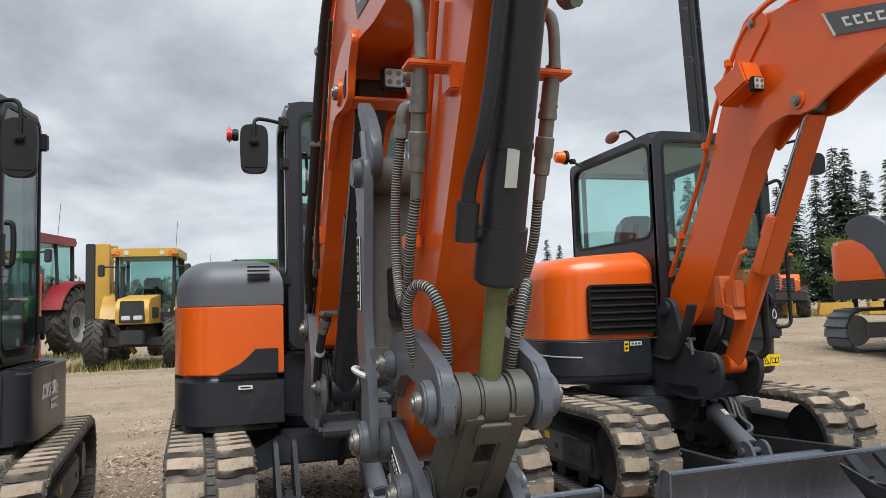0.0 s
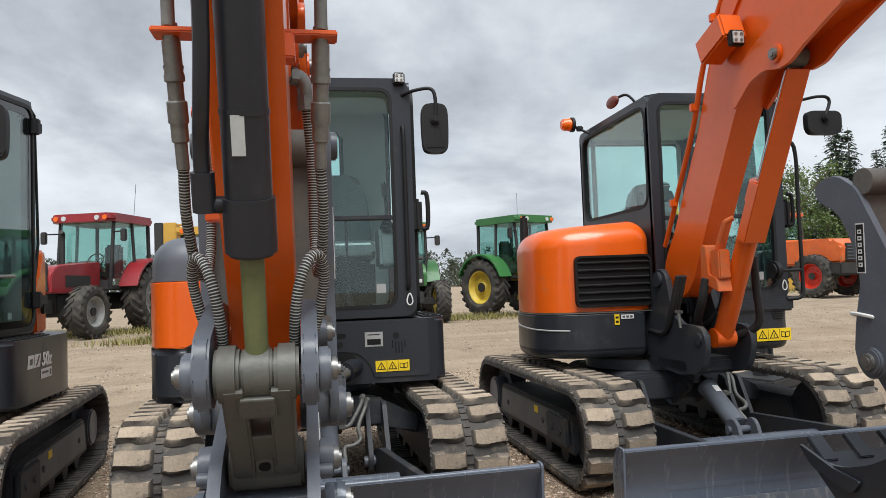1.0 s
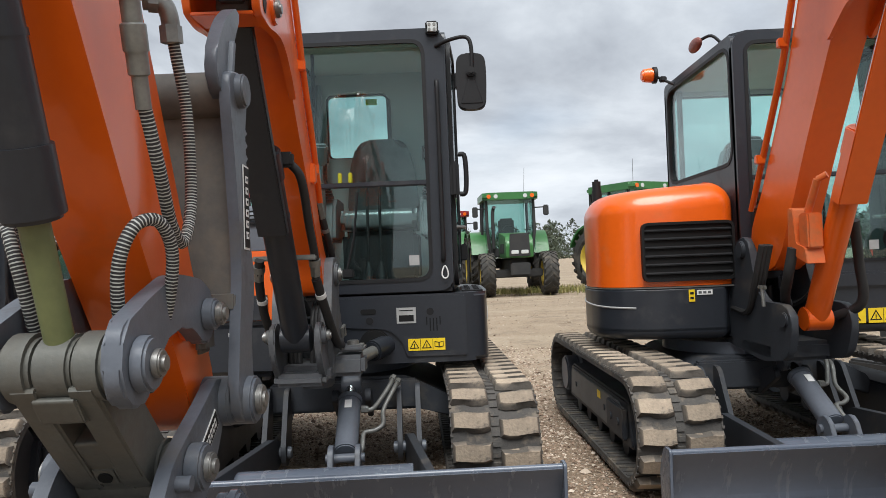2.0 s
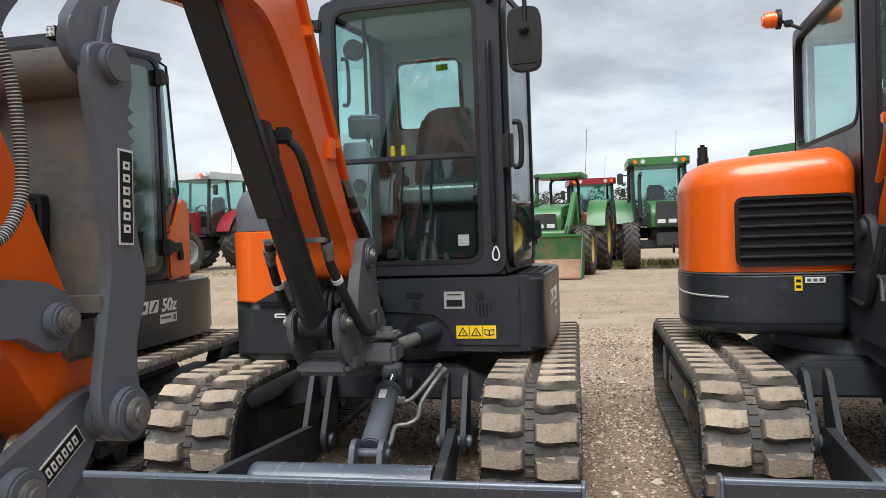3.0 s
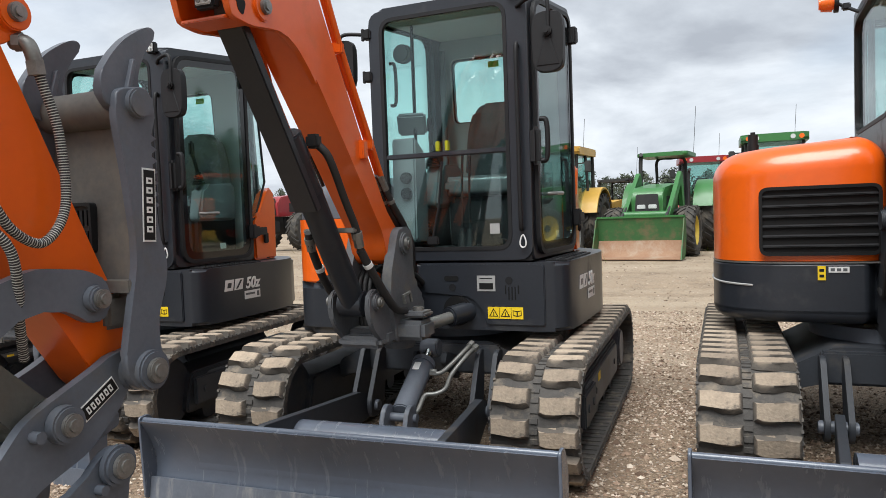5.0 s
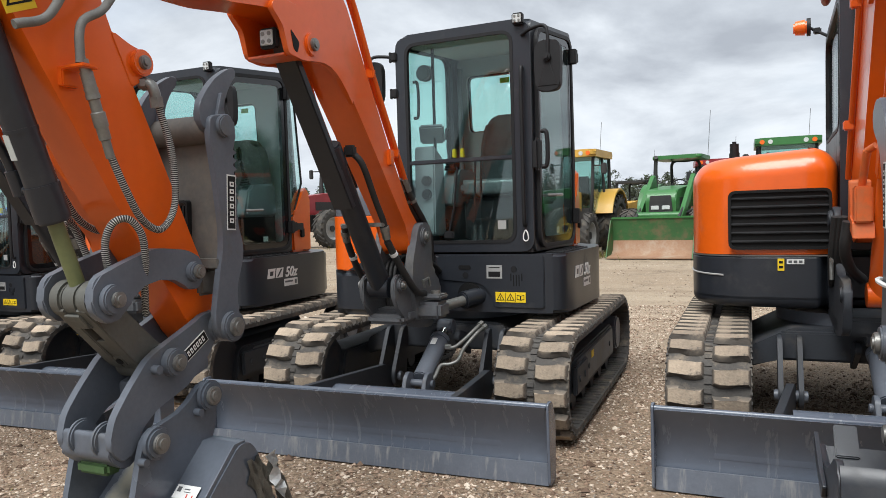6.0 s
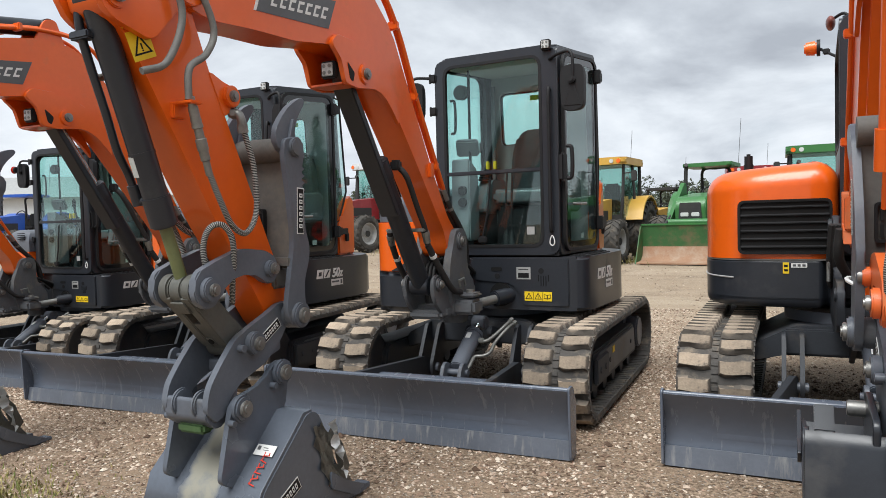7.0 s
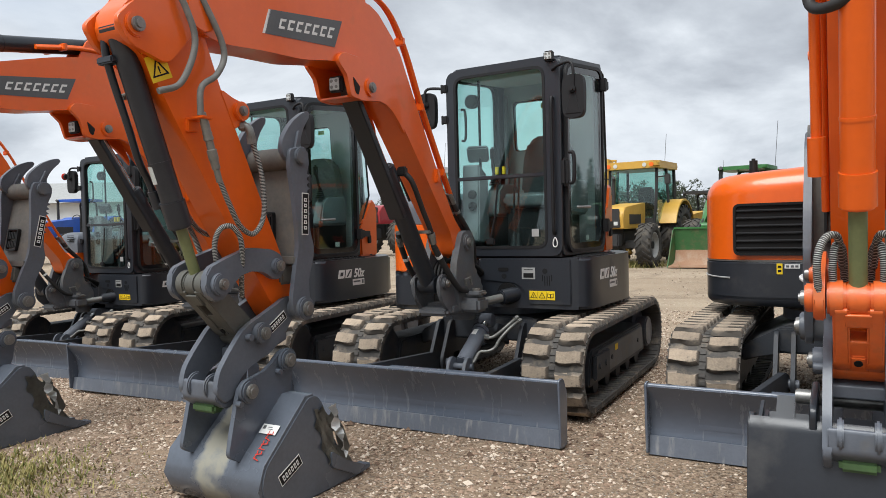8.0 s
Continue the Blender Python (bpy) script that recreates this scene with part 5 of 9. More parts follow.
# ---- excavators: cab ----
def cab(parent, x0, x1, y0, y1, z0, z1, mid, style):
    """A steel cab with rounded openings, panes, door, seat and levers."""
    def window(name, axis, plane, u0, u1, v0, v1, r, thick=0.006, mat=M_GLASS, par=None):
        bm = B()
        pts = rounded([(u0, v0), (u1, v0), (u1, v1), (u0, v1)], r, 4)
        prism(bm, pts, plane - thick / 2, plane + thick / 2, axis)
        ob = part(name, bm, mat, par, smooth=0)
        ob.visible_shadow = False
        return ob

    def opening(bm, axis, a, b, outer, inner, r_out, r_in):
        (a0, a1, b0, b1), (c0, c1, d0, d1) = outer, inner
        first = set(bm.edges)
        ring_prism(bm, rounded([(a0, b0), (a1, b0), (a1, b1), (a0, b1)], r_out, 4), rounded([(c0, d0), (c1, d0), (c1, d1), (c0, d1)], r_in, 4), a, b, axis)
        w = AXES[axis][2]
        rims = [e for e in bm.edges if e not in first and abs(e.verts[0].co[w] - e.verts[1].co[w]) < 1e-6 and len(e.link_faces) == 2 and e.calc_face_angle(0) > 1.0]
        bmesh.ops.bevel(bm, geom=rims, offset=0.010, segments=2, affect="EDGES", clamp_overlap=True)
    t = 0.05
    zero = style == "zero"
    before = set(scene.collection.objects)
    lm, rm, tm, lo = (0.075, 0.118, 0.052, 0.062) if zero else (0.07, 0.08, 0.055, 0.08)
    yr = y1 + 0.16 if zero else y1
    bm = B()
    opening(bm, "y", y0, y0 + t, (x0, x1, z0, z1), (x0 + lm, x1 - rm, z0 + lo, z1 - tm), 0.08, 0.075)
    box(bm, ((x0 + x1) / 2 - (rm - lm) / 2, y0 + 0.012, mid), (x1 - x0 - lm - rm, 0.03, 0.028), 0.006)
    opening(bm, "x", x1 - t, x1, (y0 + 0.02, y1, z0, z1), (y0 + 0.085, y1 - 0.05, z0 + 0.035, z1 - tm), 0.05, 0.10)
    zl = z0 + (0.42 if zero else 0.68)
    opening(bm, "x", x0, x0 + t, (y0 + 0.02, yr, z0, z1), (y0 + 0.065, yr - (0.15 if zero else 0.06), zl, z1 - 0.055), 0.06, 0.12)
    shell = part("cab_frame", bm, M_CHAR, parent, "dark grey steel cab frame")
    # rear wall with a small window, lined in grey inside
    bm = B()
    wx0, wx1, wz0, wz1 = (-0.105, 0.292, z0 + 0.84, z1 - 0.188) if zero else (x0 + 0.07, x1 - 0.08, z0 + 0.55, z1 - 0.10)
    opening(bm, "y", yr - 0.03, yr, (x0, x1 - (0.06 if zero else 0.0), z0, z1), (wx0, wx1, wz0, wz1), 0.08, 0.04)
    rear = part("rear_wall", bm, M_CHAR, parent)
    bm = B()
    opening(bm, "y", yr - 0.06, yr - 0.034, (x0 + 0.05, x1 - 0.10, z0 + 0.03, z1 - 0.03), (wx0 - 0.01, wx1 + 0.01, wz0 - 0.01, wz1 + 0.01), 0.08, 0.045)
    part("rear_lining", bm, M_LINING, rear, "grey inner lining")
    window("rear_window", "y", yr - 0.02, wx0 - 0.01, wx1 + 0.01, wz0 - 0.01, wz1 + 0.01, 0.045, par=rear)
    if zero:
        # quarter light behind the door, its lower edge cut off slantwise
        quarter = [(y1 + 0.004, z1 - 0.045), (y1 + 0.13, z1 - 0.055), (y1 + 0.245, z0 + 0.56), (y1 + 0.06, z0 + 0.30), (y1 + 0.004, z0 + 0.28)]
        bm = prism(B(), rounded(quarter, [0.01, 0.04, 0.03, 0.03, 0.01], 3), x1 - 0.016, x1 - 0.010, "x")
        pane = part("quarter_light", bm, M_GLASS, shell, smooth=0)
        pane.visible_shadow = False
        edge = [Vector((x1 - 0.010, *p)) for p in quarter]
        bm = tube(B(), [edge[0], edge[1], edge[2], edge[3], edge[4]], 0.010, 6)
        part("quarter_seal", bm, M_BLACK, shell)
        part("quarter_wall", prism(B(), [(y1, z0), (y1 + 0.15, z0), (y1 + 0.20, z0 + 0.40), (y1 + 0.06, z0 + 0.29), (y1, z0 + 0.27)], x1 - 0.04, x1 - 0.012, "x", 0.004), M_CHAR, shell)
    bm = B()
    prism(bm, rounded([(x0 + 0.02, y0 + 0.012), (x1 - 0.03, y0 + 0.012), (x1 - 0.02, yr - 0.02), (x0 + 0.02, yr - 0.02)], 0.07, 4), z1 - 0.035, z1 + 0.016, "z", 0.022, 3)
    roof = part("cab_roof", bm, M_CHAR, parent, "dark grey cab roof")
    bm = B()
    box(bm, ((x0 + x1) / 2, (y0 + yr) / 2, z1 - 0.050), (x1 - x0 - 0.11, yr - y0 - 0.11, 0.02), 0.008)
    part("headliner", bm, M_LINER, roof, "grey fabric headliner")
    bm = B()
    box(bm, ((x0 + x1) / 2, (y0 + yr) / 2, z0 + 0.01), (x1 - x0 - 0.02, yr - y0 - 0.02, 0.03))
    part("cab_floor", bm, M_BLACK, parent)
    screen = window("windscreen", "y", y0 + 0.006, x0 + lm - 0.01, x1 - rm + 0.01, mid + 0.01, z1 - tm + 0.005, 0.06, par=shell)
    for v in screen.data.vertices:
        v.co.y += 0.07 * (v.co.z - mid)
    window("lower_pane", "y", y0 + 0.020, x0 + lm - 0.01, x1 - rm + 0.01, z0 + lo - 0.015, mid - 0.01, 0.06, par=shell)
    window("side_window", "x", x0 + 0.02, y0 + 0.055, yr - (0.14 if zero else 0.05), zl - 0.01, z1 - 0.045, 0.12, par=shell)

    def seal(axis, a, b, u0, u1, v0, v1, r, w=0.022, mat=M_BLACK, name="window_seal", par=None):
        bm = B()
        ring_prism(bm, rounded([(u0, v0), (u1, v0), (u1, v1), (u0, v1)], r, 4), rounded([(u0 + w, v0 + w), (u1 - w, v0 + w), (u1 - w, v1 - w), (u0 + w, v1 - w)], r * 0.8, 4), a, b, axis)
        return part(name, bm, mat, par or shell)
    seal("y", y0 - 0.004, y0 + 0.02, x0 + lm - 0.008, x1 - rm + 0.008, z0 + lo - 0.008, z1 - tm + 0.008, 0.085, 0.020)
    seal("x", x0 - 0.004, x0 + 0.02, y0 + 0.056, yr - (0.141 if zero else 0.051), zl - 0.009, z1 - 0.046, 0.13)
    # a clip lamp, a sun visor and the handle inside the windscreen
    part("screen_handle", tube(B(), spline([(x0 + lm + 0.02, y0 + 0.06, mid + 0.30), (x0 + lm + 0.045, y0 + 0.08, mid + 0.32), (x0 + lm + 0.045, y0 + 0.08, mid + 0.52), (x0 + lm + 0.02, y0 + 0.06, mid + 0.54)], 4), 0.010, 6), M_BLACK, shell)
    part("screen_rail", box(B(), (x0 + 0.17, y0 + 0.22, z1 - 0.42), (0.018, 0.018, 0.72), 0.004), M_BLACK, shell)
    part("cab_fan", cyl(B(), (x0 + 0.11, y0 + 0.18, z1 - 0.22), (x0 + 0.11, y0 + 0.25, z1 - 0.22), 0.055, 16, bevel=0.01), M_INTERIOR, shell)
    # door
    bm = B()
    opening(bm, "x", x1 + 0.002, x1 + 0.024, (y0 + 0.062, y1 - 0.028, z0 + 0.018, z1 - 0.034), (y0 + 0.086, y1 - 0.052, z0 + 0.042, z1 - 0.058), 0.11, 0.10)
    door = part("cab_door", bm, M_BLACK, parent, "glazed cab door with black edging")
    seal("x", x1 + 0.008, x1 + 0.0165, y0 + 0.08, y1 - 0.046, z0 + 0.036, z1 - 0.052, 0.10, 0.05, M_FRIT, "glass_border", door)
    window("door_pane", "x", x1 + 0.012, y0 + 0.075, y1 - 0.05, z0 + 0.035, z1 - 0.05, 0.09, par=door)
    bm = B()
    box(bm, (x1 + 0.026, y0 + 0.02, z0 + 0.60), (0.05, 0.07, 0.20), 0.018)
    ring = [(x1 + 0.05, y0 + 0.03 - 0.0, z0 + 0.52), (x1 + 0.085, y0 + 0.03, z0 + 0.54), (x1 + 0.085, y0 + 0.03, z0 + 0.72), (x1 + 0.05, y0 + 0.03, z0 + 0.74)]
    tube(bm, spline(ring, 5), 0.014, 8)
    part("door_handle", bm, M_BLACK, door)
    bm = B()
    ring = [(0, 0.0, 0.0), (0.045, 0.01, 0.0), (0.045, 0.13, 0.0), (0, 0.14, 0.0)]
    tube(bm, [Vector((x1 + 0.015, y0 + 0.24, z0 + 0.345)) + Vector(p) for p in ring], 0.011, 8)
    part("latch_loop", bm, M_SILVERPIN, door)
    for z in (z0 + 0.20, z1 - 0.16):
        part("hinge", box(box(B(), (x1 + 0.040, y1 - 0.045, z), (0.045, 0.05, 0.10), 0.008), (x1 + 0.034, y1 + 0.005, z), (0.035, 0.06, 0.07), 0.008), M_BLACK, door)
    if zero:
        # the cab widens and its roof climbs slightly towards the back; the rear wall leans
        for ob in set(scene.collection.objects) - before:
            if ob.type != "MESH":
                continue
            for v in ob.data.vertices:
                f = max(0.0, min(1.0, (v.co.y - y0) / (y1 - y0)))
                h = max(0.0, (v.co.z - z0) / (z1 - z0))
                if v.co.x > 0.3:
                    v.co.x += 0.038 * f
                if v.co.y > y1 + 0.03:
                    v.co.x -= 0.20 * (v.co.y - y1 - 0.03) * (1 if v.co.x > 0.3 else 0)
                    if not ob.name.startswith("quarter"):
                        v.co.y += 0.10 * (1 - h)
                v.co.z += 0.075 * f * h
    bm = B()
    box(bm, (x1 + 0.0155, y1 - 0.32, z0 + 0.12), (0.002, 0.06, 0.04))
    part("sticker", bm, M_WHITE, door)
    # grab rail, lamp, mirrors
    bm = B()
    if style == "zero":
        tube(bm, spline([(x1 - 0.055, y0 + 0.01, z1 - 0.30), (x1 - 0.05, y0 - 0.035, z1 - 0.33), (x1 - 0.05, y0 - 0.035, mid), (x1 - 0.05, y0 - 0.035, z0 + 0.20), (x1 - 0.055, y0 + 0.01, z0 + 0.17)], 6), 0.012, 8)
    else:
        tube(bm, spline([(x1 - 0.02, y0, z1 - 0.36), (x1 + 0.07, y0 - 0.05, z1 - 0.38), (x1 + 0.075, y0 - 0.05, mid), (x1 + 0.075, y0 - 0.05, z0 + 0.15), (x1 + 0.06, y0 - 0.05, z0 + 0.02), (x1 - 0.03, y0 - 0.02, z0 + 0.0)], 6), 0.014, 8)
        cyl(bm, (x1 - 0.10, y0 - 0.05, z0 + 0.20), (x1 + 0.075, y0 - 0.05, z0 + 0.20), 0.011, 8)
        cyl(bm, (x1 - 0.16, y0 - 0.05, z0 + 0.20), (x1 - 0.10, y0 - 0.05, z0 + 0.20), 0.065, 16, bevel=0.015)
    part("grab_rail", bm, M_BLACK, parent, "black tube grab rail")
    bm = B()
    ring = [Vector((x1 - 0.045 + 0.016 * math.sin(a) * (1 - 0.4 * math.cos(a)), y0 - 0.022, z0 + 0.10 + 0.034 * math.cos(a))) for a in (2 * math.pi * i / 12 for i in range(13))]
    tube(bm, ring, 0.0042, 6)
    part("tie_ring", bm, M_WHITE, parent, "pale rope loop")
    lamp_at = (x1 - 0.065, y0 - 0.02, z1 + 0.005) if style == "zero" else (x1 - 0.06, y0 - 0.01, z1 - 0.03)
    work_lamp(parent, *lamp_at)

    def mirror(name, px, py, pz, bend, w, h, glassmat=M_BLACK):
        bm = B()
        tube(bm, spline(bend, 6), 0.011, 8)
        pole = part(name, bm, M_BLACK, parent, "black mirror on a bent arm")
        bm = B()
        up, dn = (0.90, 0.90) if h > w else (0.95, 0.95)
        pts = rounded([(px - w / 2 * dn, pz - h / 2), (px + w / 2 * dn, pz - h / 2), (px + w / 2, pz + h * 0.12), (px + w / 2 * up, pz + h / 2), (px - w / 2 * up, pz + h / 2), (px - w / 2, pz + h * 0.12)], [0.05, 0.05, 0.12, 0.05, 0.05, 0.12], 6)
        prism(bm, pts, py - 0.03, py + 0.02, "y", 0.005, 2)
        if h > w:
            prism(bm, [(px - 0.012, pz + h * 0.10), (px + 0.012, pz + h * 0.10), (px + w * 0.36, pz - h * 0.40), (px - w * 0.36, pz - h * 0.40)], py - 0.034, py - 0.02, "y", 0.004, 1)
        cyl(bm, (px, py - 0.055, pz + h * 0.16), (px, py - 0.028, pz + h * 0.16), 0.026, 16, bevel=0.006)
        cyl(bm, (px, py - 0.062, pz + h * 0.16), (px, py - 0.05, pz + h * 0.16), 0.013, 12)
        part("mirror_housing", bm, glassmat, pole)
        bm = B()
        box(bm, (px, py + 0.021, pz), (w * 0.82, 0.004, h * 0.86), 0.001)
        part("mirror_glass", bm, M_MIRROR, pole)
    if style == "zero":
        mirror("mirror", x1 + 0.135, y0 - 0.06, z1 - 0.31, [(x1 - 0.05, y0, z1 - 0.09), (x1 + 0.02, y0 - 0.05, z1 - 0.075), (x1 + 0.11, y0 - 0.08, z1 - 0.07), (x1 + 0.14, y0 - 0.09, z1 - 0.12), (x1 + 0.14, y0 - 0.09, z1 - 0.26)], 0.165, 0.30)
        mirror("mirror", x0 - 0.18, y0 + 0.02, z1 - 0.275, [(x0 - 0.01, y0 + 0.02, z1 - 0.12), (x0 - 0.09, y0 + 0.01, z1 - 0.105), (x0 - 0.16, y0 - 0.01, z1 - 0.105), (x0 - 0.18, y0 - 0.025, z1 - 0.14), (x0 - 0.18, y0 - 0.03, z1 - 0.235)], 0.16, 0.28)
        bm = B()
        cyl(bm, (x0 - 0.33, y0 + 0.0, z1 - 0.20), (x0 - 0.30, y0 + 0.0, z1 - 0.20), 0.043, 18, bevel=0.010)
        marker = part("red_marker", bm, M_RED, parent, "red round marker lamp")
        part("marker_base", cyl(B(), (x0 - 0.30, y0, z1 - 0.20), (x0 - 0.265, y0, z1 - 0.20), 0.034, 16, bevel=0.005), M_BLACK, marker)
        for z in (z1 - 0.12, z1 - 0.36, mid - 0.2):
            bm = box(B(), (x0 - 0.008, y0 + 0.004, z), (0.045, 0.045, 0.06), 0.008)
            cyl(bm, (x0 - 0.034, y0 - 0.006, z - 0.034), (x0 - 0.034, y0 - 0.006, z + 0.034), 0.010, 10, bevel=0.003)
            box(bm, (x0 - 0.02, y0 - 0.006, z), (0.03, 0.02, 0.03), 0.004)
            part("window_latch", bm, M_BLACK, parent)
    else:
        mirror("mirror", x1 + 0.17, y0 - 0.22, z1 - 0.25, [(x1 - 0.02, y0, z1 - 0.12), (x1 + 0.05, y0 - 0.12, z1 - 0.08), (x1 + 0.15, y0 - 0.24, z1 - 0.07), (x1 + 0.22, y0 - 0.24, z1 - 0.10), (x1 + 0.17, y0 - 0.25, z1 - 0.22)], 0.26, 0.16)
    # inside
    sx = (x0 + x1) / 2 + 0.03
    sy = y1 - (0.155 if style == "zero" else 0.42)
    bm = B()
    box(bm, (sx, sy + 0.05, z0 + 0.20), (0.46, 0.48, 0.32), 0.03)
    part("seat_base", bm, M_BLACK, parent)
    bm = B()
    prism(bm, rounded([(sy - 0.24, z0 + 0.37), (sy + 0.20, z0 + 0.36), (sy + 0.20, z0 + 0.46), (sy - 0.22, z0 + 0.49)], 0.04, 4), sx - 0.23, sx + 0.23, "x", 0.03, 3)
    seat = part("seat", bm, M_SEAT, parent, "dark grey operator's seat under clear film")
    bm = B()
    prism(bm, rounded([(sx - 0.24, z0 + 0.46), (sx + 0.24, z0 + 0.46), (sx + 0.21, z0 + 0.80), (sx + 0.15, z0 + 0.97), (sx - 0.15, z0 + 0.97), (sx - 0.21, z0 + 0.80)], 0.07, 4), sy + 0.14, sy + 0.24, "y", 0.035, 3)
    part("backrest", bm, M_SEAT, seat)
    bm = B()
    for s in (-1, 1):
        prism(bm, rounded([(sy - 0.30, z0 + 0.30), (sy + 0.12, z0 + 0.30), (sy + 0.12, z0 + 0.58), (sy - 0.22, z0 + 0.56)], 0.05), sx + s * 0.31 - 0.055, sx + s * 0.31 + 0.055, "x", 0.02)
    part("side_console", bm, M_INTERIOR, parent, "grey armrest consoles")
    for s in (-1, 1):
        bm = B()
        for i in range(5):
            cyl(bm, (sx + s * 0.31, sy - 0.22, z0 + 0.56 + i * 0.018), (sx + s * 0.31, sy - 0.222, z0 + 0.575 + i * 0.018), 0.045 - i * 0.006, 12)
        tube(bm, spline([(sx + s * 0.31, sy - 0.22, z0 + 0.62), (sx + s * 0.31, sy - 0.25, z0 + 0.72), (sx + s * 0.30, sy - 0.26, z0 + 0.78)], 4), 0.013, 8)
        box(bm, (sx + s * 0.30, sy - 0.265, z0 + 0.81), (0.04, 0.045, 0.11), 0.015)
        part("joystick", bm, M_BLACK, parent)
    for s in (-1, 1):
        bm = B()
        lx, fy = sx + s * 0.04 - 0.004, y0 + 0.17 - s * 0.045
        for i in range(5):
            cyl(bm, (lx, fy, z0 + 0.06 + i * 0.022), (lx, fy, z0 + 0.082 + i * 0.022), 0.036 - i * 0.004, 18, 0.030 - i * 0.004)
        tube(bm, spline([(lx, fy, z0 + 0.05), (lx, fy + 0.01, z0 + 0.40), (lx, fy + 0.04, z0 + 0.62)], 4), 0.008, 8)
        box(bm, (sx + s * 0.10 - 0.05, fy - 0.02, z0 + 0.06), (0.09, 0.16, 0.02), 0.006)
        part("travel_lever", bm, M_BLACK, parent)
    bm = B()
    prism(bm, rounded([(y0 + 0.10, z0 + 0.10), (y0 + 0.28, z0 + 0.10), (y0 + 0.26, z0 + 0.62), (y0 + 0.12, z0 + 0.72)], 0.03), x0 + 0.06, x0 + 0.21, "x", 0.015)
    dash = part("front_console", bm, M_INTERIOR, parent, "grey front console with round vents")
    for x, y, z in ((0.155, 0.085, 0.385), (0.155, 0.085, 0.475), (0.165, 0.16, 0.27)):
        bm = cyl(B(), (x0 + x, y0 + y, z0 + z), (x0 + x, y0 + y + 0.06, z0 + z), 0.034, 20, bevel=0.006)
        for k in (-1, 0, 1):
            box(bm, (x0 + x, y0 + y - 0.001, z0 + z + k * 0.016), (0.05, 0.006, 0.003))
        part("round_vent", bm, M_INK, dash)
    if zero:
        coil = [(x0 + 0.155 + 0.032 * math.cos(a), y0 + 0.36 + 0.032 * math.sin(a), z0 + 0.02 + 0.019 * a / 6.283) for a in (i * 0.42 for i in range(150))]
        part("coil_spring", tube(B(), coil, 0.005, 5), M_BLACK, parent, "black coil spring by the floor")
    bm = B()
    box(bm, (x0 + 0.15, y0 + 0.22, z0 + 0.80), (0.17, 0.05, 0.13), 0.012, Euler((0.5, 0, 0.3)).to_matrix())
    part("monitor", bm, M_INTERIOR, parent)
    bm = B()
    for x in (0.0, 0.06):
        box(bm, (x0 + 0.30 + x, y0 + 0.25, z0 + 0.66), (0.022, 0.03, 0.06), 0.004)
    part("lever_knob", bm, M_YELLOW, parent, "yellow lever knobs")
    bm = B()
    cyl(bm, (x0 + 0.085, yr - 0.09, z0 + 0.4), (x0 + 0.085, yr - 0.09, z1 - 0.06), 0.020, 12)
    part("inner_post", bm, M_INTERIOR, parent)
    bm = B()
    box(bm, (x1 - 0.21, y0 + 0.006, z0 + 0.17), (0.055, 0.003, 0.055))
    part("window_sticker", bm, M_PLATEPALE, parent)
    part("window_sticker", box(B(), (wx1 - 0.10, yr - 0.026, wz1 + 0.018), (0.075, 0.003, 0.040)), M_GREENSTICK, parent, "small bright green sticker")
    bm = B()
    tube(bm, [(x0 + 0.35, y0 + 0.005, z0 + 0.10), (x0 + 0.40, y0 + 0.002, z0 + 0.30), (x0 + 0.43, y0 + 0.0, mid - 0.04)], 0.007, 6)
    box(bm, (x0 + 0.36, y0 + 0.003, z0 + 0.11), (0.07, 0.03, 0.05), 0.008)
    part("wiper", bm, M_BLACK, parent)
    return shell


def model_mark(parent, number, origin, u, v, size):
    """The model mark: a plain slanted block for the maker's letters, and the size number."""
    u, v = Vector(u).normalized(), Vector(v).normalized()
    m = Matrix((u, v, u.cross(v))).transposed().to_4x4()
    m.translation = origin
    bm = B()
    for quad in ([(0.0, 0.0), (0.85, 0.0), (1.02, 0.72), (0.16, 0.72)], [(1.0, 0.0), (1.84, 0.0), (2.0, 0.72), (1.17, 0.72)]):
        prism(bm, [(a * size, b * size) for a, b in quad], 0.0, 0.002, "z")
    part("model_block", bm, M_WHITE, parent, "white slanted block mark", at=m, smooth=0)
    bm = B()
    prism(bm, [(1.15 * size, 0.08 * size), (1.35 * size, 0.08 * size), (1.85 * size, 0.64 * size), (1.65 * size, 0.64 * size)], 0.0021, 0.0032, "z")
    prism(bm, [(0.28 * size, 0.2 * size), (0.66 * size, 0.2 * size), (0.74 * size, 0.52 * size), (0.36 * size, 0.52 * size)], 0.0021, 0.0032, "z")
    part("block_inlay", bm, M_CHAR, parent, at=m, smooth=0)
    lettering(number, size * 1.05, M_WHITE, parent, m @ Matrix.Translation((size * 2.2, 0, 0.001)), "size_number", 0.25)
    label_bars(parent, "small_plate", m @ Vector((size * 2.9, -size * 0.45, 0)), u, v, size * 1.7, size * 0.55, M_WHITE, M_PLATEGREY, [(-0.15, 0.1, 0.6, 0.25), (0.35, 0.0, 0.15, 0.6)], "white plate with small print")


def turned(parent, before, m):
    """Set all parts made since before under m."""
    for ob in set(scene.collection.objects) - before:
        if ob.parent == parent:
            ob.matrix_basis = m @ ob.matrix_basis


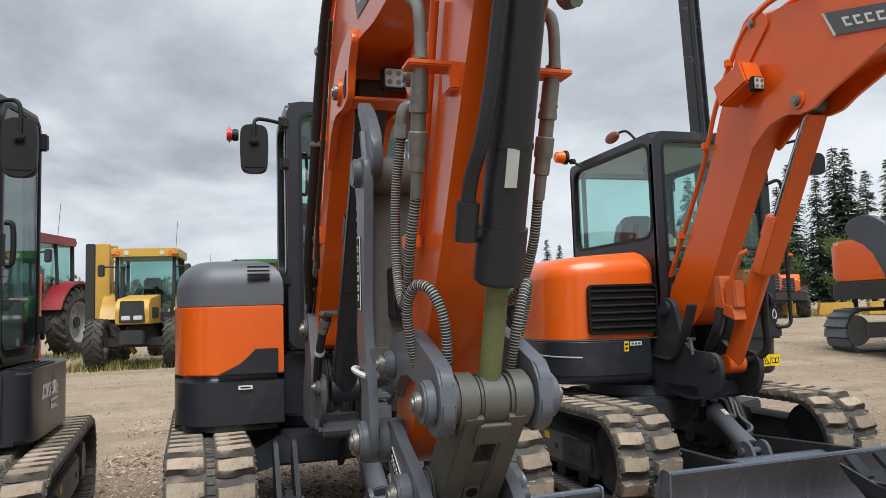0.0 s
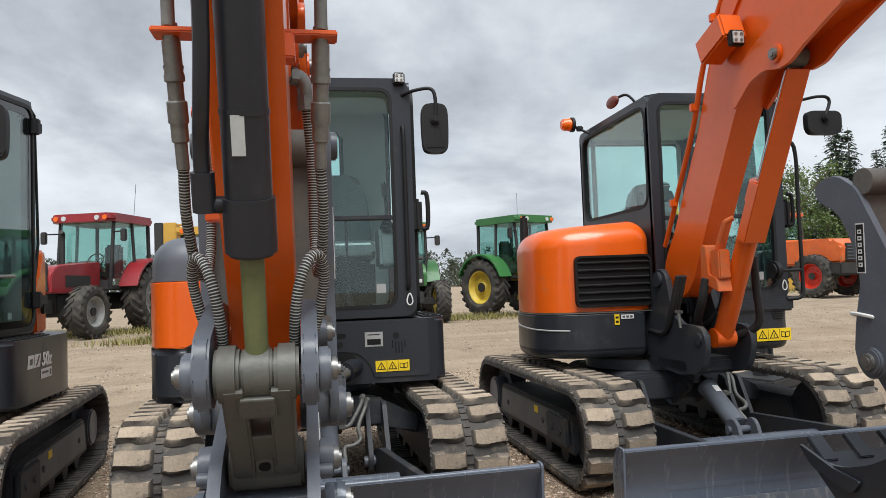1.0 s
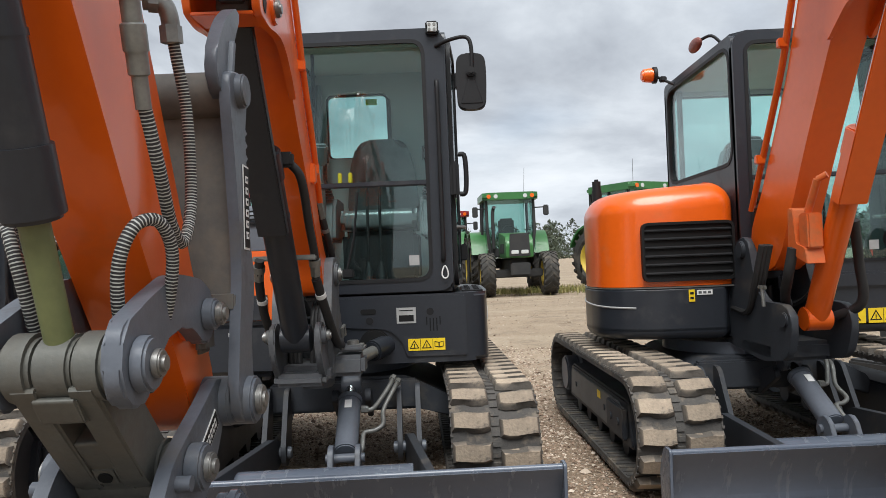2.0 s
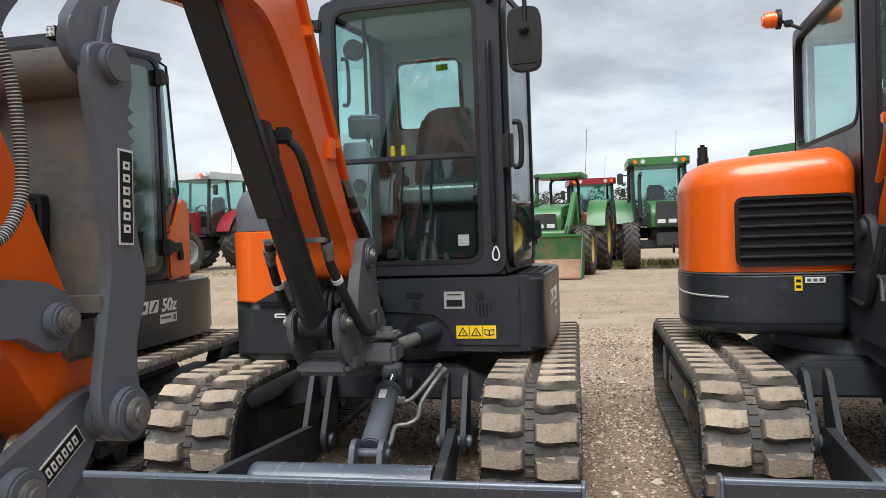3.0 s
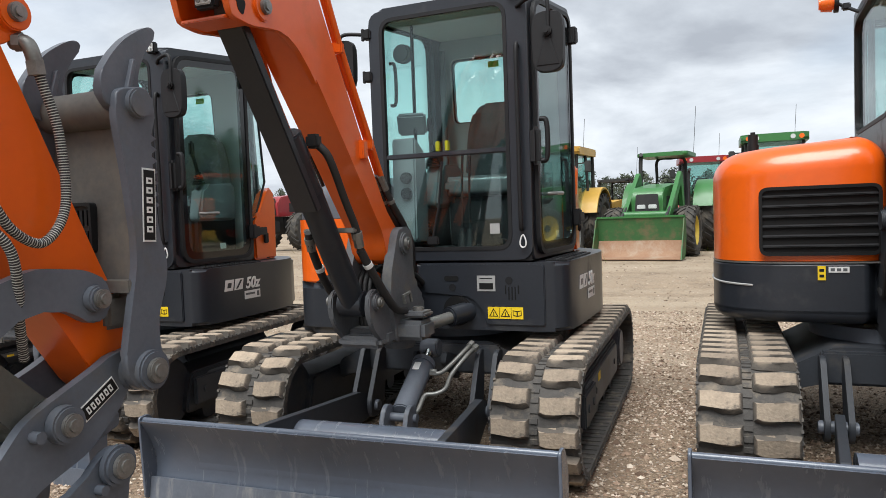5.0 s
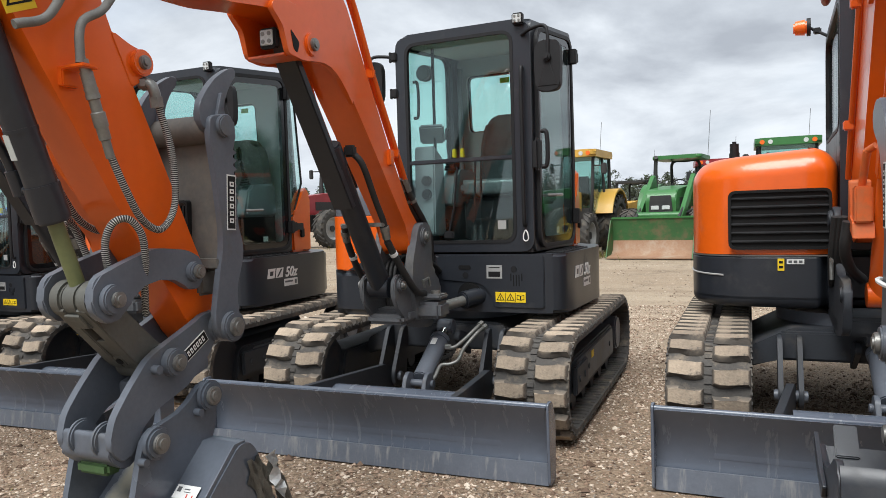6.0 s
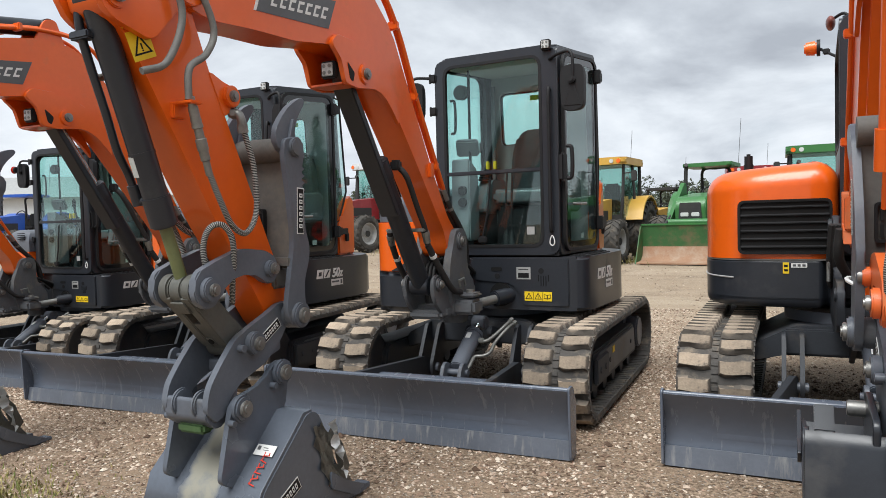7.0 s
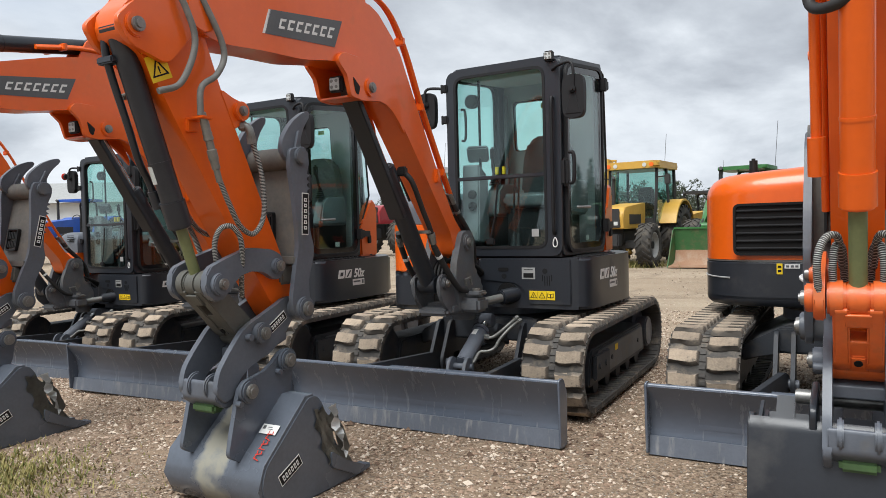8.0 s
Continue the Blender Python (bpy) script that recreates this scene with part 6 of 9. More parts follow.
def warning_sign(parent, origin, u, v, w, h, signs, label="yellow sticker with black warning signs"):
    """A yellow sticker with black-edged triangles and, last, an open book."""
    u, v = Vector(u).normalized(), Vector(v).normalized()
    m = Matrix((u, v, u.cross(v))).transposed().to_4x4()
    m.translation = origin
    ob = part("warning_sticker", box(B(), (0, 0, 0.001), (w, h, 0.002)), M_YELLOW, parent, label, at=m, smooth=0)
    bm = B()
    cell = w / signs
    for i in range(signs):
        x = -w / 2 + cell * (i + 0.5)
        k = min(cell, h) * 0.42
        if i:
            box(bm, (x - cell / 2, 0, 0.0024), (0.0025, h * 0.9, 0.0012))
        if i == signs - 1 and signs > 1:
            for e in (-1, 1):
                ring_prism(bm, [(x, -k * 0.7), (x + e * k * 0.9, -k * 0.5), (x + e * k * 0.9, k * 0.6), (x, k * 0.4)], [(x + e * k * 0.12, -k * 0.5), (x + e * k * 0.78, -k * 0.36), (x + e * k * 0.78, k * 0.44), (x + e * k * 0.12, k * 0.28)], 0.0021, 0.003, "z")
        else:
            ring_prism(bm, [(x - k, -k * 0.75), (x + k, -k * 0.75), (x, k * 0.95)], [(x - k * 0.72, -k * 0.6), (x + k * 0.72, -k * 0.6), (x, k * 0.62)], 0.0021, 0.003, "z")
            box(bm, (x, -k * 0.1, 0.0024), (k * 0.16, k * 0.5, 0.0012))
            box(bm, (x, -k * 0.46, 0.0024), (k * 0.16, k * 0.14, 0.0012))
    part("print", bm, M_INK, ob, smooth=0)
    return ob


def zero_tail(name, label, m, rot, number, group):
    ex = thing(name, label, "excavator", m, group)
    undercarriage(ex, rot, 0.05)
    # house: skirt, left cover, rear
    bm = B()
    plan = [(-0.26, -0.48), (-0.02, -0.48), (0.02, -0.555), (0.76, -0.555), (0.86, -0.51), (0.885, -0.35), (0.885, 0.42), (0.78, 0.74), (0.48, 0.93), (-0.26, 0.95)]
    prism(bm, rounded(plan, [0, 0, 0.02, 0.05, 0.06, 0.1, 0.15, 0.2, 0.2, 0], 3), 0.66, 1.03, "z", 0.02, 3)
    part("house_skirt", bm, M_CHAR, ex, "dark grey lower body under the cab")
    bm = B()
    left = [(-0.27, -0.62), (-0.27, 0.95), (-0.55, 0.80), (-0.80, 0.45), (-0.87, 0.0), (-0.86, -0.40), (-0.74, -0.60)]
    lr = rounded(left, [0, 0, 0.2, 0.2, 0.2, 0.12, 0.1], 3)
    prism(bm, lr, 0.62, 0.92, "z", 0.035, 3)
    part("counterweight", bm, M_CHAR, ex, "dark grey counterweight")
    bm = B()
    prism(bm, [(x * 0.997, y * 0.997) for x, y in lr], 0.923, 1.297, "z", 0.006, 2)
    part("side_cover", bm, M_ORANGE, ex, "orange side cover")
    bm = B()
    prism(bm, [(-0.30, 0.926), (-0.30, 1.06), (-0.42, 1.06), (-0.50, 0.98), (-0.62, 0.926)], -0.632, -0.60, "y", 0.004)
    part("corner_trim", bm, M_CHAR, ex)
    bm = B()
    dome(bm, [(x * 0.985, y * 0.985) for x, y in lr], 1.30, 1.555, 0.15, 6)
    hood = part("hood", bm, M_GREYCOVER, ex, "grey plastic engine hood")
    bm = B()
    for i in range(4):
        box(bm, (-0.40, -0.612, 1.445 + i * 0.022), (0.12, 0.012, 0.009))
    part("vent", bm, M_INK, hood)
    bm = B()
    rear = [(-0.26, 0.52), (0.60, 0.52), (0.70, 0.50), (0.70, 0.60), (0.42, 0.84), (-0.26, 0.93)]
    prism(bm, rounded(rear, [0, 0, 0.02, 0.1, 0.15, 0], 3), 1.035, 1.52, "z", 0.04, 3)
    part("rear_cover", bm, M_ORANGE, ex, "orange rear cover behind the cab")
    bm = B()
    prism(bm, rounded([(0.26, 1.035), (0.60, 1.035), (0.60, 1.52), (0.54, 1.60), (0.45, 1.56), (0.31, 1.375), (0.26, 1.36)], 0.03), 0.66, 0.745, "x", 0.015)
    for v in bm.verts:
        v.co.x -= 0.22 * max(0.0, v.co.y - 0.36)
    panel = part("fuel_panel", bm, M_ORANGE, ex, "orange side panel with a latch")
    bm = B()
    box(bm, (0.742, 0.40, 1.20), (0.02, 0.05, 0.08), 0.006)
    part("latch", bm, M_INK, panel)
    bm = B()
    box(bm, (0.80, -0.15, 1.034), (0.12, 0.62, 0.010), 0.003)
    for i in range(10):
        for j in range(2):
            box(bm, (0.775 + j * 0.05, -0.42 + i * 0.06, 1.041), (0.03, 0.012, 0.006))
    part("step_tread", bm, M_BLACK, ex, "black anti-slip tread")
    bm = B()
    prism(bm, rounded([(0.06, 1.022), (0.60, 1.022), (0.76, 1.022), (0.76, 0.69), (0.43, 0.69), (0.41, 0.77), (0.34, 0.845), (0.06, 0.86)], 0.02), -0.564, -0.54, "y", 0.005)
    part("front_panel", bm, M_CHAR, ex, "dark grey raised front panel")
    warning_sign(ex, (0.54, -0.5648, 0.758), (1, 0, 0), (0, 0, 1), 0.20, 0.064, 3)
    label_bars(ex, "serial_plate", (0.435, -0.5648, 0.918), (1, 0, 0), (0, 0, 1), 0.105, 0.085, M_PLATEPALE, M_INK, [(0, -0.18, 0.76, 0.40), (0, 0.32, 0.7, 0.06)], "grey metal serial plate with a black field")
    bm = B()
    for i in range(5):
        box(bm, (0.545 + i * 0.018, -0.5645, 0.865 + (0.02 if i in (0, 4) else 0)), (0.006, 0.004, 0.07 if i not in (0, 4) else 0.045))
    part("air_slots", bm, M_INK, ex)
    for x, z in ((0.565, 0.935), (0.235, 0.895)):
        part("body_plug", cyl(B(), (x, -0.56, z), (x, -0.567, z), 0.020, 14), M_BLACK, ex)
    part("hand_slot", prism(B(), [(x + 0.23, z + 0.945) for x, z in rounded(rect(0.085, 0.028), 0.013)], -0.567, -0.56, "y"), M_INK, ex)
    bm = B()
    cyl(bm, (0.26, -0.54, 0.765), (0.26, -0.57, 0.765), 0.085, 28, bevel=0.008)
    part("ram_port", bm, M_INK, ex)
    label_bars(ex, "sticker", (-0.475, -0.628, 0.855), (1, 0, 0), (0, 0, 1), 0.075, 0.022, M_WHITE, M_INK, [(0, 0, 0.7, 0.3)], "small white sticker")
    model_mark(ex, number, (0.8865, -0.30, 0.86), (0, 1, 0), (0, 0, 1), 0.105)
    # swing post
    before = set(scene.collection.objects)
    bm = B()
    post = [(-0.66, 0.66), (-0.68, 0.86), (-0.78, 0.94), (-0.80, 1.02), (-0.80, 1.21), (-0.83, 1.245), (-0.94, 1.245), (-0.98, 1.21), (-1.03, 1.09), (-1.06, 1.02), (-1.075, 0.92), (-1.05, 0.80), (-1.02, 0.66)]
    plates(bm, rounded(post, 0.03), 0.115, 0.052, 0.012)
    box(bm, (0, -0.95, 0.70), (0.26, 0.34, 0.08), 0.02)
    cyl(bm, (0, -0.72, 0.58), (0, -0.72, 0.94), 0.09, 24, bevel=0.01)
    box(bm, (0.20, -0.93, 0.72), (0.16, 0.16, 0.10), 0.02)
    box(bm, (0.22, -0.93, 0.80), (0.12, 0.12, 0.03), 0.01)
    box(bm, (0, -1.08, 0.685), (0.24, 0.20, 0.06), 0.02)
    swing = part("swing_post", bm, M_CASTING, ex, "dusty grey cast boom swing post")
    for s in (-1, 1):
        part("pin_boss", cyl(B(), (s * 0.135, -0.905, 1.16), (s * 0.158, -0.905, 1.16), 0.060, 24, bevel=0.008), M_CASTING, swing)
        ear = rounded([(-1.02, 0.67), (-1.04, 0.84), (-1.12, 0.945), (-1.22, 0.955), (-1.265, 0.90), (-1.24, 0.78), (-1.12, 0.675)], 0.04)
        bm = prism(B(), ear, s * 0.102 - 0.014, s * 0.102 + 0.014, "x", 0.006)
        cyl(bm, (s * 0.105, -1.19, 0.89), (s * 0.135, -1.19, 0.89), 0.042, 20, bevel=0.006)
        part("lower_ear", bm, M_CASTING, swing)
        bm = B()
        pin_end(bm, s * 0.156, -0.905, 1.16, 0.034, s)
        part("pin", bm, M_SILVERPIN, swing)
        bm = B()
        pin_end(bm, s * 0.134, -1.19, 0.89, 0.026, s)
        part("pin", bm, M_SILVERPIN, swing)
    bm = B()
    cyl(bm, (0.22, -0.93, 0.80), (0.22, -0.93, 0.835), 0.030, 16, bevel=0.004)
    part("bolt", bm, M_SILVERPIN, swing)
    bm = B()
    cyl(bm, (0.17, -0.98, 0.80), (0.17, -0.98, 0.828), 0.014, 8)
    part("bolt", bm, M_SILVERPIN, swing)
    bm = B()
    cyl(bm, (0.20, -0.90, 0.72), (0.32, -0.62, 0.75), 0.032, 16)
    part("swing_rod", bm, M_GALV, swing, "bright swing ram rod")
    bm = B()
    cyl(bm, (0.285, -0.68, 0.745), (0.37, -0.50, 0.765), 0.055, 20, bevel=0.008)
    part("swing_ram", bm, M_CHAR, swing)
    bm = B()
    for x in (0.13, 0.18):
        tube(bm, [(x, -1.0, 0.86), (x, -1.02, 0.90), (x, -0.94, 0.91), (x, -0.92, 0.86)], 0.009, 6)
    part("hose_clip", bm, M_GALV, swing)
    for s in (-1, 1):
        bm = B()
        for k in range(3):
            tube(bm, spline([(s * (0.04 + 0.022 * k), -0.52, 0.86 + 0.02 * k), (s * (0.045 + 0.02 * k), -0.68, 0.98), (s * (0.04 + 0.02 * k), -0.84 - 0.02 * k, 1.03), (s * (0.035 + 0.02 * k), -0.96 - 0.02 * k, 0.96), (s * (0.03 + 0.02 * k), -1.0, 0.74)], 6), 0.014, 8)
        part("hose", bm, M_HOSE, swing)
    small_arm(ex)
    turned(ex, before, pose(-0.03, -0.75, 0, 0, 0, ARM_SWING) @ pose(0, 0.75, 0))
    cab(ex, -0.235, 0.70, -0.555, 0.245, 1.045, 2.465, 1.636, "zero")
    return ex


def tail_machine(m, rot):
    """The larger orange machine with a rounded side hood and a wide grille."""
    ex = thing("excavator", "orange compact excavator with rounded hood and black grille on gravel", "excavator", m, "excavators in the row")
    undercarriage(ex, rot, -0.03, 0.0, 0.03)
    plan = [(-0.93, 0.05), (-0.90, -0.30), (-0.66, -0.47), (-0.20, -0.475), (-0.16, -0.40), (0.10, -0.40), (0.12, -0.48), (0.82, -0.48), (0.90, -0.40), (0.92, 0.3), (0.75, 0.8), (0.3, 1.05), (-0.3, 1.05), (-0.75, 0.75)]
    radii = [0.2, 0.2, 0.15, 0.02, 0.02, 0.02, 0.02, 0.05, 0.05, 0.2, 0.3, 0.3, 0.3, 0.3]
    bm = B()
    dome(bm, rounded(plan, radii, 4), 0.74, 0.99, 0.012, 2)
    dome(bm, rounded(plan, radii, 4), -0.755, -0.69, 0.05, 4)
    for v in bm.verts:
        if v.co.z < 0:
            v.co.z = -v.co.z
    skirt = part("house_skirt", bm, M_CHAR, ex, "dark grey lower body")
    # the seam under the hood, its highlight put in as bright metal
    bm = B()
    hp = [(-0.93, 0.05), (-0.90, -0.30), (-0.66, -0.472), (-0.10, -0.475), (-0.10, 1.0), (-0.3, 1.0), (-0.75, 0.72)]
    prism(bm, rounded(hp, [0.2, 0.2, 0.18, 0.02, 0.0, 0.2, 0.3], 5), 0.992, 1.0, "z")
    part("hood_seam", bm, M_SILVERPIN, ex)
    bm = B()
    hp2 = [(-0.925, 0.05), (-0.895, -0.30), (-0.655, -0.47), (-0.10, -0.473), (-0.10, 0.99), (-0.3, 0.995), (-0.745, 0.715)]
    dome(bm, rounded(hp2, [0.3, 0.3, 0.28, 0.17, 0.17, 0.3, 0.4], 7), 1.003, 1.615, 0.15, 8, 0.05)
    hood = part("side_hood", bm, M_ORANGE, ex, "glossy orange rounded hood")
    bm = B()
    gx, gz, gw, gh = -0.41, 1.205, 0.54, 0.345
    outer = rounded([(gx - gw / 2, gz - gh / 2), (gx + gw / 2, gz - gh / 2), (gx + gw / 2, gz + gh / 2), (gx - gw / 2, gz + gh / 2)], 0.045, 4)
    inner = rounded([(gx - gw / 2 + 0.016, gz - gh / 2 + 0.016), (gx + gw / 2 - 0.016, gz - gh / 2 + 0.016), (gx + gw / 2 - 0.016, gz + gh / 2 - 0.016), (gx - gw / 2 + 0.016, gz + gh / 2 - 0.016)], 0.03, 4)
    ring_prism(bm, outer, inner, -0.492, -0.46, "y")
    prism(bm, inner, -0.476, -0.47, "y")
    grille = part("grille", bm, M_INK, ex, "black slatted grille")
    for i in range(6):
        bm = B()
        box(bm, (gx, -0.482, gz - 0.125 + i * 0.05), (gw - 0.03, 0.020, 0.010), 0.003, Euler((0.6, 0, 0)).to_matrix())
        part("slat", bm, M_BLACK, grille)
    bm = B()
    box(bm, (-0.928, 0.13, 1.115), (0.012, 0.045, 0.065), 0.006)
    part("hood_lock", bm, M_INK, hood)
    bm = B()
    cyl(bm, (-0.70, 0.62, 1.50), (-0.70, 0.62, 1.755), 0.031, 18, bevel=0.016)
    cyl(bm, (-0.70, 0.62, 1.50), (-0.70, 0.62, 1.675), 0.036, 18, bevel=0.004)
    part("exhaust_stub", bm, M_BLACK, hood, "black exhaust stub")
    # pale tube painting the highlight along the skirt's crease
    bm = B()
    edge = [p for p in rounded(plan, radii, 4) if p[0] < -0.70 and p[1] < 0.25]
    edge.sort(key=lambda p: p[1])
    tube(bm, [(x * 1.001, y, 0.885 + 0.05 * (y + 0.3)) for x, y in edge], 0.006, 6)
    part("trim_line", bm, M_PLATEPALE, skirt)
    label_bars(ex, "warning_sticker", (-0.40, -0.4765, 0.945), (1, 0, 0), (0, 0, 1), 0.035, 0.07, M_YELLOW, M_INK, [(0, 0.2, 0.6, 0.2), (0, -0.2, 0.6, 0.2)], "yellow warning sticker")
    label_bars(ex, "sticker", (-0.325, -0.4765, 0.962), (1, 0, 0), (0, 0, 1), 0.09, 0.028, M_WHITE, M_PLATEGREY, [(-0.3, 0, 0.2, 0.5), (0, 0, 0.2, 0.5), (0.3, 0, 0.2, 0.5)], "white sticker")
    warning_sign(ex, (0.53, -0.4815, 0.79), (1, 0, 0), (0, 0, 1), 0.13, 0.085, 1)
    warning_sign(ex, (0.74, -0.4815, 0.79), (1, 0, 0), (0, 0, 1), 0.26, 0.085, 3)
    bm = B()
    for i in range(6):
        box(bm, (0.78, -0.483, 0.90 + i * 0.016), (0.10 - abs(i - 2.5) * 0.012, 0.006, 0.007))
    part("air_slots", bm, M_INK, ex)
    bm = B()
    box(bm, (0.50, -0.42, 1.0), (0.80, 0.16, 0.10), 0.015)
    part("cab_sill", bm, M_CHAR, ex)
    # swing post, boom, stick
    before_arm = set(scene.collection.objects)
    X = 0.02
    arm = Matrix.Translation((X, 0, 0))
    bm = B()
    post = [(-0.25, 0.66), (-0.34, 0.95), (-0.48, 1.20), (-0.57, 1.28), (-0.67, 1.25), (-0.72, 1.06), (-0.80, 0.92), (-0.95, 0.92), (-1.08, 0.91), (-1.12, 0.81), (-1.05, 0.64), (-0.8, 0.60)]
    plates(bm, rounded(post, 0.05), 0.15, 0.04, 0.008)
    box(bm, (0, -0.70, 0.66), (0.34, 0.40, 0.10), 0.02)
    for s in (-1, 1):
        cyl(bm, (s * 0.16, -0.59, 1.20), (s * 0.19, -0.59, 1.20), 0.05, 20, bevel=0.005)
        cyl(bm, (s * 0.15, -1.04, 0.84), (s * 0.18, -1.04, 0.84), 0.04, 18, bevel=0.005)
    swing = part("swing_post", bm, M_UNDER, ex, "dark grey boom swing post", arm)
    for s in (-1, 1):
        bm = B()
        for k in range(3):
            tube(bm, spline([(s * (0.10 + 0.03 * k), -0.42, 0.86), (s * (0.12 + 0.03 * k), -0.66, 0.90 - 0.02 * k), (s * (0.15 + 0.02 * k), -0.78, 1.02), (s * (0.14 + 0.02 * k), -0.86, 1.22)], 6), 0.018, 7)
        part("hose", bm, M_HOSE, swing)
    bm = B()
    box(bm, (-0.20, -0.88, 1.0), (0.012, 0.09, 0.022), 0.005)
    tube(bm, [(-0.20, -0.88, 1.0), (-0.20, -0.89, 0.90)], 0.010, 8)
    part("hose_clip", bm, M_GALV, swing)
    bm = B()
    bp = [(-0.55, 1.10), (-0.50, 1.16), (-0.50, 1.27), (-0.56, 1.37), (-0.66, 1.50), (-1.00, 2.08), (-1.16, 2.46), (-1.36, 2.74), (-1.50, 2.86), (-1.68, 2.90), (-1.85, 2.87), (-2.10, 2.77), (-2.50, 2.64), (-2.98, 2.52), (-3.02, 2.42), (-2.92, 2.36), (-2.60, 2.42), (-2.35, 2.44), (-2.12, 2.42), (-1.85, 2.38), (-1.62, 2.34), (-1.49, 2.26), (-1.38, 2.10), (-1.135, 1.68), (-0.86, 1.18), (-0.74, 1.07)]
    prism(bm, rounded(bp, 0.06, 3), -0.078, 0.086, "x", 0.008)
    gus = [(-2.41, 2.47), (-2.29, 2.42), (-2.14, 2.36), (-1.99, 2.30), (-1.90, 2.25), (-1.80, 2.24), (-1.70, 2.27), (-1.58, 2.24), (-1.47, 2.16), (-1.42, 2.12), (-1.40, 2.20), (-1.55, 2.40), (-1.9, 2.52), (-2.2, 2.54)]
    for s in (-1, 1):
        boss(bm, -2.93, 2.46, 0.09, s * 0.09, s * 0.12)
        prism(bm, rounded([(-1.28, 2.60), (-1.36, 2.84), (-1.44, 2.94), (-1.54, 2.94), (-1.62, 2.84), (-1.40, 2.62)], 0.04), s * 0.08 - 0.012, s * 0.08 + 0.012, "x", 0.004)
    boom = part("boom", bm, M_ORANGE, ex, "glossy orange boom with a bend", arm)
    for s in (-1, 1):
        bm = prism(B(), rounded(gus, 0.03), s * 0.097 - 0.011, s * 0.097 + 0.011, "x", 0.004, 1)
        boss(bm, -1.80, 2.32, 0.05, s * 0.095, s * 0.120)
        part("gusset", bm, M_ORANGE, boom)
    bm = B()
    box(bm, (-0.165, -1.42, 2.52), (0.14, 0.26, 0.15), 0.012, Euler((radians(-20), 0, 0)).to_matrix())
    part("lamp_box", bm, M_ORANGE, boom)
    work_lamp(boom, -0.165, -1.565, 2.48, 0.085)
    logo_plate(boom, [(-2.58, 2.585), (-1.99, 2.735), (-2.06, 2.59), (-2.58, 2.47)], 0.087, 1)
    logo_plate(boom, [(-1.99, 2.735), (-2.58, 2.585), (-2.58, 2.47), (-2.06, 2.59)], -0.087, -1)
    for s in (-1, 1):
        bm = B()
        line = [(s * 0.089, -0.55, 1.42), (s * 0.092, -0.70, 1.66), (s * 0.092, -0.97, 2.12), (s * 0.092, -1.12, 2.46), (s * 0.089, -1.32, 2.76), (s * 0.09, -1.48, 2.90), (s * 0.09, -1.7, 2.95), (s * 0.09, -2.0, 2.86)]
        tube(bm, spline(line, 6), 0.015, 8)
        tube(bm, spline([(p[0] * 0.78, p[1] + 0.02, p[2] + 0.02) for p in line], 6), 0.015, 8)
        for y, z in ((-0.72, 1.69), (-1.02, 2.24), (-1.28, 2.70)):
            box(bm, (s * 0.105, y, z), (0.05, 0.035, 0.05), 0.006)
        part("oil_pipe", bm, M_ORANGE, boom, "orange steel oil pipe")
    for s in (-1, 1):
        bm = B()
        pin_end(bm, s * 0.118, -1.80, 2.32, 0.030, s)
        part("pin", bm, M_SILVERPIN, boom)
        bm = B()
        pin_end(bm, s * 0.092, -1.48, 2.88, 0.025, s)
        part("pin", bm, M_SILVERPIN, boom)
    ram = hydraulic(ex, "boom_cylinder", (-1.02, 0.84), (-1.79, 2.31), 0.60, 0.058, 0.030, M_ORANGE, M_CHROME, "orange boom ram", X)
    a, b = Vector((X, -1.32, 1.42)), Vector((X, -1.76, 2.27))
    u = (b - a).normalized()
    rot3 = Matrix((Vector((1, 0, 0)), u, Vector((1, 0, 0)).cross(u))).transposed()
    n = Vector((0, -u.z, u.y))
    bm = B()
    box(bm, (a + b) / 2 + n * 0.068, (0.135, (b - a).length, 0.012), 0.004, rot3)
    part("ram_guard", bm, M_ORANGE, ram, "orange ram guard")
    part("guard_side", box(B(), (a + b) / 2 + n * 0.035 + Vector((0.064, 0, 0)), (0.008, (b - a).length, 0.07), 0.002, rot3), M_ORANGE, ram)
    part("guard_foot", box(B(), a + u * 0.17 + n * 0.035 + Vector((-0.064, 0, 0)), (0.008, 0.34, 0.07), 0.002, rot3), M_ORANGE, ram)
    bm = B()
    prism(bm, rounded([(-0.22, -0.30), (-0.04, -0.24), (-0.05, -0.02), (-0.10, -0.03), (-0.12, -0.20), (-0.20, -0.22)], 0.01), -0.145, -0.055, "x", 0.004)
    box(bm, (-0.10, 0.12, -0.14), (0.075, 0.09, 0.17), 0.008)
    cyl(bm, (-0.10, 0.14, -0.05), (-0.09, 0.06, 0.10), 0.018, 12)
    cyl(bm, (-0.09, 0.06, 0.10), (-0.06, 0.03, 0.12), 0.016, 10)
    for v in bm.verts:
        v.co += a
        if v.co.y < a.y:
            v.co.y += 0.30
    part("valve_block", bm, M_ORANGE_WORN, ram, "orange valve block")
    bm = B()
    tube(bm, spline([a + Vector((-0.15, 0.20, -0.22)), a + Vector((-0.16, 0.24, -0.36)), a + Vector((-0.12, 0.36, -0.46)), a + Vector((-0.06, 0.46, -0.52))], 6), 0.026, 8)
    tube(bm, spline([a + Vector((0.10, 0.10, -0.1)), a + Vector((0.15, 0.16, -0.3)), a + Vector((0.18, 0.2, -0.5)), a + Vector((0.10, 0.32, -0.58))], 6), 0.024, 8)
    part("hose", bm, M_HOSE, ram)
    # stick
    bm = B()
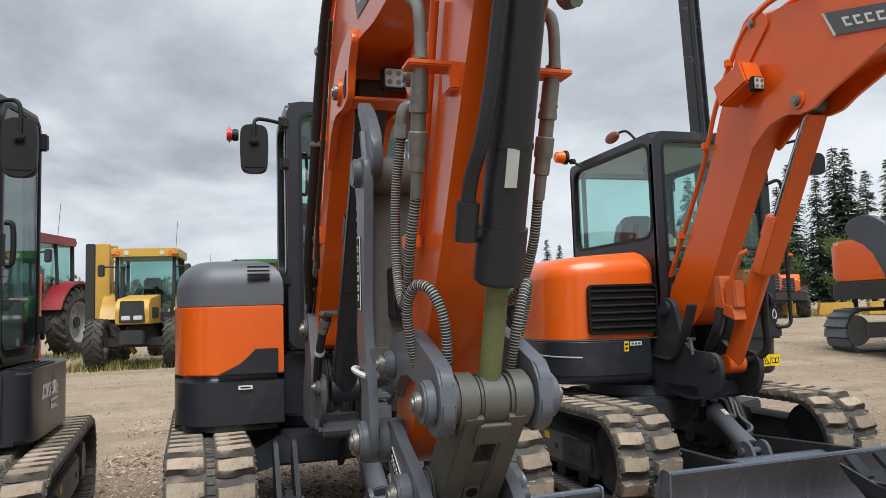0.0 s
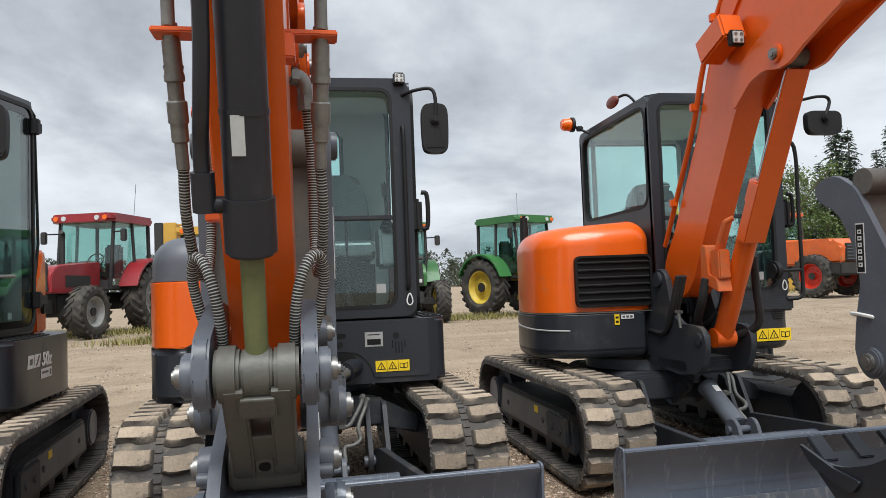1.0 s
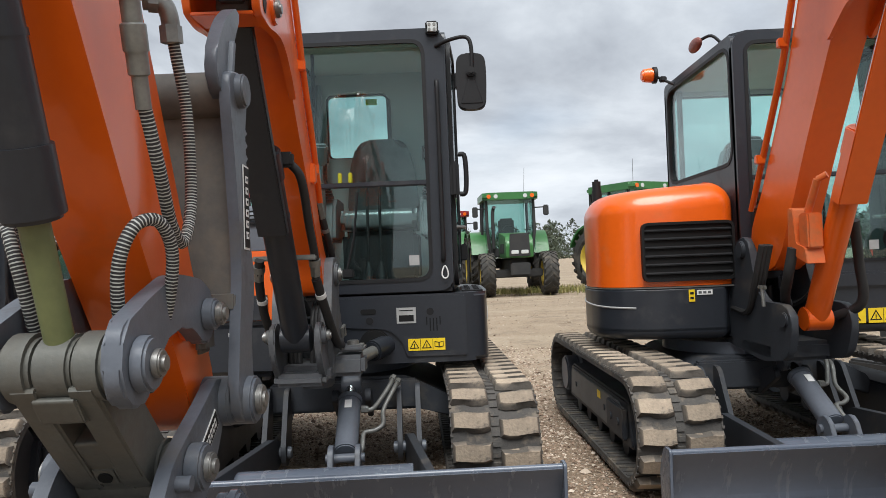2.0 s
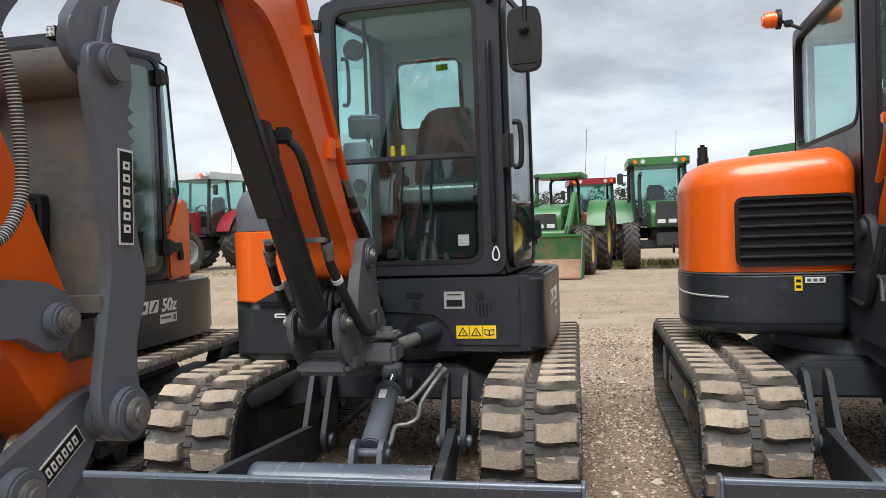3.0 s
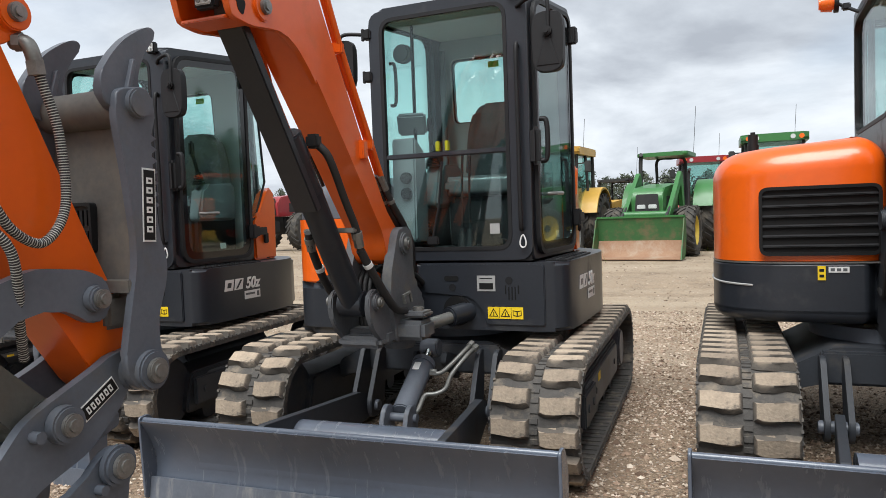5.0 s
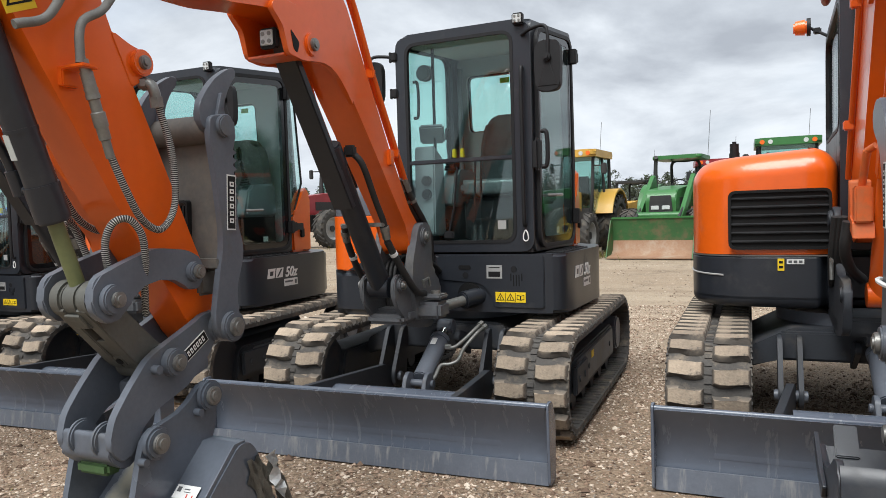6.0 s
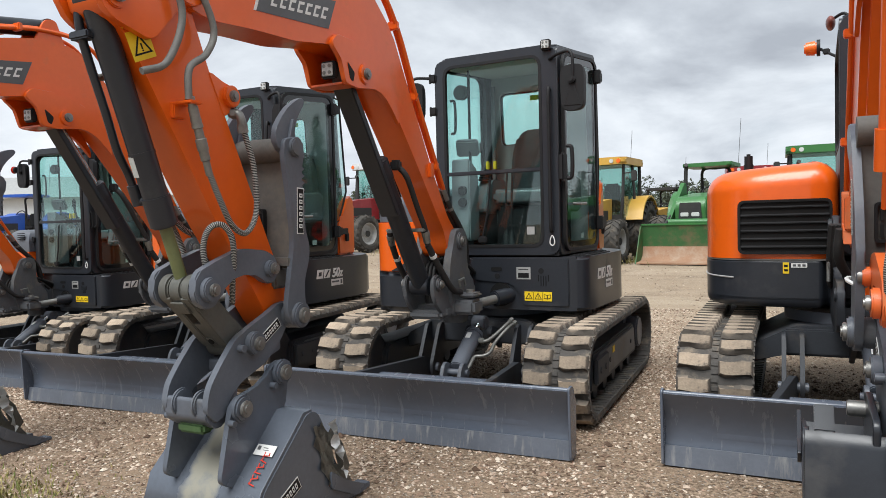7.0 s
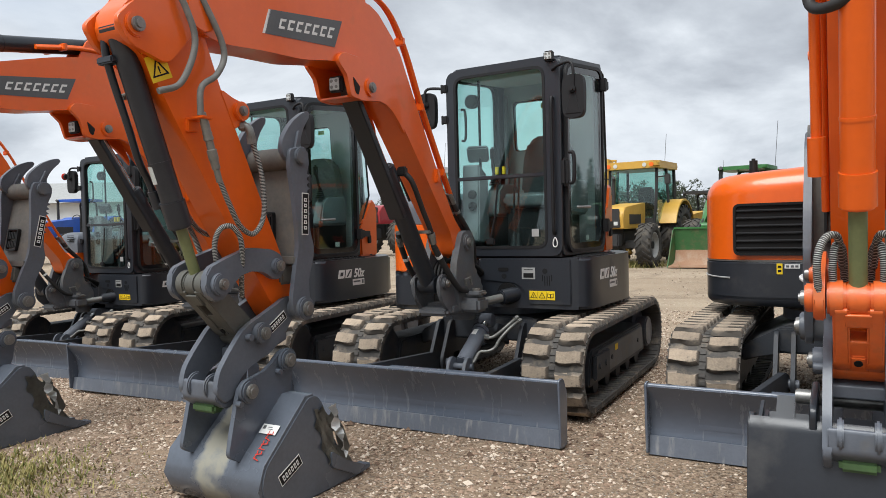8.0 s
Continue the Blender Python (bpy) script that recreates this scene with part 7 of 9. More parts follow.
    sp = [(-3.28, 2.46), (-3.18, 2.60), (-3.02, 2.72), (-2.86, 2.66), (-2.80, 2.44), (-2.74, 2.0), (-2.50, 1.25), (-2.33, 0.92), (-2.36, 0.80), (-2.46, 0.80), (-2.60, 1.05), (-2.86, 1.6), (-3.10, 2.2), (-3.26, 2.36)]
    prism(bm, rounded(sp, 0.05, 3), -0.082, 0.082, "x", 0.008)
    plates(bm, rounded([(-3.32, 2.40), (-3.20, 2.52), (-2.98, 2.62), (-2.92, 2.42), (-3.1, 2.22), (-3.28, 2.30)], 0.03), 0.09, 0.03)
    for s in (-1, 1):
        boss(bm, -3.22, 2.38, 0.05, s * 0.09, s * 0.115)
        boss(bm, -2.51, 1.06, 0.06, s * 0.07, s * 0.10)
        tube(bm, [(s * 0.098, -2.98, 2.3), (s * 0.098, -2.80, 1.75), (s * 0.098, -2.62, 1.30)], 0.014, 8)
        tube(bm, [(s * 0.12, -3.02, 2.3), (s * 0.12, -2.88, 1.75), (s * 0.12, -2.80, 1.46)], 0.018, 8)
        cyl(bm, (s * 0.12, -2.83, 1.55), (s * 0.12, -2.80, 1.42), 0.030, 10)
    stick = part("stick", bm, M_ORANGE, ex, "glossy orange stick hanging down", arm)
    for s in (-1, 1):
        spiral_hose(stick, "spiral_hose", [(s * 0.112, -2.86, 0.98), (s * 0.12, -2.90, 1.12), (s * 0.10, -2.88, 1.20), (s * 0.06, -2.84, 1.21), (s * 0.045, -2.74, 1.10)], 0.013)
        spiral_hose(stick, "spiral_hose", [(s * 0.07, -2.80, 0.98), (s * 0.075, -2.84, 1.10), (s * 0.065, -2.82, 1.18), (s * 0.045, -2.74, 1.16), (s * 0.04, -2.68, 1.05)], 0.013)
    bm = B()
    tube(bm, spline([(-0.14, -2.98, 2.02), (-0.12, -3.02, 1.94), (-0.04, -3.12, 1.92), (0.08, -3.10, 2.02), (0.16, -3.0, 2.15)], 6), 0.018, 8)
    part("hose", bm, M_HOSE, stick)
    bm = B()
    cyl(bm, (-0.15, -2.97, 2.25), (-0.14, -2.98, 2.02), 0.026, 10)
    cyl(bm, (-0.10, -2.95, 2.3), (-0.098, -2.96, 2.10), 0.022, 10)
    part("quick_fitting", bm, M_GALV, stick, "zinc hose coupling")
    hydraulic(ex, "stick_cylinder", (-1.48, 2.89), (-2.95, 2.66), 0.66, 0.06, 0.034, M_ORANGE, M_CHROME, "orange stick ram", X)
    hydraulic(ex, "bucket_cylinder", (-3.22, 2.38), (-2.82, 1.00), 0.78, 0.050, 0.028, M_ORANGE, M_OLIVE, "orange bucket ram with an olive wrapped rod", X, M_ORANGE_WORN)
    part("gear_mount", box(B(), (0, -2.39, 0.84), (0.18, 0.05, 0.05), 0.01), M_LINK, ex, at=arm)
    before = set(scene.collection.objects)
    bucket_gear(ex, 0.32, -0.05, 41, M_ORANGE_WORN, M_CHAR, True)
    for ob in set(scene.collection.objects) - before:
        if ob.parent == ex:
            ob.matrix_basis = arm @ ob.matrix_basis
    turned(ex, before_arm, pose(X, -0.5, 0, 0, 0, 1.8) @ pose(-X, 0.5, 0))
    cab(ex, -0.10, 0.88, -0.475, 0.86, 1.03, 2.47, 1.62, "tail")
    # beacon and roof mirror on the hood side
    bm = B()
    tube(bm, spline([(-0.08, 0.60, 2.42), (-0.14, 0.66, 2.47), (-0.20, 0.71, 2.52)], 4), 0.011, 8)
    box(bm, (-0.16, 0.68, 2.49), (0.05, 0.05, 0.04), 0.008)
    pole = part("beacon_arm", bm, M_BLACK, ex)
    bm = B()
    cyl(bm, (-0.20, 0.71, 2.53), (-0.225, 0.71, 2.53), 0.062, 18)
    part("beacon_base", bm, M_BLACK, pole)
    bm = B()
    cyl(bm, (-0.225, 0.71, 2.53), (-0.31, 0.71, 2.53), 0.056, 20, 0.046, 0.012)
    part("beacon_lens", bm, M_AMBER, pole, "amber beacon lens")
    bm = B()
    tube(bm, spline([(0.0, -0.10, 2.50), (-0.06, -0.06, 2.58), (-0.12, 0.0, 2.57)], 4), 0.010, 8)
    arm2 = part("roof_mirror", bm, M_BLACK, ex)
    bm = B()
    bmesh.ops.create_uvsphere(bm, u_segments=18, v_segments=10, radius=1.0, matrix=Matrix.Translation((-0.14, 0.02, 2.545)) @ Matrix.Diagonal((0.03, 0.10, 0.045, 1)))
    part("mirror_shell", bm, M_REDBROWN, arm2, "reddish-brown convex mirror")
    return ex


# ---- ground ----
def ground_material():
    m = bpy.data.materials.new("sandy_gravel_ground")
    m.use_nodes = True
    n, l = m.node_tree.nodes, m.node_tree.links
    p = n["Principled BSDF"]
    tc = n.new("ShaderNodeTexCoord")

    def tex(kind, sc, det=5.0, ro=0.6, stretch=None):
        t = n.new(kind)
        t.inputs["Scale"].default_value = sc
        if kind == "ShaderNodeTexNoise":
            t.inputs["Detail"].default_value, t.inputs["Roughness"].default_value = det, ro
        src = tc.outputs["Object"]
        if stretch:
            mp = n.new("ShaderNodeMapping")
            mp.inputs["Scale"].default_value = stretch
            mp.inputs["Rotation"].default_value = (0, 0, radians(-3))
            l.new(src, mp.inputs["Vector"])
            src = mp.outputs["Vector"]
        l.new(src, t.inputs["Vector"])
        return t

    def ramp(src, a, b):
        r = n.new("ShaderNodeMapRange")
        r.inputs["From Min"].default_value, r.inputs["From Max"].default_value = a, b
        l.new(src, r.inputs["Value"])
        return r.outputs["Result"]

    def mix(f, a, b):
        x = n.new("ShaderNodeMix"); x.data_type = "RGBA"
        l.new(f, x.inputs["Factor"])
        for s, v in (("A", a), ("B", b)):
            if isinstance(v, tuple):
                x.inputs[s].default_value = (*v, 1)
            else:
                l.new(v, x.inputs[s])
        return x.outputs["Result"]
    big, mid, fine = tex("ShaderNodeTexNoise", 0.35), tex("ShaderNodeTexNoise", 2.2, 8.0, 0.7), tex("ShaderNodeTexNoise", 38, 6.0, 0.7)
    ruts = tex("ShaderNodeTexNoise", 1.0, 5.0, 0.6, (0.12, 1.6, 1.0))
    vor = tex("ShaderNodeTexVoronoi", 55)
    col = mix(ramp(big.outputs["Fac"], 0.35, 0.65), (0.325, 0.245, 0.168), (0.27, 0.205, 0.143))
    col = mix(ramp(ruts.outputs["Fac"], 0.42, 0.62), col, (0.385, 0.307, 0.22))
    col = mix(ramp(mid.outputs["Fac"], 0.50, 0.68), col, (0.22, 0.165, 0.115))
    col = mix(ramp(fine.outputs["Fac"], 0.52, 0.80), col, (0.50, 0.43, 0.34))
    # brown gravelly soil where the machines stand, paler packed sand in the lane behind
    sy, ya = n.new("ShaderNodeSeparateXYZ"), n.new("ShaderNodeMath")
    ya.operation = "MULTIPLY_ADD"
    l.new(tc.outputs["Object"], sy.inputs[0])
    l.new(mid.outputs["Fac"], ya.inputs[0]); ya.inputs[1].default_value = 2.4
    l.new(sy.outputs["Y"], ya.inputs[2])
    soil = mix(ramp(fine.outputs["Fac"], 0.40, 0.60), (0.095, 0.064, 0.042), (0.42, 0.315, 0.222))
    soil = mix(ramp(mid.outputs["Fac"], 0.40, 0.62), soil, (0.285, 0.208, 0.143))
    col = mix(ramp(ya.outputs[0], 1.6, 3.2), soil, col)
    stone = n.new("ShaderNodeValToRGB")
    stone.color_ramp.elements[0].color, stone.color_ramp.elements[1].color = (0.22, 0.165, 0.12, 1), (0.52, 0.46, 0.39, 1)
    sep = n.new("ShaderNodeSeparateColor")
    l.new(vor.outputs["Color"], sep.inputs[0]); l.new(sep.outputs[0], stone.inputs["Fac"])
    near = ramp(vor.outputs["Distance"], 0.45, 0.25)
    few = n.new("ShaderNodeMath"); few.operation = "MULTIPLY"
    l.new(near, few.inputs[0]); l.new(ramp(sep.outputs[1], 0.50, 0.56), few.inputs[1])
    col = mix(few.outputs[0], col, stone.outputs["Color"])
    l.new(col, p.inputs["Base Color"])
    p.inputs["Roughness"].default_value = 0.95
    p.inputs["Specular IOR Level"].default_value = 0.2
    h1 = n.new("ShaderNodeMath"); h1.operation = "MULTIPLY_ADD"
    l.new(few.outputs[0], h1.inputs[0]); h1.inputs[1].default_value = 0.6
    l.new(fine.outputs["Fac"], h1.inputs[2])
    h2 = n.new("ShaderNodeMath"); h2.operation = "MULTIPLY_ADD"
    l.new(mid.outputs["Fac"], h2.inputs[0]); h2.inputs[1].default_value = 2.0
    l.new(h1.outputs[0], h2.inputs[2])
    bn = n.new("ShaderNodeBump")
    bn.inputs["Strength"].default_value, bn.inputs["Distance"].default_value = 0.9, 0.025
    l.new(h2.outputs[0], bn.inputs["Height"]); l.new(bn.outputs["Normal"], p.inputs["Normal"])
    return m


M_GROUND = ground_material()


RISE = 0.27


def ground_height(x, y):
    """Low unevenness: flat under the machines, ridges and wheel ruts in the lane behind them."""
    h = 0.0
    if y > 1.6:
        k = min(1, (y - 1.6) / 1.5) * max(0.0, min(1, (60 - y) / 30))
        h = k * (0.03 * noise.noise((x * 0.25, y * 1.5, 3.1)) + 0.02 * noise.noise((x * 0.12, y * 0.9, 7.7)) - 0.01)
    u = max(0.0, min(1.0, (y - 2.5) / 7.0))
    h -= 0.022 * min(6.0, max(0.0, -1.0 - x)) * (1 - u)
    h += RISE * u * u * (3 - 2 * u)
    return h - 0.004 + 0.010 * noise.noise((x * 1.3, y * 1.3, 1.0))


def build_ground():
    bm = B()
    xs = [-400, -150, -70, -40] + [-30 + i * 0.5 for i in range(121)] + [40, 70, 150, 400]
    ys = [-150, -60, -25] + [-15 + i * 0.5 for i in range(24)] + [-3 + i * 0.3 for i in range(101)] + [28 + i * 3 for i in range(10)] + [80, 150, 300, 700]
    grid = [[bm.verts.new((x, y, ground_height(x, y))) for x in xs] for y in ys]
    for j in range(len(ys) - 1):
        for i in range(len(xs) - 1):
            bm.faces.new((grid[j][i], grid[j][i + 1], grid[j + 1][i + 1], grid[j + 1][i]))
    me = finish(bm, 180)
    me.materials.append(M_GROUND)
    tagged(new("ground", me), "sandy gravel yard with wheel ruts and loose stones", "ground", kind="structure")


build_ground()

# ---- the row of excavators ----
main = zero_tail("excavator", "orange compact excavator with dark grey cab, its bucket on gravel", pose(0.07, -0.25, 0), 3.0, "50z", "excavators in the row")
second = copy_thing(main, pose(-2.345, -0.35, -0.03, 0, 0, 1.5))
for ob in second.children:
    if ob.name.startswith("thumb"):
        # this one's thumb is folded further back
        ob.matrix_basis = ob.matrix_basis @ Matrix.Translation((0, -2.70, 0.89)) @ Matrix.Rotation(radians(-11), 4, "X") @ Matrix.Translation((0, 2.70, -0.89))
tail_machine(pose(2.55, -0.03, 0), 2.0)
third = copy_thing(main, pose(-4.78, -0.32, -0.08, 0, 0, 2.0))
third.scale = (0.9, 0.9, 0.9)
for ob in list(third.children):
    if ob.name.startswith("size_number"):
        lettering("35z", 0.105 * 1.05, M_WHITE, third, ob.matrix_basis.copy(), "size_number", 0.25)
        bpy.data.objects.remove(ob)
tagged(third, "smaller orange compact excavator with dark grey cab on gravel")


# ---- tractors and machines behind the row ----
def make_tyre(r, w, lugs):
    """A farm tyre with a round shoulder and chevron lugs, axle along x."""
    bm = B()
    prof = [(-w * 0.40, r * 0.56), (-w * 0.5, r * 0.66), (-w * 0.5, r * 0.82), (-w * 0.40, r * 0.93), (0, r * 0.955), (w * 0.40, r * 0.93), (w * 0.5, r * 0.82), (w * 0.5, r * 0.66), (w * 0.40, r * 0.56)]
    n = 36
    rings = [[bm.verts.new((x, q * math.cos(a), q * math.sin(a))) for x, q in prof] for a in (2 * math.pi * i / n for i in range(n))]
    for i in range(n):
        for k in range(len(prof) - 1):
            bm.faces.new((rings[i][k], rings[i][k + 1], rings[(i + 1) % n][k + 1], rings[(i + 1) % n][k]))
    for i in range(lugs):
        for s in (-1, 1):
            a = 2 * math.pi * (i + (0.25 if s > 0 else -0.25)) / lugs
            da = 2 * math.pi * 0.9 / lugs
            q = []
            for rad in (r * 0.93, r):
                for x, aa in ((0.02 * s, a), (s * w * 0.5, a + da), (s * w * 0.5, a + da + 0.30 / lugs * 2 * math.pi), (0.02 * s, a + 0.34 / lugs * 2 * math.pi)):
                    rr = rad if abs(x) < w * 0.3 or rad < r * 0.95 else rad * 0.965
                    if rad < r * 0.95 and abs(x) > w * 0.3:
                        rr = rad * 0.9
                    q.append(bm.verts.new((x, rr * math.cos(aa), rr * math.sin(aa))))
            bm.faces.new(q[4:8])
            for k in range(4):
                bm.faces.new((q[k], q[(k + 1) % 4], q[4 + (k + 1) % 4], q[4 + k]))
    return finish(bm, 30)


def make_rim(r, w):
    bm = B()
    prof = [(-w * 0.42, r * 0.60), (-w * 0.40, r * 0.54), (-w * 0.1, r * 0.45), (-w * 0.12, r * 0.20), (-w * 0.22, r * 0.16), (-w * 0.22, 0.001)]
    n = 28
    for s in (-1, 1):
        rings = [[bm.verts.new((x * s, q * math.cos(a), q * math.sin(a))) for x, q in prof] for a in (2 * math.pi * i / n for i in range(n))]
        for i in range(n):
            for k in range(len(prof) - 1):
                bm.faces.new((rings[i][k], rings[i][k + 1], rings[(i + 1) % n][k + 1], rings[(i + 1) % n][k]))
        for k in range(8):
            a = k * math.pi / 4
            cyl(bm, (s * -w * 0.12, r * 0.30 * math.cos(a), r * 0.30 * math.sin(a)), (s * -w * 0.17, r * 0.30 * math.cos(a), r * 0.30 * math.sin(a)), r * 0.03, 6)
    return finish(bm, 30)


TYRES = {}


def wheel(parent, x, y, r, w, rim_mat, spin=0.0, lugs=20, steer=0.0):
    key = (r, w, rim_mat.name)
    if key not in TYRES:
        TYRES[key] = (make_tyre(r, w, lugs), make_rim(r, w))
    tyre, rim = TYRES[key]
    hub = part("wheel", cyl(B(), (-w * 0.3, 0, 0), (w * 0.3, 0, 0), r * 0.16, 14), M_FARBLACK, parent, at=pose(x, y, r - 0.015, 0, 0, steer) @ pose(0, 0, 0, spin))
    part("tyre", tyre, M_TYRE, hub, "dusty black tyre with chevron lugs")
    part("rim", rim, rim_mat, hub)
    return hub


def tractor(name, label, m, paint, rim_mat, size=1.0, canopy=False, roofmat=None, fender=None, hood_len=1.75, hoodmat=None, grille_h=0.5):
    tr = thing(name, label, "tractor", m, "tractors behind the yard lane")
    tr.scale = (size, size, size)
    fw, rw = 0.60, 0.86
    for s in (-1, 1):
        wheel(tr, s * 0.84, -1.45, fw, 0.40, rim_mat, 10 * s)
        wheel(tr, s * 0.90, 0.95, rw, 0.50, rim_mat, 5 * s, 22)
    bm = B()
    box(bm, (0, -0.2, 0.80), (0.46, 2.9, 0.42), 0.04)
    box(bm, (0, -1.45, 0.60), (1.35, 0.22, 0.22), 0.03)
    box(bm, (0, 0.95, 0.86), (1.5, 0.30, 0.30), 0.04)
    box(bm, (0, -1.98, 0.72), (0.52, 0.30, 0.34), 0.03)
    part("chassis", bm, M_FARBLACK, tr)
    hm = hoodmat or paint
    bm = B()
    prism(bm, rounded([(-1.5 - hood_len * 0.28, 1.02), (-1.5 - hood_len * 0.30, 1.40), (-1.5 - hood_len * 0.2, 1.60), (-0.25, 1.74), (-0.25, 1.02)], [0.04, 0.1, 0.12, 0.03, 0], 4), -0.36, 0.36, "x", 0.09, 4)
    hood = part("hood", bm, hm, tr)
    yf = -1.5 - hood_len * 0.30
    bm = B()
    prism(bm, rounded([(-0.28, 1.06), (0.28, 1.06), (0.25, 1.06 + grille_h), (-0.25, 1.06 + grille_h)], 0.04), yf - 0.012, yf + 0.05, "y", 0.008)
    part("grille", bm, M_FARBLACK, hood)
    for s in (-1, 1):
        bm = B()
        box(bm, (s * 0.13, yf - 0.016, 1.17), (0.19, 0.03, 0.10), 0.012)
        part("headlight", bm, M_LENS, hood, "pale headlight")
    for s in (-1, 1):
        part("side_vent", box(B(), (s * 0.366, -1.1, 1.28), (0.02, 0.9, 0.26), 0.006), M_FARBLACK, hood)
    fm = fender or paint
    for s in (-1, 1):
        bm = B()
        arc = [(0.95 + 0.98 * math.cos(a), 0.86 + 0.98 * math.sin(a)) for a in (radians(20 + i * 13) for i in range(12))]
        arc2 = [(0.95 + 0.93 * math.cos(a), 0.86 + 0.93 * math.sin(a)) for a in (radians(20 + i * 13) for i in range(12))]
        prism(bm, arc + arc2[::-1], s * 0.66, s * 1.14, "x", 0.01, 1)
        part("fender", bm, fm, tr)
    if canopy:
        bm = B()
        tube(bm, spline([(-0.36, 0.75, 1.0), (-0.37, 0.78, 1.9), (-0.34, 0.74, 2.38), (0.0, 0.72, 2.42), (0.34, 0.74, 2.38), (0.37, 0.78, 1.9), (0.36, 0.75, 1.0)], 6), 0.04, 8)
        part("roll_bar", bm, M_FARBLACK, tr)
        bm = B()
        prism(bm, rounded([(-0.62, -0.35), (0.62, -0.35), (0.62, 0.95), (-0.62, 0.95)], 0.12, 4), 2.42, 2.52, "z", 0.03, 3)
        part("canopy", bm, roofmat or paint, tr)
        bm = B()
        box(bm, (0, 0.55, 1.25), (0.48, 0.45, 0.14), 0.04)
        box(bm, (0, 0.78, 1.55), (0.46, 0.12, 0.5), 0.05)
        part("seat", bm, M_FARBLACK, tr)
        bm = B()
        ring = [Vector((0.19 * math.cos(a), 0.0 + 0.06 * math.sin(a), 1.72 + 0.18 * math.sin(a))) for a in (2 * math.pi * i / 18 for i in range(19))]
        tube(bm, ring, 0.018, 6)
        cyl(bm, (0, -0.02, 1.4), (0, 0.0, 1.72), 0.03, 8)
        part("steering_wheel", bm, M_FARBLACK, tr)
    else:
        bm = B()
        y0, y1, z0, z1 = -0.22, 1.35, 1.15, 2.72
        for s in (-1, 1):
            tube(bm, [(s * 0.60, y0, z0), (s * 0.68, y0 - 0.05, 1.8), (s * 0.68, y0 + 0.05, z1)], 0.045, 8)
            tube(bm, [(s * 0.74, 0.55, z0 + 0.1), (s * 0.77, 0.55, 1.8), (s * 0.72, 0.55, z1)], 0.04, 8)
            tube(bm, [(s * 0.72, y1, 1.6), (s * 0.70, y1, z1)], 0.05, 8)
        box(bm, (0, 0.55, 1.12), (1.36, 1.6, 0.10), 0.02)
        box(bm, (0, y0 - 0.02, 1.18), (1.2, 0.08, 0.24), 0.02)
        frame_ob = part("cab_frame", bm, M_FARBLACK, tr)
        for nm, pts, ax, a in (("windscreen", [(-0.60, 1.3), (0.60, 1.3), (0.66, 1.8), (0.64, 2.70), (-0.64, 2.70), (-0.66, 1.8)], "y", y0), ("rear_window", [(-0.62, 1.6), (0.62, 1.6), (0.64, 2.7), (-0.64, 2.7)], "y", y1)):
            bm = B()
            prism(bm, pts, a - 0.004, a + 0.004, ax)
            part(nm, bm, M_GLASSD, frame_ob, smooth=0).visible_shadow = False
        for s in (-1, 1):
            bm = B()
            prism(bm, [(y0, 1.2), (y1, 1.6), (y1, 2.7), (y0, 2.7)], s * 0.70 - 0.004, s * 0.70 + 0.004, "x")
            part("side_window", bm, M_GLASSD, frame_ob, smooth=0).visible_shadow = False
        bm = B()
        prism(bm, rounded([(-0.80, y0 - 0.22), (0.80, y0 - 0.22), (0.82, y1 + 0.1), (-0.82, y1 + 0.1)], 0.15, 5), 2.70, 2.90, "z", 0.06, 4)
        roof = part("cab_roof", bm, roofmat or paint, tr)
        for x in (-0.62, -0.42, 0.42, 0.62):
            bm = B()
            cyl(bm, (x, y0 - 0.24, 2.79), (x, y0 - 0.20, 2.79), 0.06, 14)
            part("roof_lamp", bm, M_LENS if abs(x) < 0.5 else M_AMBER, roof)
        bm = B()
        box(bm, (0, 0.70, 1.45), (0.5, 0.5, 0.16), 0.04)
        box(bm, (0, 0.95, 1.85), (0.48, 0.14, 0.75), 0.06)
        part("seat", bm, M_FARBLACK, tr)
        bm = B()
        ring = [Vector((0.20 * math.cos(a), 0.15 + 0.08 * math.sin(a), 1.80 + 0.17 * math.sin(a))) for a in (2 * math.pi * i / 18 for i in range(19))]
        tube(bm, ring, 0.018, 6)
        cyl(bm, (0, 0.0, 1.35), (0, 0.14, 1.78), 0.035, 8)
        part("steering_wheel", bm, M_FARBLACK, tr)
        for s in (-1, 1):
            bm = B()
            tube(bm, [(s * 0.66, y0, 2.45), (s * 0.98, y0 - 0.1, 2.45)], 0.018, 6)
            box(bm, (s * 1.02, y0 - 0.1, 2.36), (0.16, 0.08, 0.30), 0.025)
            part("mirror", bm, M_FARBLACK, tr)
    bm = B()
    tube(bm, spline([(-0.52, -0.35, 1.3), (-0.52, -0.35, 2.2), (-0.50, -0.36, 2.42), (-0.48, -0.46, 2.48)], 4), 0.05, 10)
    part("exhaust", bm, M_FARBLACK, tr)
    bm = B()
    cyl(bm, (0.55, 0.9, 2.5), (0.62, 0.95, 3.75), 0.006, 5)
    part("aerial", bm, M_FARBLACK, tr)
    return tr


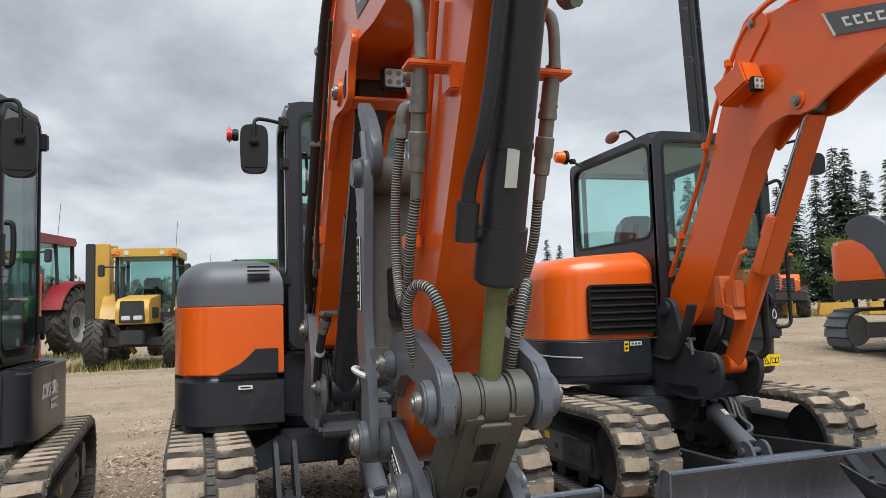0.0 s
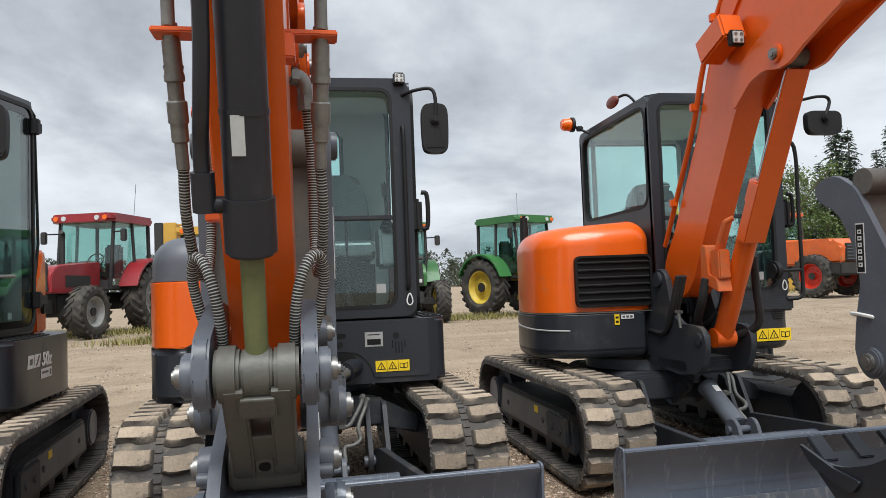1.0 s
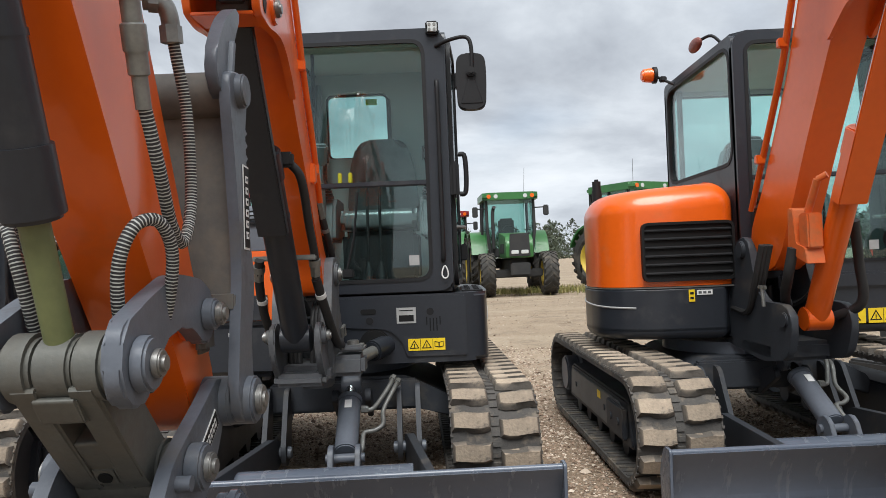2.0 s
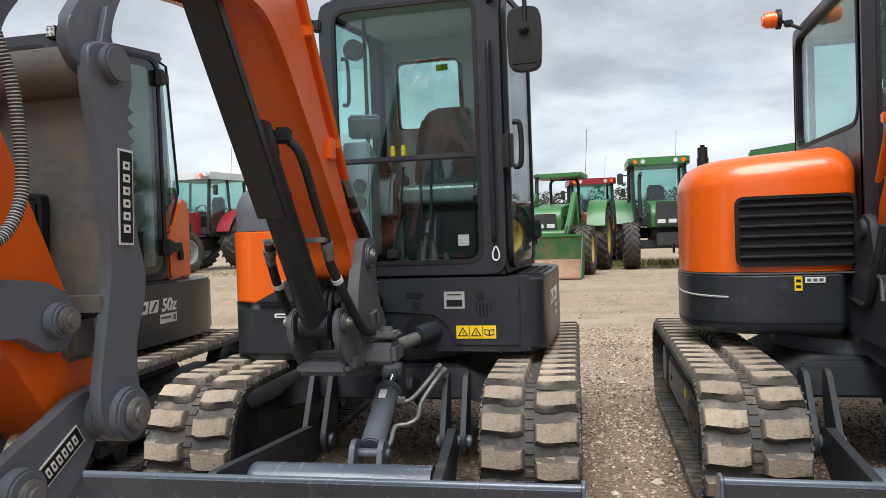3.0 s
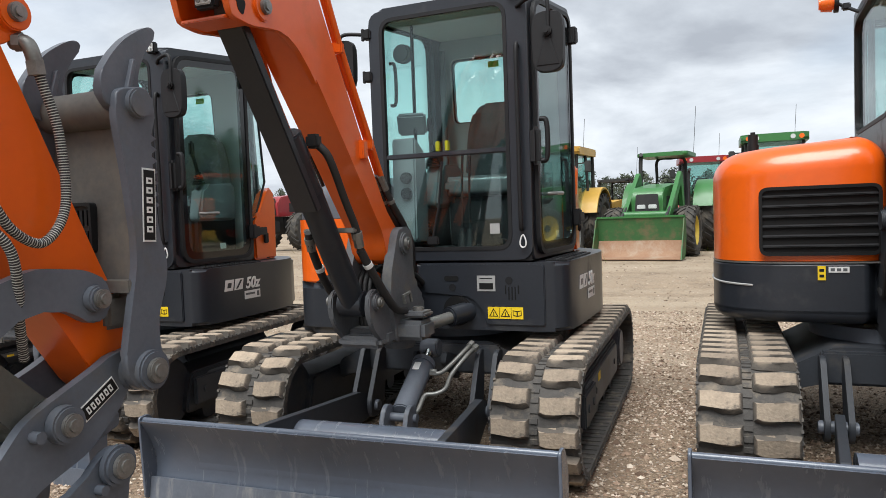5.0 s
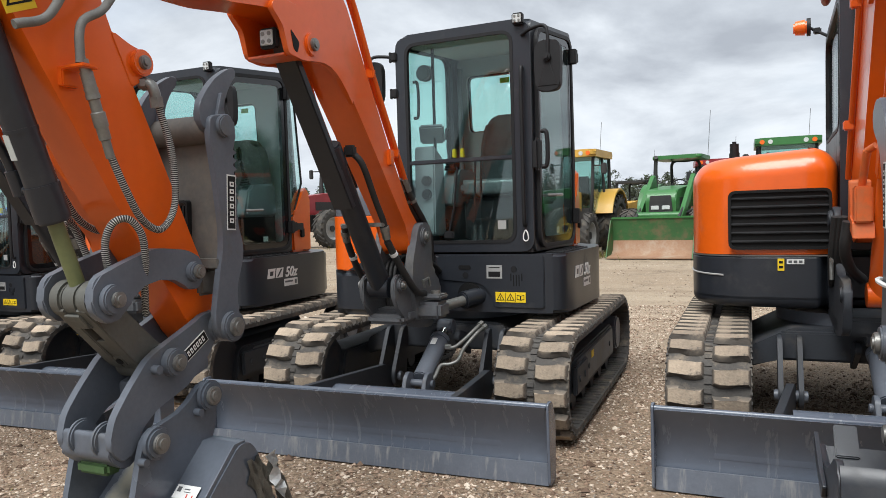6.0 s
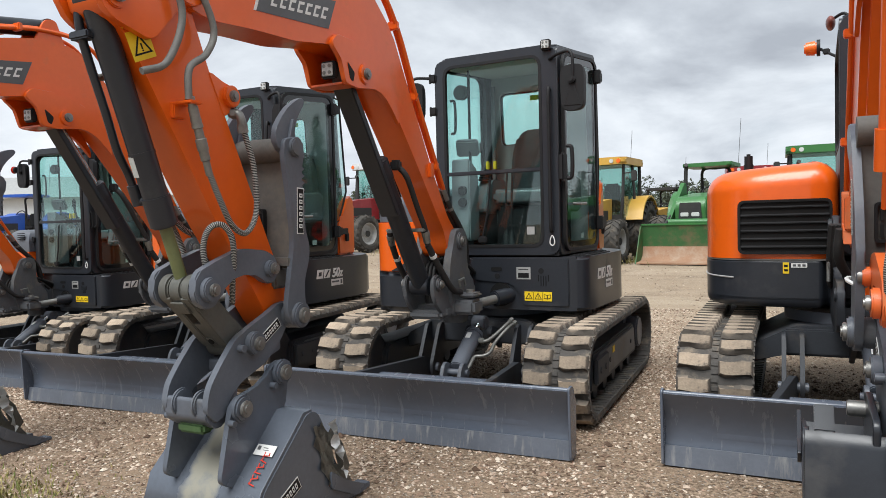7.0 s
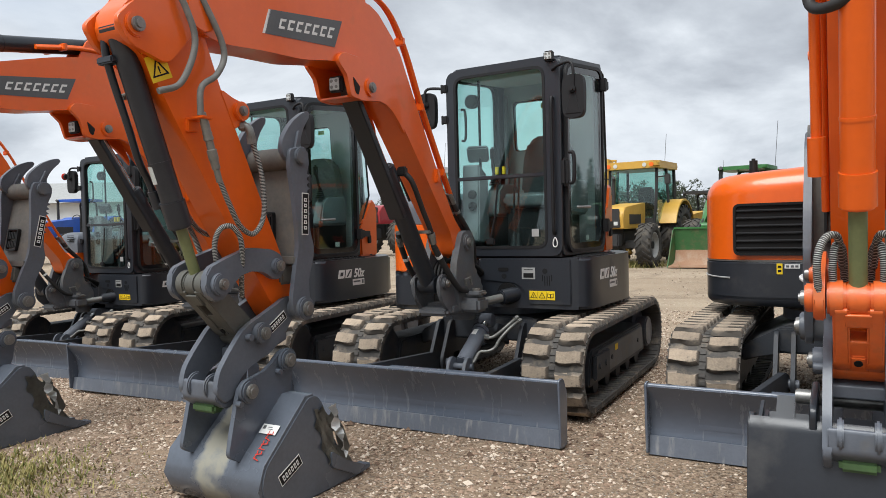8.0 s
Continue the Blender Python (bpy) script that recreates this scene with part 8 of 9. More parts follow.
tractor("tractor", "dark red farm tractor with a black grille and glazed cab", pose(-5.65, 14.6, RISE, 0, 0, -16), M_REDT, M_RIM, 1.06, grille_h=0.62)
tractor("tractor", "yellow farm tractor with a cab and pale headlights", pose(-2.22, 11.3, RISE, 0, 0, -3), M_YELT, M_RIM, 0.825)
mower = thing("flail_mower", "black and yellow flail mower folded upright", "mower", pose(-3.42, 12.1, RISE, 0, 0, 4))
mower.scale = (0.88, 0.88, 0.88)
bm = B()
box(bm, (0, 0, 1.62), (0.22, 0.75, 2.6), 0.02)
for i in range(10):
    cyl(bm, (0.06, -0.376, 0.45 + i * 0.25), (0.06, -0.384, 0.45 + i * 0.25), 0.022, 8)
box(bm, (0.3, 0, 0.2), (0.9, 0.7, 0.36), 0.03)
part("mower_deck", bm, M_FARBLACK, mower)
part("deck_cover", box(B(), (0.27, -0.1, 1.64), (0.32, 0.55, 2.56), 0.02), M_YELT, mower)
bm = B()
for x in (0.47, 0.56):
    cyl(bm, (x, -0.1, 0.3), (x, -0.1, 2.9), 0.025, 10)
for z in (0.7, 1.3, 1.9, 2.5, 2.88):
    box(bm, (0.51, -0.1, z), (0.16, 0.06, 0.05), 0.01)
part("deck_rails", bm, M_YELT, mower)
bm = B()
tube(bm, spline([(0.5, -0.05, 0.75), (0.75, -0.2, 0.6), (1.0, -0.4, 0.25)], 4), 0.07, 8)
part("deck_arm", bm, M_YELT, mower)
loader = tractor("tractor", "green tractor with a canopy and a rust-worn front loader bucket", pose(0.05, 12.3, RISE, 0, 0, -6), M_GREENT, M_RIMY, 0.88, canopy=True, hood_len=1.5, grille_h=0.4)
for s in (-1, 1):
    bm = B()
    prism(bm, rounded([(-0.35, 1.05), (-0.55, 1.95), (-0.70, 2.02), (-1.9, 1.15), (-2.55, 0.75), (-2.62, 0.62), (-2.48, 0.58), (-1.8, 0.98), (-0.78, 1.72), (-0.52, 1.0)], 0.06), s * 0.50 - 0.05, s * 0.50 + 0.05, "x", 0.01)
    part("loader_arm", bm, M_GREENT, loader)
    bm = B()
    cyl(bm, (s * 0.50, -0.62, 1.1), (s * 0.50, -1.75, 1.02), 0.045, 10)
    cyl(bm, (s * 0.50, -1.5, 1.30), (s * 0.50, -2.5, 0.86), 0.035, 10)
    part("loader_ram", bm, M_FARBLACK, loader)
bm = B()
cyl(bm, (-0.5, -2.1, 0.98), (0.5, -2.1, 0.98), 0.09, 16)
part("loader_crossbar", bm, M_GREENT, loader)
bm = B()
prism(bm, [(-2.60, 0.93), (-2.66, 0.95), (-2.62, 0.70), (-2.60, 0.42), (-2.56, 0.42), (-2.56, 0.70)], -0.96, 0.96, "x")
for s in (-1, 1):
    prism(bm, [(-2.60, 0.93), (-2.56, 0.5), (-2.66, 0.14), (-2.80, 0.03), (-3.15, 0.02), (-3.0, 0.35), (-2.75, 0.90)], s * 0.972 - 0.012, s * 0.972 + 0.012, "x")
lb = part("loader_bucket", bm, M_GREENWORN, loader, "green loader bucket worn to rust inside")
part("worn_floor", prism(B(), [(-2.56, 0.42), (-2.605, 0.42), (-2.66, 0.20), (-2.80, 0.09), (-3.15, 0.05), (-3.15, 0.02), (-2.78, 0.05), (-2.62, 0.16)], -0.958, 0.958, "x"), M_RUST, lb, "bucket floor worn to rust")
part("bucket_lip", box(B(), (0, -2.64, 0.945), (1.96, 0.09, 0.05), 0.012), M_GREENT, lb)
tractor("tractor", "large green farm tractor with roof lamps and cab", pose(2.32, 14.1, RISE, 0, 0, 2), M_GREENT, M_RIMY, 0.90, hood_len=1.8, grille_h=0.6)
tractor("tractor", "big green tractor with tall exhaust and yellow rims", pose(5.95, 14.6, RISE, 0, 0, 30), M_GREENT, M_RIMY, 0.96)
tractor("tractor", "faded red tractor with a cab, parked behind others", pose(0.65, 16.2, RISE, 0, 0, 8), material("faded_red_paint", (0.42, 0.06, 0.04), rough=0.5, scale=3, fine=30), M_RIM, 0.80, roofmat=M_REDT)
tractor("tractor", "small dark tractor with a roll bar", pose(-1.62, 15.6, RISE, 0, 0, -8), M_FARBLACK, M_RIMY, 0.72, canopy=True, hoodmat=M_YELT)
tractor("tractor", "blue farm tractor at the yard's edge", pose(-23.5, 10.5, RISE, 0, 0, 20), M_BLUE, M_RIM, 0.95, canopy=True)
tractor("tractor", "red tractor with a white cab roof and grey rims", pose(-12.4, 17.2, RISE, 0, 0, -10), M_REDT, M_RIM, 1.12, roofmat=M_WHITESHED)


def big_excavator(m):
    ex = thing("large_excavator", "large orange and black excavator parked side-on", "excavator", m)
    for s in (-1, 1):
        line = track_line(-1.5, 1.5, 0.46, 0.42)
        bm = B()
        ring_prism(bm, line, track_line(-1.5, 1.5, 0.46, 0.38), s * 1.0 - 0.28, s * 1.0 + 0.28, "x")
        tr = part("track", bm, M_FARBLACK, ex, "black steel crawler track")
        closed = [Vector((0, *p)) for p in line + line[:1]]
        pts = resample(closed, 0.19)
        for p, q in zip(pts, pts[1:] + pts[:1]):
            d = (q - p).normalized()
            nrm = Vector((0, d.z, -d.y))
            if nrm.dot(p - Vector((0, min(max(p.y, -1.5), 1.5), 0.46))) < 0:
                nrm = -nrm
            bm = B()
            rot = Matrix((Vector((1, 0, 0)), nrm.cross(Vector((1, 0, 0))), nrm)).transposed()
            box(bm, (s * 1.0, p.y, p.z), (0.60, 0.165, 0.05), 0.0, rot)
            part("shoe", bm, M_STEEL, tr, smooth=0)
        bm = B()
        for y in (-1.5, 1.5):
            cyl(bm, (s * 1.0 - 0.10, y, 0.46), (s * 1.0 + 0.22, y, 0.46), 0.30, 24, bevel=0.02)
        box(bm, (s * 1.0, 0, 0.46), (0.34, 2.7, 0.30), 0.03)
        part("track_frame", bm, M_RIM, tr)
    bm = B()
    box(bm, (0, 0, 0.95), (1.6, 2.0, 0.22), 0.03)
    part("carbody", bm, M_FARBLACK, ex)
    bm = B()
    prism(bm, rounded([(-1.25, -1.4), (1.25, -1.4), (1.25, 1.5), (0.9, 2.05), (-0.9, 2.05), (-1.25, 1.5)], 0.2, 4), 1.08, 1.42, "z", 0.05)
    part("skirt", bm, M_FARBLACK, ex)
    bm = B()
    prism(bm, rounded([(-1.24, 0.9), (1.24, 0.9), (1.24, 1.5), (0.9, 2.05), (-0.9, 2.05), (-1.24, 1.5)], [0, 0, 0.2, 0.3, 0.3, 0.2], 4), 1.43, 2.20, "z", 0.08, 3)
    part("counterweight", bm, M_ORANGE, ex, "orange counterweight")
    bm = B()
    prism(bm, rounded([(-1.24, -1.4), (1.24, -1.4), (1.24, 0.88), (-1.24, 0.88)], 0.05), 1.43, 2.15, "z", 0.06, 3)
    part("side_panel", bm, M_ORANGE, ex)
    for s in (-1, 1):
        bm = B()
        prism(bm, rounded([(1.45, 1.50), (0.6, 1.50), (-0.9, 1.62), (-0.9, 1.9), (0.2, 2.16), (0.55, 2.12), (0.65, 1.86), (0.95, 1.80), (1.05, 1.62), (1.4, 1.58)], 0.03), s * 1.245, s * 1.25, "x")
        part("side_decal", bm, M_INK, ex, "black swoosh decal")
        bm = B()
        for i in range(5):
            box(bm, (s * 1.252, 0.75 - i * 0.14, 1.56), (0.004, 0.09, 0.09))
        part("decal_bars", bm, M_WHITE, ex)
    bm = B()
    prism(bm, rounded([(-0.9, -0.3), (0.9, -0.3), (0.9, 1.6), (-0.9, 1.6)], 0.1), 2.16, 2.42, "z", 0.08, 3)
    hood = part("engine_hood", bm, M_GREYCOVER, ex, "grey engine hood with slots")
    bm = B()
    for i in range(10):
        for s in (-1, 1):
            box(bm, (s * 0.902, -0.1 + i * 0.16, 2.29), (0.012, 0.08, 0.12))
    part("hood_slots", bm, M_INK, hood)
    bm = B()
    box(bm, (0.72, -0.9, 2.1), (0.95, 1.2, 1.5), 0.10)
    part("cab", bm, M_FARBLACK, ex)
    return ex


big_excavator(pose(12.7, 5.3, 0.08, 0, 0, 84))


def hauler(m):
    h = thing("wheel_loader", "orange articulated loader with black grille and red triangle", "loader", m)
    for s in (-1, 1):
        for y in (-1.4, 1.9):
            wheel(h, s * 0.95, y, 0.75, 0.55, M_RED, 0, 22)
    bm = B()
    prism(bm, rounded([(-2.3, 1.15), (-2.35, 1.75), (-2.0, 1.98), (0.2, 2.05), (0.2, 1.1)], 0.1, 3), -0.85, 0.85, "x", 0.08, 3)
    part("hood", bm, M_ORANGE_WORN, h)
    bm = B()
    box(bm, (0, -2.33, 1.5), (1.25, 0.08, 0.62), 0.03)
    gr = part("rear_grille", bm, M_FARBLACK, h)
    for i in range(5):
        part("grille_bar", box(B(), (0, -2.38, 1.28 + i * 0.11), (1.15, 0.03, 0.035), 0.005), M_STEEL, gr)
    part("triangle", prism(B(), [(-0.16, 1.42), (0.16, 1.42), (0.0, 1.70)], -2.405, -2.395, "y"), M_RED, gr, "red warning triangle")
    bm = B()
    box(bm, (0, -2.2, 0.95), (2.2, 0.5, 0.42), 0.06)
    box(bm, (0, 0.2, 0.95), (0.9, 4.0, 0.5), 0.05)
    part("chassis", bm, M_FARBLACK, h)
    bm = B()
    for s in (-1, 1):
        for y in (0.2, 1.5):
            box(bm, (s * 0.62, y, 2.35), (0.1, 0.1, 1.2), 0.02)
    box(bm, (0, 0.85, 1.6), (1.3, 1.4, 0.4), 0.03)
    fr = part("cab_frame", bm, M_FARBLACK, h)
    for s in (-1, 1):
        part("pane", prism(B(), [(0.2, 1.8), (1.5, 1.8), (1.5, 2.9), (0.2, 2.9)], s * 0.64 - 0.004, s * 0.64 + 0.004, "x"), M_GLASSD, fr, smooth=0).visible_shadow = False
    part("cab_roof", box(B(), (0, 0.85, 3.0), (1.5, 1.6, 0.16), 0.05), M_ORANGE_WORN, h)


hauler(pose(17.2, 18.6, RISE, 0, 0, 18))
hauler(pose(25.0, 24.0, RISE, 0, 0, -40))

# worn lift mast standing behind the hooded machine
mast = thing("lift_mast", "tall black worn steel lift mast leaning slightly", "mast", pose(4.86, 2.05, 0, 0, -3.0, 20))
M_MAST = material("worn_black_mast", (0.018, 0.019, 0.022), (0.03, 0.031, 0.034), rough=0.4, scale=3, fine=40, dirt=(0.16, 0.16, 0.16), dirt_lo=0.62, dirt_hi=0.7, dirt_scale=9)
bm = B()
box(bm, (0, 0, 2.6), (0.17, 0.14, 5.2), 0.012)
box(bm, (-0.055, -0.085, 2.6), (0.035, 0.04, 5.2), 0.006)
box(bm, (0.055, -0.085, 2.6), (0.035, 0.04, 5.2), 0.006)
part("mast_rail", bm, M_MAST, mast)
part("mast_foot", box(B(), (0, 0, 0.06), (0.5, 0.6, 0.12), 0.02), M_FARBLACK, mast)

# row of yellow blocks along the yard's far edge
for i in range(7):
    b = thing("barrier_block", "yellow low barrier block on the grass edge", "barrier", pose(22 + i * 1.75, 26.5 - i * 1.2, RISE, 0, 0, -34), "row of yellow blocks")
    part("block", prism(B(), rounded([(-0.8, 0.0), (0.8, 0.0), (0.7, 0.62), (-0.7, 0.62)], 0.06), -0.3, 0.3, "y", 0.03), M_YELT, b)

# pale shed at the yard's left end
shed = thing("shed", "long pale metal shed with a low roof", "shed", pose(-62, 30, 0, 0, 0, 35))
part("shed_wall", box(B(), (0, 0, 2.0), (40, 14, 4.0), 0.05), M_WHITESHED, shed)
part("shed_roof", prism(B(), [(-7.6, 3.9), (7.6, 3.9), (0, 6.0)], -20.5, 20.5, "x"), M_RIM, shed)


# ---- trees ----
M_BARK = material("grey_bark", (0.11, 0.09, 0.075), (0.07, 0.058, 0.05), rough=0.9, scale=4, fine=40)


def leaf_material(name, c1, c2):
    m = material(name, c1, c2, rough=0.7, scale=0.5, fine=4)
    return m


M_SPRUCE = leaf_material("spruce_needles", (0.028, 0.05, 0.028), (0.045, 0.07, 0.035))
M_LEAF = leaf_material("spring_leaves", (0.12, 0.17, 0.04), (0.08, 0.12, 0.035))
M_FARWOOD = leaf_material("far_wood_foliage", (0.045, 0.06, 0.035), (0.07, 0.08, 0.05))


def spruce_meshes(h, seed):
    rnd = random.Random(seed)
    trunk = B()
    cyl(trunk, (0, 0, 0), (0, 0, h), 0.018 * h, 8, 0.01)
    verts, faces = [], []
    z = h * 0.10
    while z < h * 0.985:
        k = 1 - (z / h)
        reach = h * 0.20 * (k ** 0.8) * rnd.uniform(0.75, 1.1) + 0.12
        for b in range(rnd.randint(4, 6)):
            a = rnd.uniform(0, 6.283)
            rr = reach * rnd.uniform(0.55, 1.1)
            droop = rnd.uniform(0.1, 0.75)
            n = max(6, int(rr * 13))
            for j in range(n):
                u = (j + rnd.random()) / n
                px, py = math.cos(a) * rr * u, math.sin(a) * rr * u
                pz = z - droop * rr * u * u + 0.12 * rr * u
                s = (0.10 + 0.25 * (1 - u) * k) * rnd.uniform(0.7, 1.3) * (h / 11) * 1.9
                side = rnd.choice((-1, 1))
                dx, dy = math.cos(a + side * 0.9), math.sin(a + side * 0.9)
                i0 = len(verts)
                verts += [(px, py, pz + 0.05), (px + dx * s, py + dy * s, pz - s * rnd.uniform(0.1, 0.5)), (px + dx * s * 0.35 + math.cos(a) * s * 0.6, py + dy * s * 0.35 + math.sin(a) * s * 0.6, pz - s * rnd.uniform(0.0, 0.35))]
                faces.append((i0, i0 + 1, i0 + 2))
        z += h * 0.011 * rnd.uniform(0.3, 1.7)
    me = bpy.data.meshes.new("crown")
    me.from_pydata(verts, [], faces)
    tm = finish(trunk)
    return tm, me


def leafy_meshes(h, seed):
    rnd = random.Random(seed)
    trunk = B()
    cyl(trunk, (0, 0, 0), (0, 0, h * 0.8), 0.02 * h, 8, 0.03)
    ends = []
    for i in range(14):
        z0 = h * rnd.uniform(0.25, 0.75)
        a = rnd.uniform(0, 6.283)
        r = h * rnd.uniform(0.10, 0.24)
        e = (math.cos(a) * r, math.sin(a) * r, z0 + h * rnd.uniform(0.1, 0.25))
        tube(trunk, [(0, 0, z0), (e[0] * 0.5, e[1] * 0.5, z0 + (e[2] - z0) * 0.6), e], 0.006 * h, 5)
        ends.append(e)
    verts, faces = [], []
    for e in ends + [(0, 0, h * 0.85)] * 2:
        for j in range(300):
            d = Vector((rnd.gauss(0, 1), rnd.gauss(0, 1), rnd.gauss(0, 0.9))) * h * 0.052
            p = Vector(e) + d
            s = rnd.uniform(0.10, 0.22)
            q = Vector((rnd.gauss(0, 1), rnd.gauss(0, 1), rnd.gauss(0, 1))).normalized() * s
            w = Vector((rnd.gauss(0, 1), rnd.gauss(0, 1), rnd.gauss(0, 1))).normalized() * s
            i0 = len(verts)
            verts += [tuple(p), tuple(p + q), tuple(p + w)]
            faces.append((i0, i0 + 1, i0 + 2))
    me = bpy.data.meshes.new("crown")
    me.from_pydata(verts, [], faces)
    return finish(trunk), me


SPRUCES = [spruce_meshes(12.0 + k, 11 + k) for k in range(3)]
LEAFIES = [leafy_meshes(9.0 + k, 31 + k) for k in range(2)]


def tree(x, y, k, kind, sc, turn):
    tm, cm = (SPRUCES if kind == "spruce" else LEAFIES)[k]
    t = thing(kind + "_tree", "tall dark spruce with ragged drooping branches" if kind == "spruce" else "broad tree in pale spring leaf", "tree", pose(x, y, ground_height(x, y) - 0.1, 0, 0, turn), "trees along the yard's edge")
    t.scale = (sc, sc, sc)
    part("trunk", tm, M_BARK, t)
    part("crown", cm, M_SPRUCE if kind == "spruce" else M_LEAF, t)


rnd = random.Random(3)
for i in range(34):
    a = radians(33 + i * 1.15 + rnd.uniform(-0.5, 0.5))
    d = 50 + rnd.uniform(-4, 10)
    tree(d * math.sin(a), -5 + d * math.cos(a), i % 3, "spruce", rnd.uniform(0.66, 0.92) * (0.72 if i < 4 else 0.85 if i < 8 else 1.0), rnd.uniform(0, 360))
for a, d, sc in ((34.0, 44, 0.60), (36.5, 43, 0.70), (38.2, 45, 0.64), (41, 47, 0.52), (45, 46, 0.5)):
    a = radians(a)
    tree(d * math.sin(a), -5 + d * math.cos(a), int(d) % 2, "leafy", sc, d * 37)
for a, d, sc in ((23.3, 120, 0.75), (24.4, 118, 0.9), (25.4, 122, 0.8), (21.9, 124, 0.7)):
    a = radians(a)
    tree(d * math.sin(a), -5 + d * math.cos(a), int(d) % 3, "spruce", sc, d * 37)
for i in range(16):
    a = radians(75 + i * 5.5 + rnd.uniform(-1.5, 1.5))
    d = 42 + rnd.uniform(-5, 8)
    tree(d * math.sin(a), -5 + d * math.cos(a), i % 3, "spruce", rnd.uniform(0.7, 1.0), rnd.uniform(0, 360))


def far_woods():
    r = np.random.RandomState(4)
    n, per = 520, 320
    ang = np.radians(r.uniform(-75, 34, n))
    d = r.uniform(170, 230, n)
    h = r.uniform(6.0, 10.0, n) * np.where(r.rand(n) < 0.2, 1.3, 1.0)
    cx, cy = d * np.sin(ang), -5 + d * np.cos(ang)
    k = np.repeat(np.arange(n), per)
    u = r.rand(n * per)
    rad = h[k] * 0.32 * np.sqrt(np.clip(1 - u, 0, 1)) * r.rand(n * per) ** 0.5
    a = r.uniform(0, 6.283, n * per)
    p = np.stack([cx[k] + rad * np.cos(a) * 1.6, cy[k] + rad * np.sin(a), h[k] * u], 1)
    tri = p[:, None, :] + r.normal(0, 0.28, (n * per, 3, 3))
    tri[:, :, 2] = np.maximum(tri[:, :, 2], -0.2)
    verts = tri.reshape(-1, 3)
    me = bpy.data.meshes.new("woods")
    me.from_pydata(verts.tolist(), [], np.arange(len(verts)).reshape(-1, 3).tolist())
    me.materials.append(M_FARWOOD)
    tagged(new("far_woods", me), "low line of dark woods on the horizon", "woods", kind="stuff")


far_woods()


# ---- loose stones and grass ----
def island_material(name, lo, hi, rough=0.9):
    m = bpy.data.materials.new(name)
    m.use_nodes = True
    n, l = m.node_tree.nodes, m.node_tree.links
    g, r = n.new("ShaderNodeNewGeometry"), n.new("ShaderNodeValToRGB")
    r.color_ramp.elements[0].color, r.color_ramp.elements[1].color = (*lo, 1), (*hi, 1)
    e = r.color_ramp.elements.new(0.5)
    e.color = (*[(a * 0.62 + b * 0.38) * f for a, b, f in zip(lo, hi, (1.12, 0.95, 0.85))], 1)
    l.new(g.outputs["Random Per Island"], r.inputs["Fac"])
    p = n["Principled BSDF"]
    l.new(r.outputs["Color"], p.inputs["Base Color"])
    p.inputs["Roughness"].default_value = rough
    p.inputs["Specular IOR Level"].default_value = 0.25
    return m


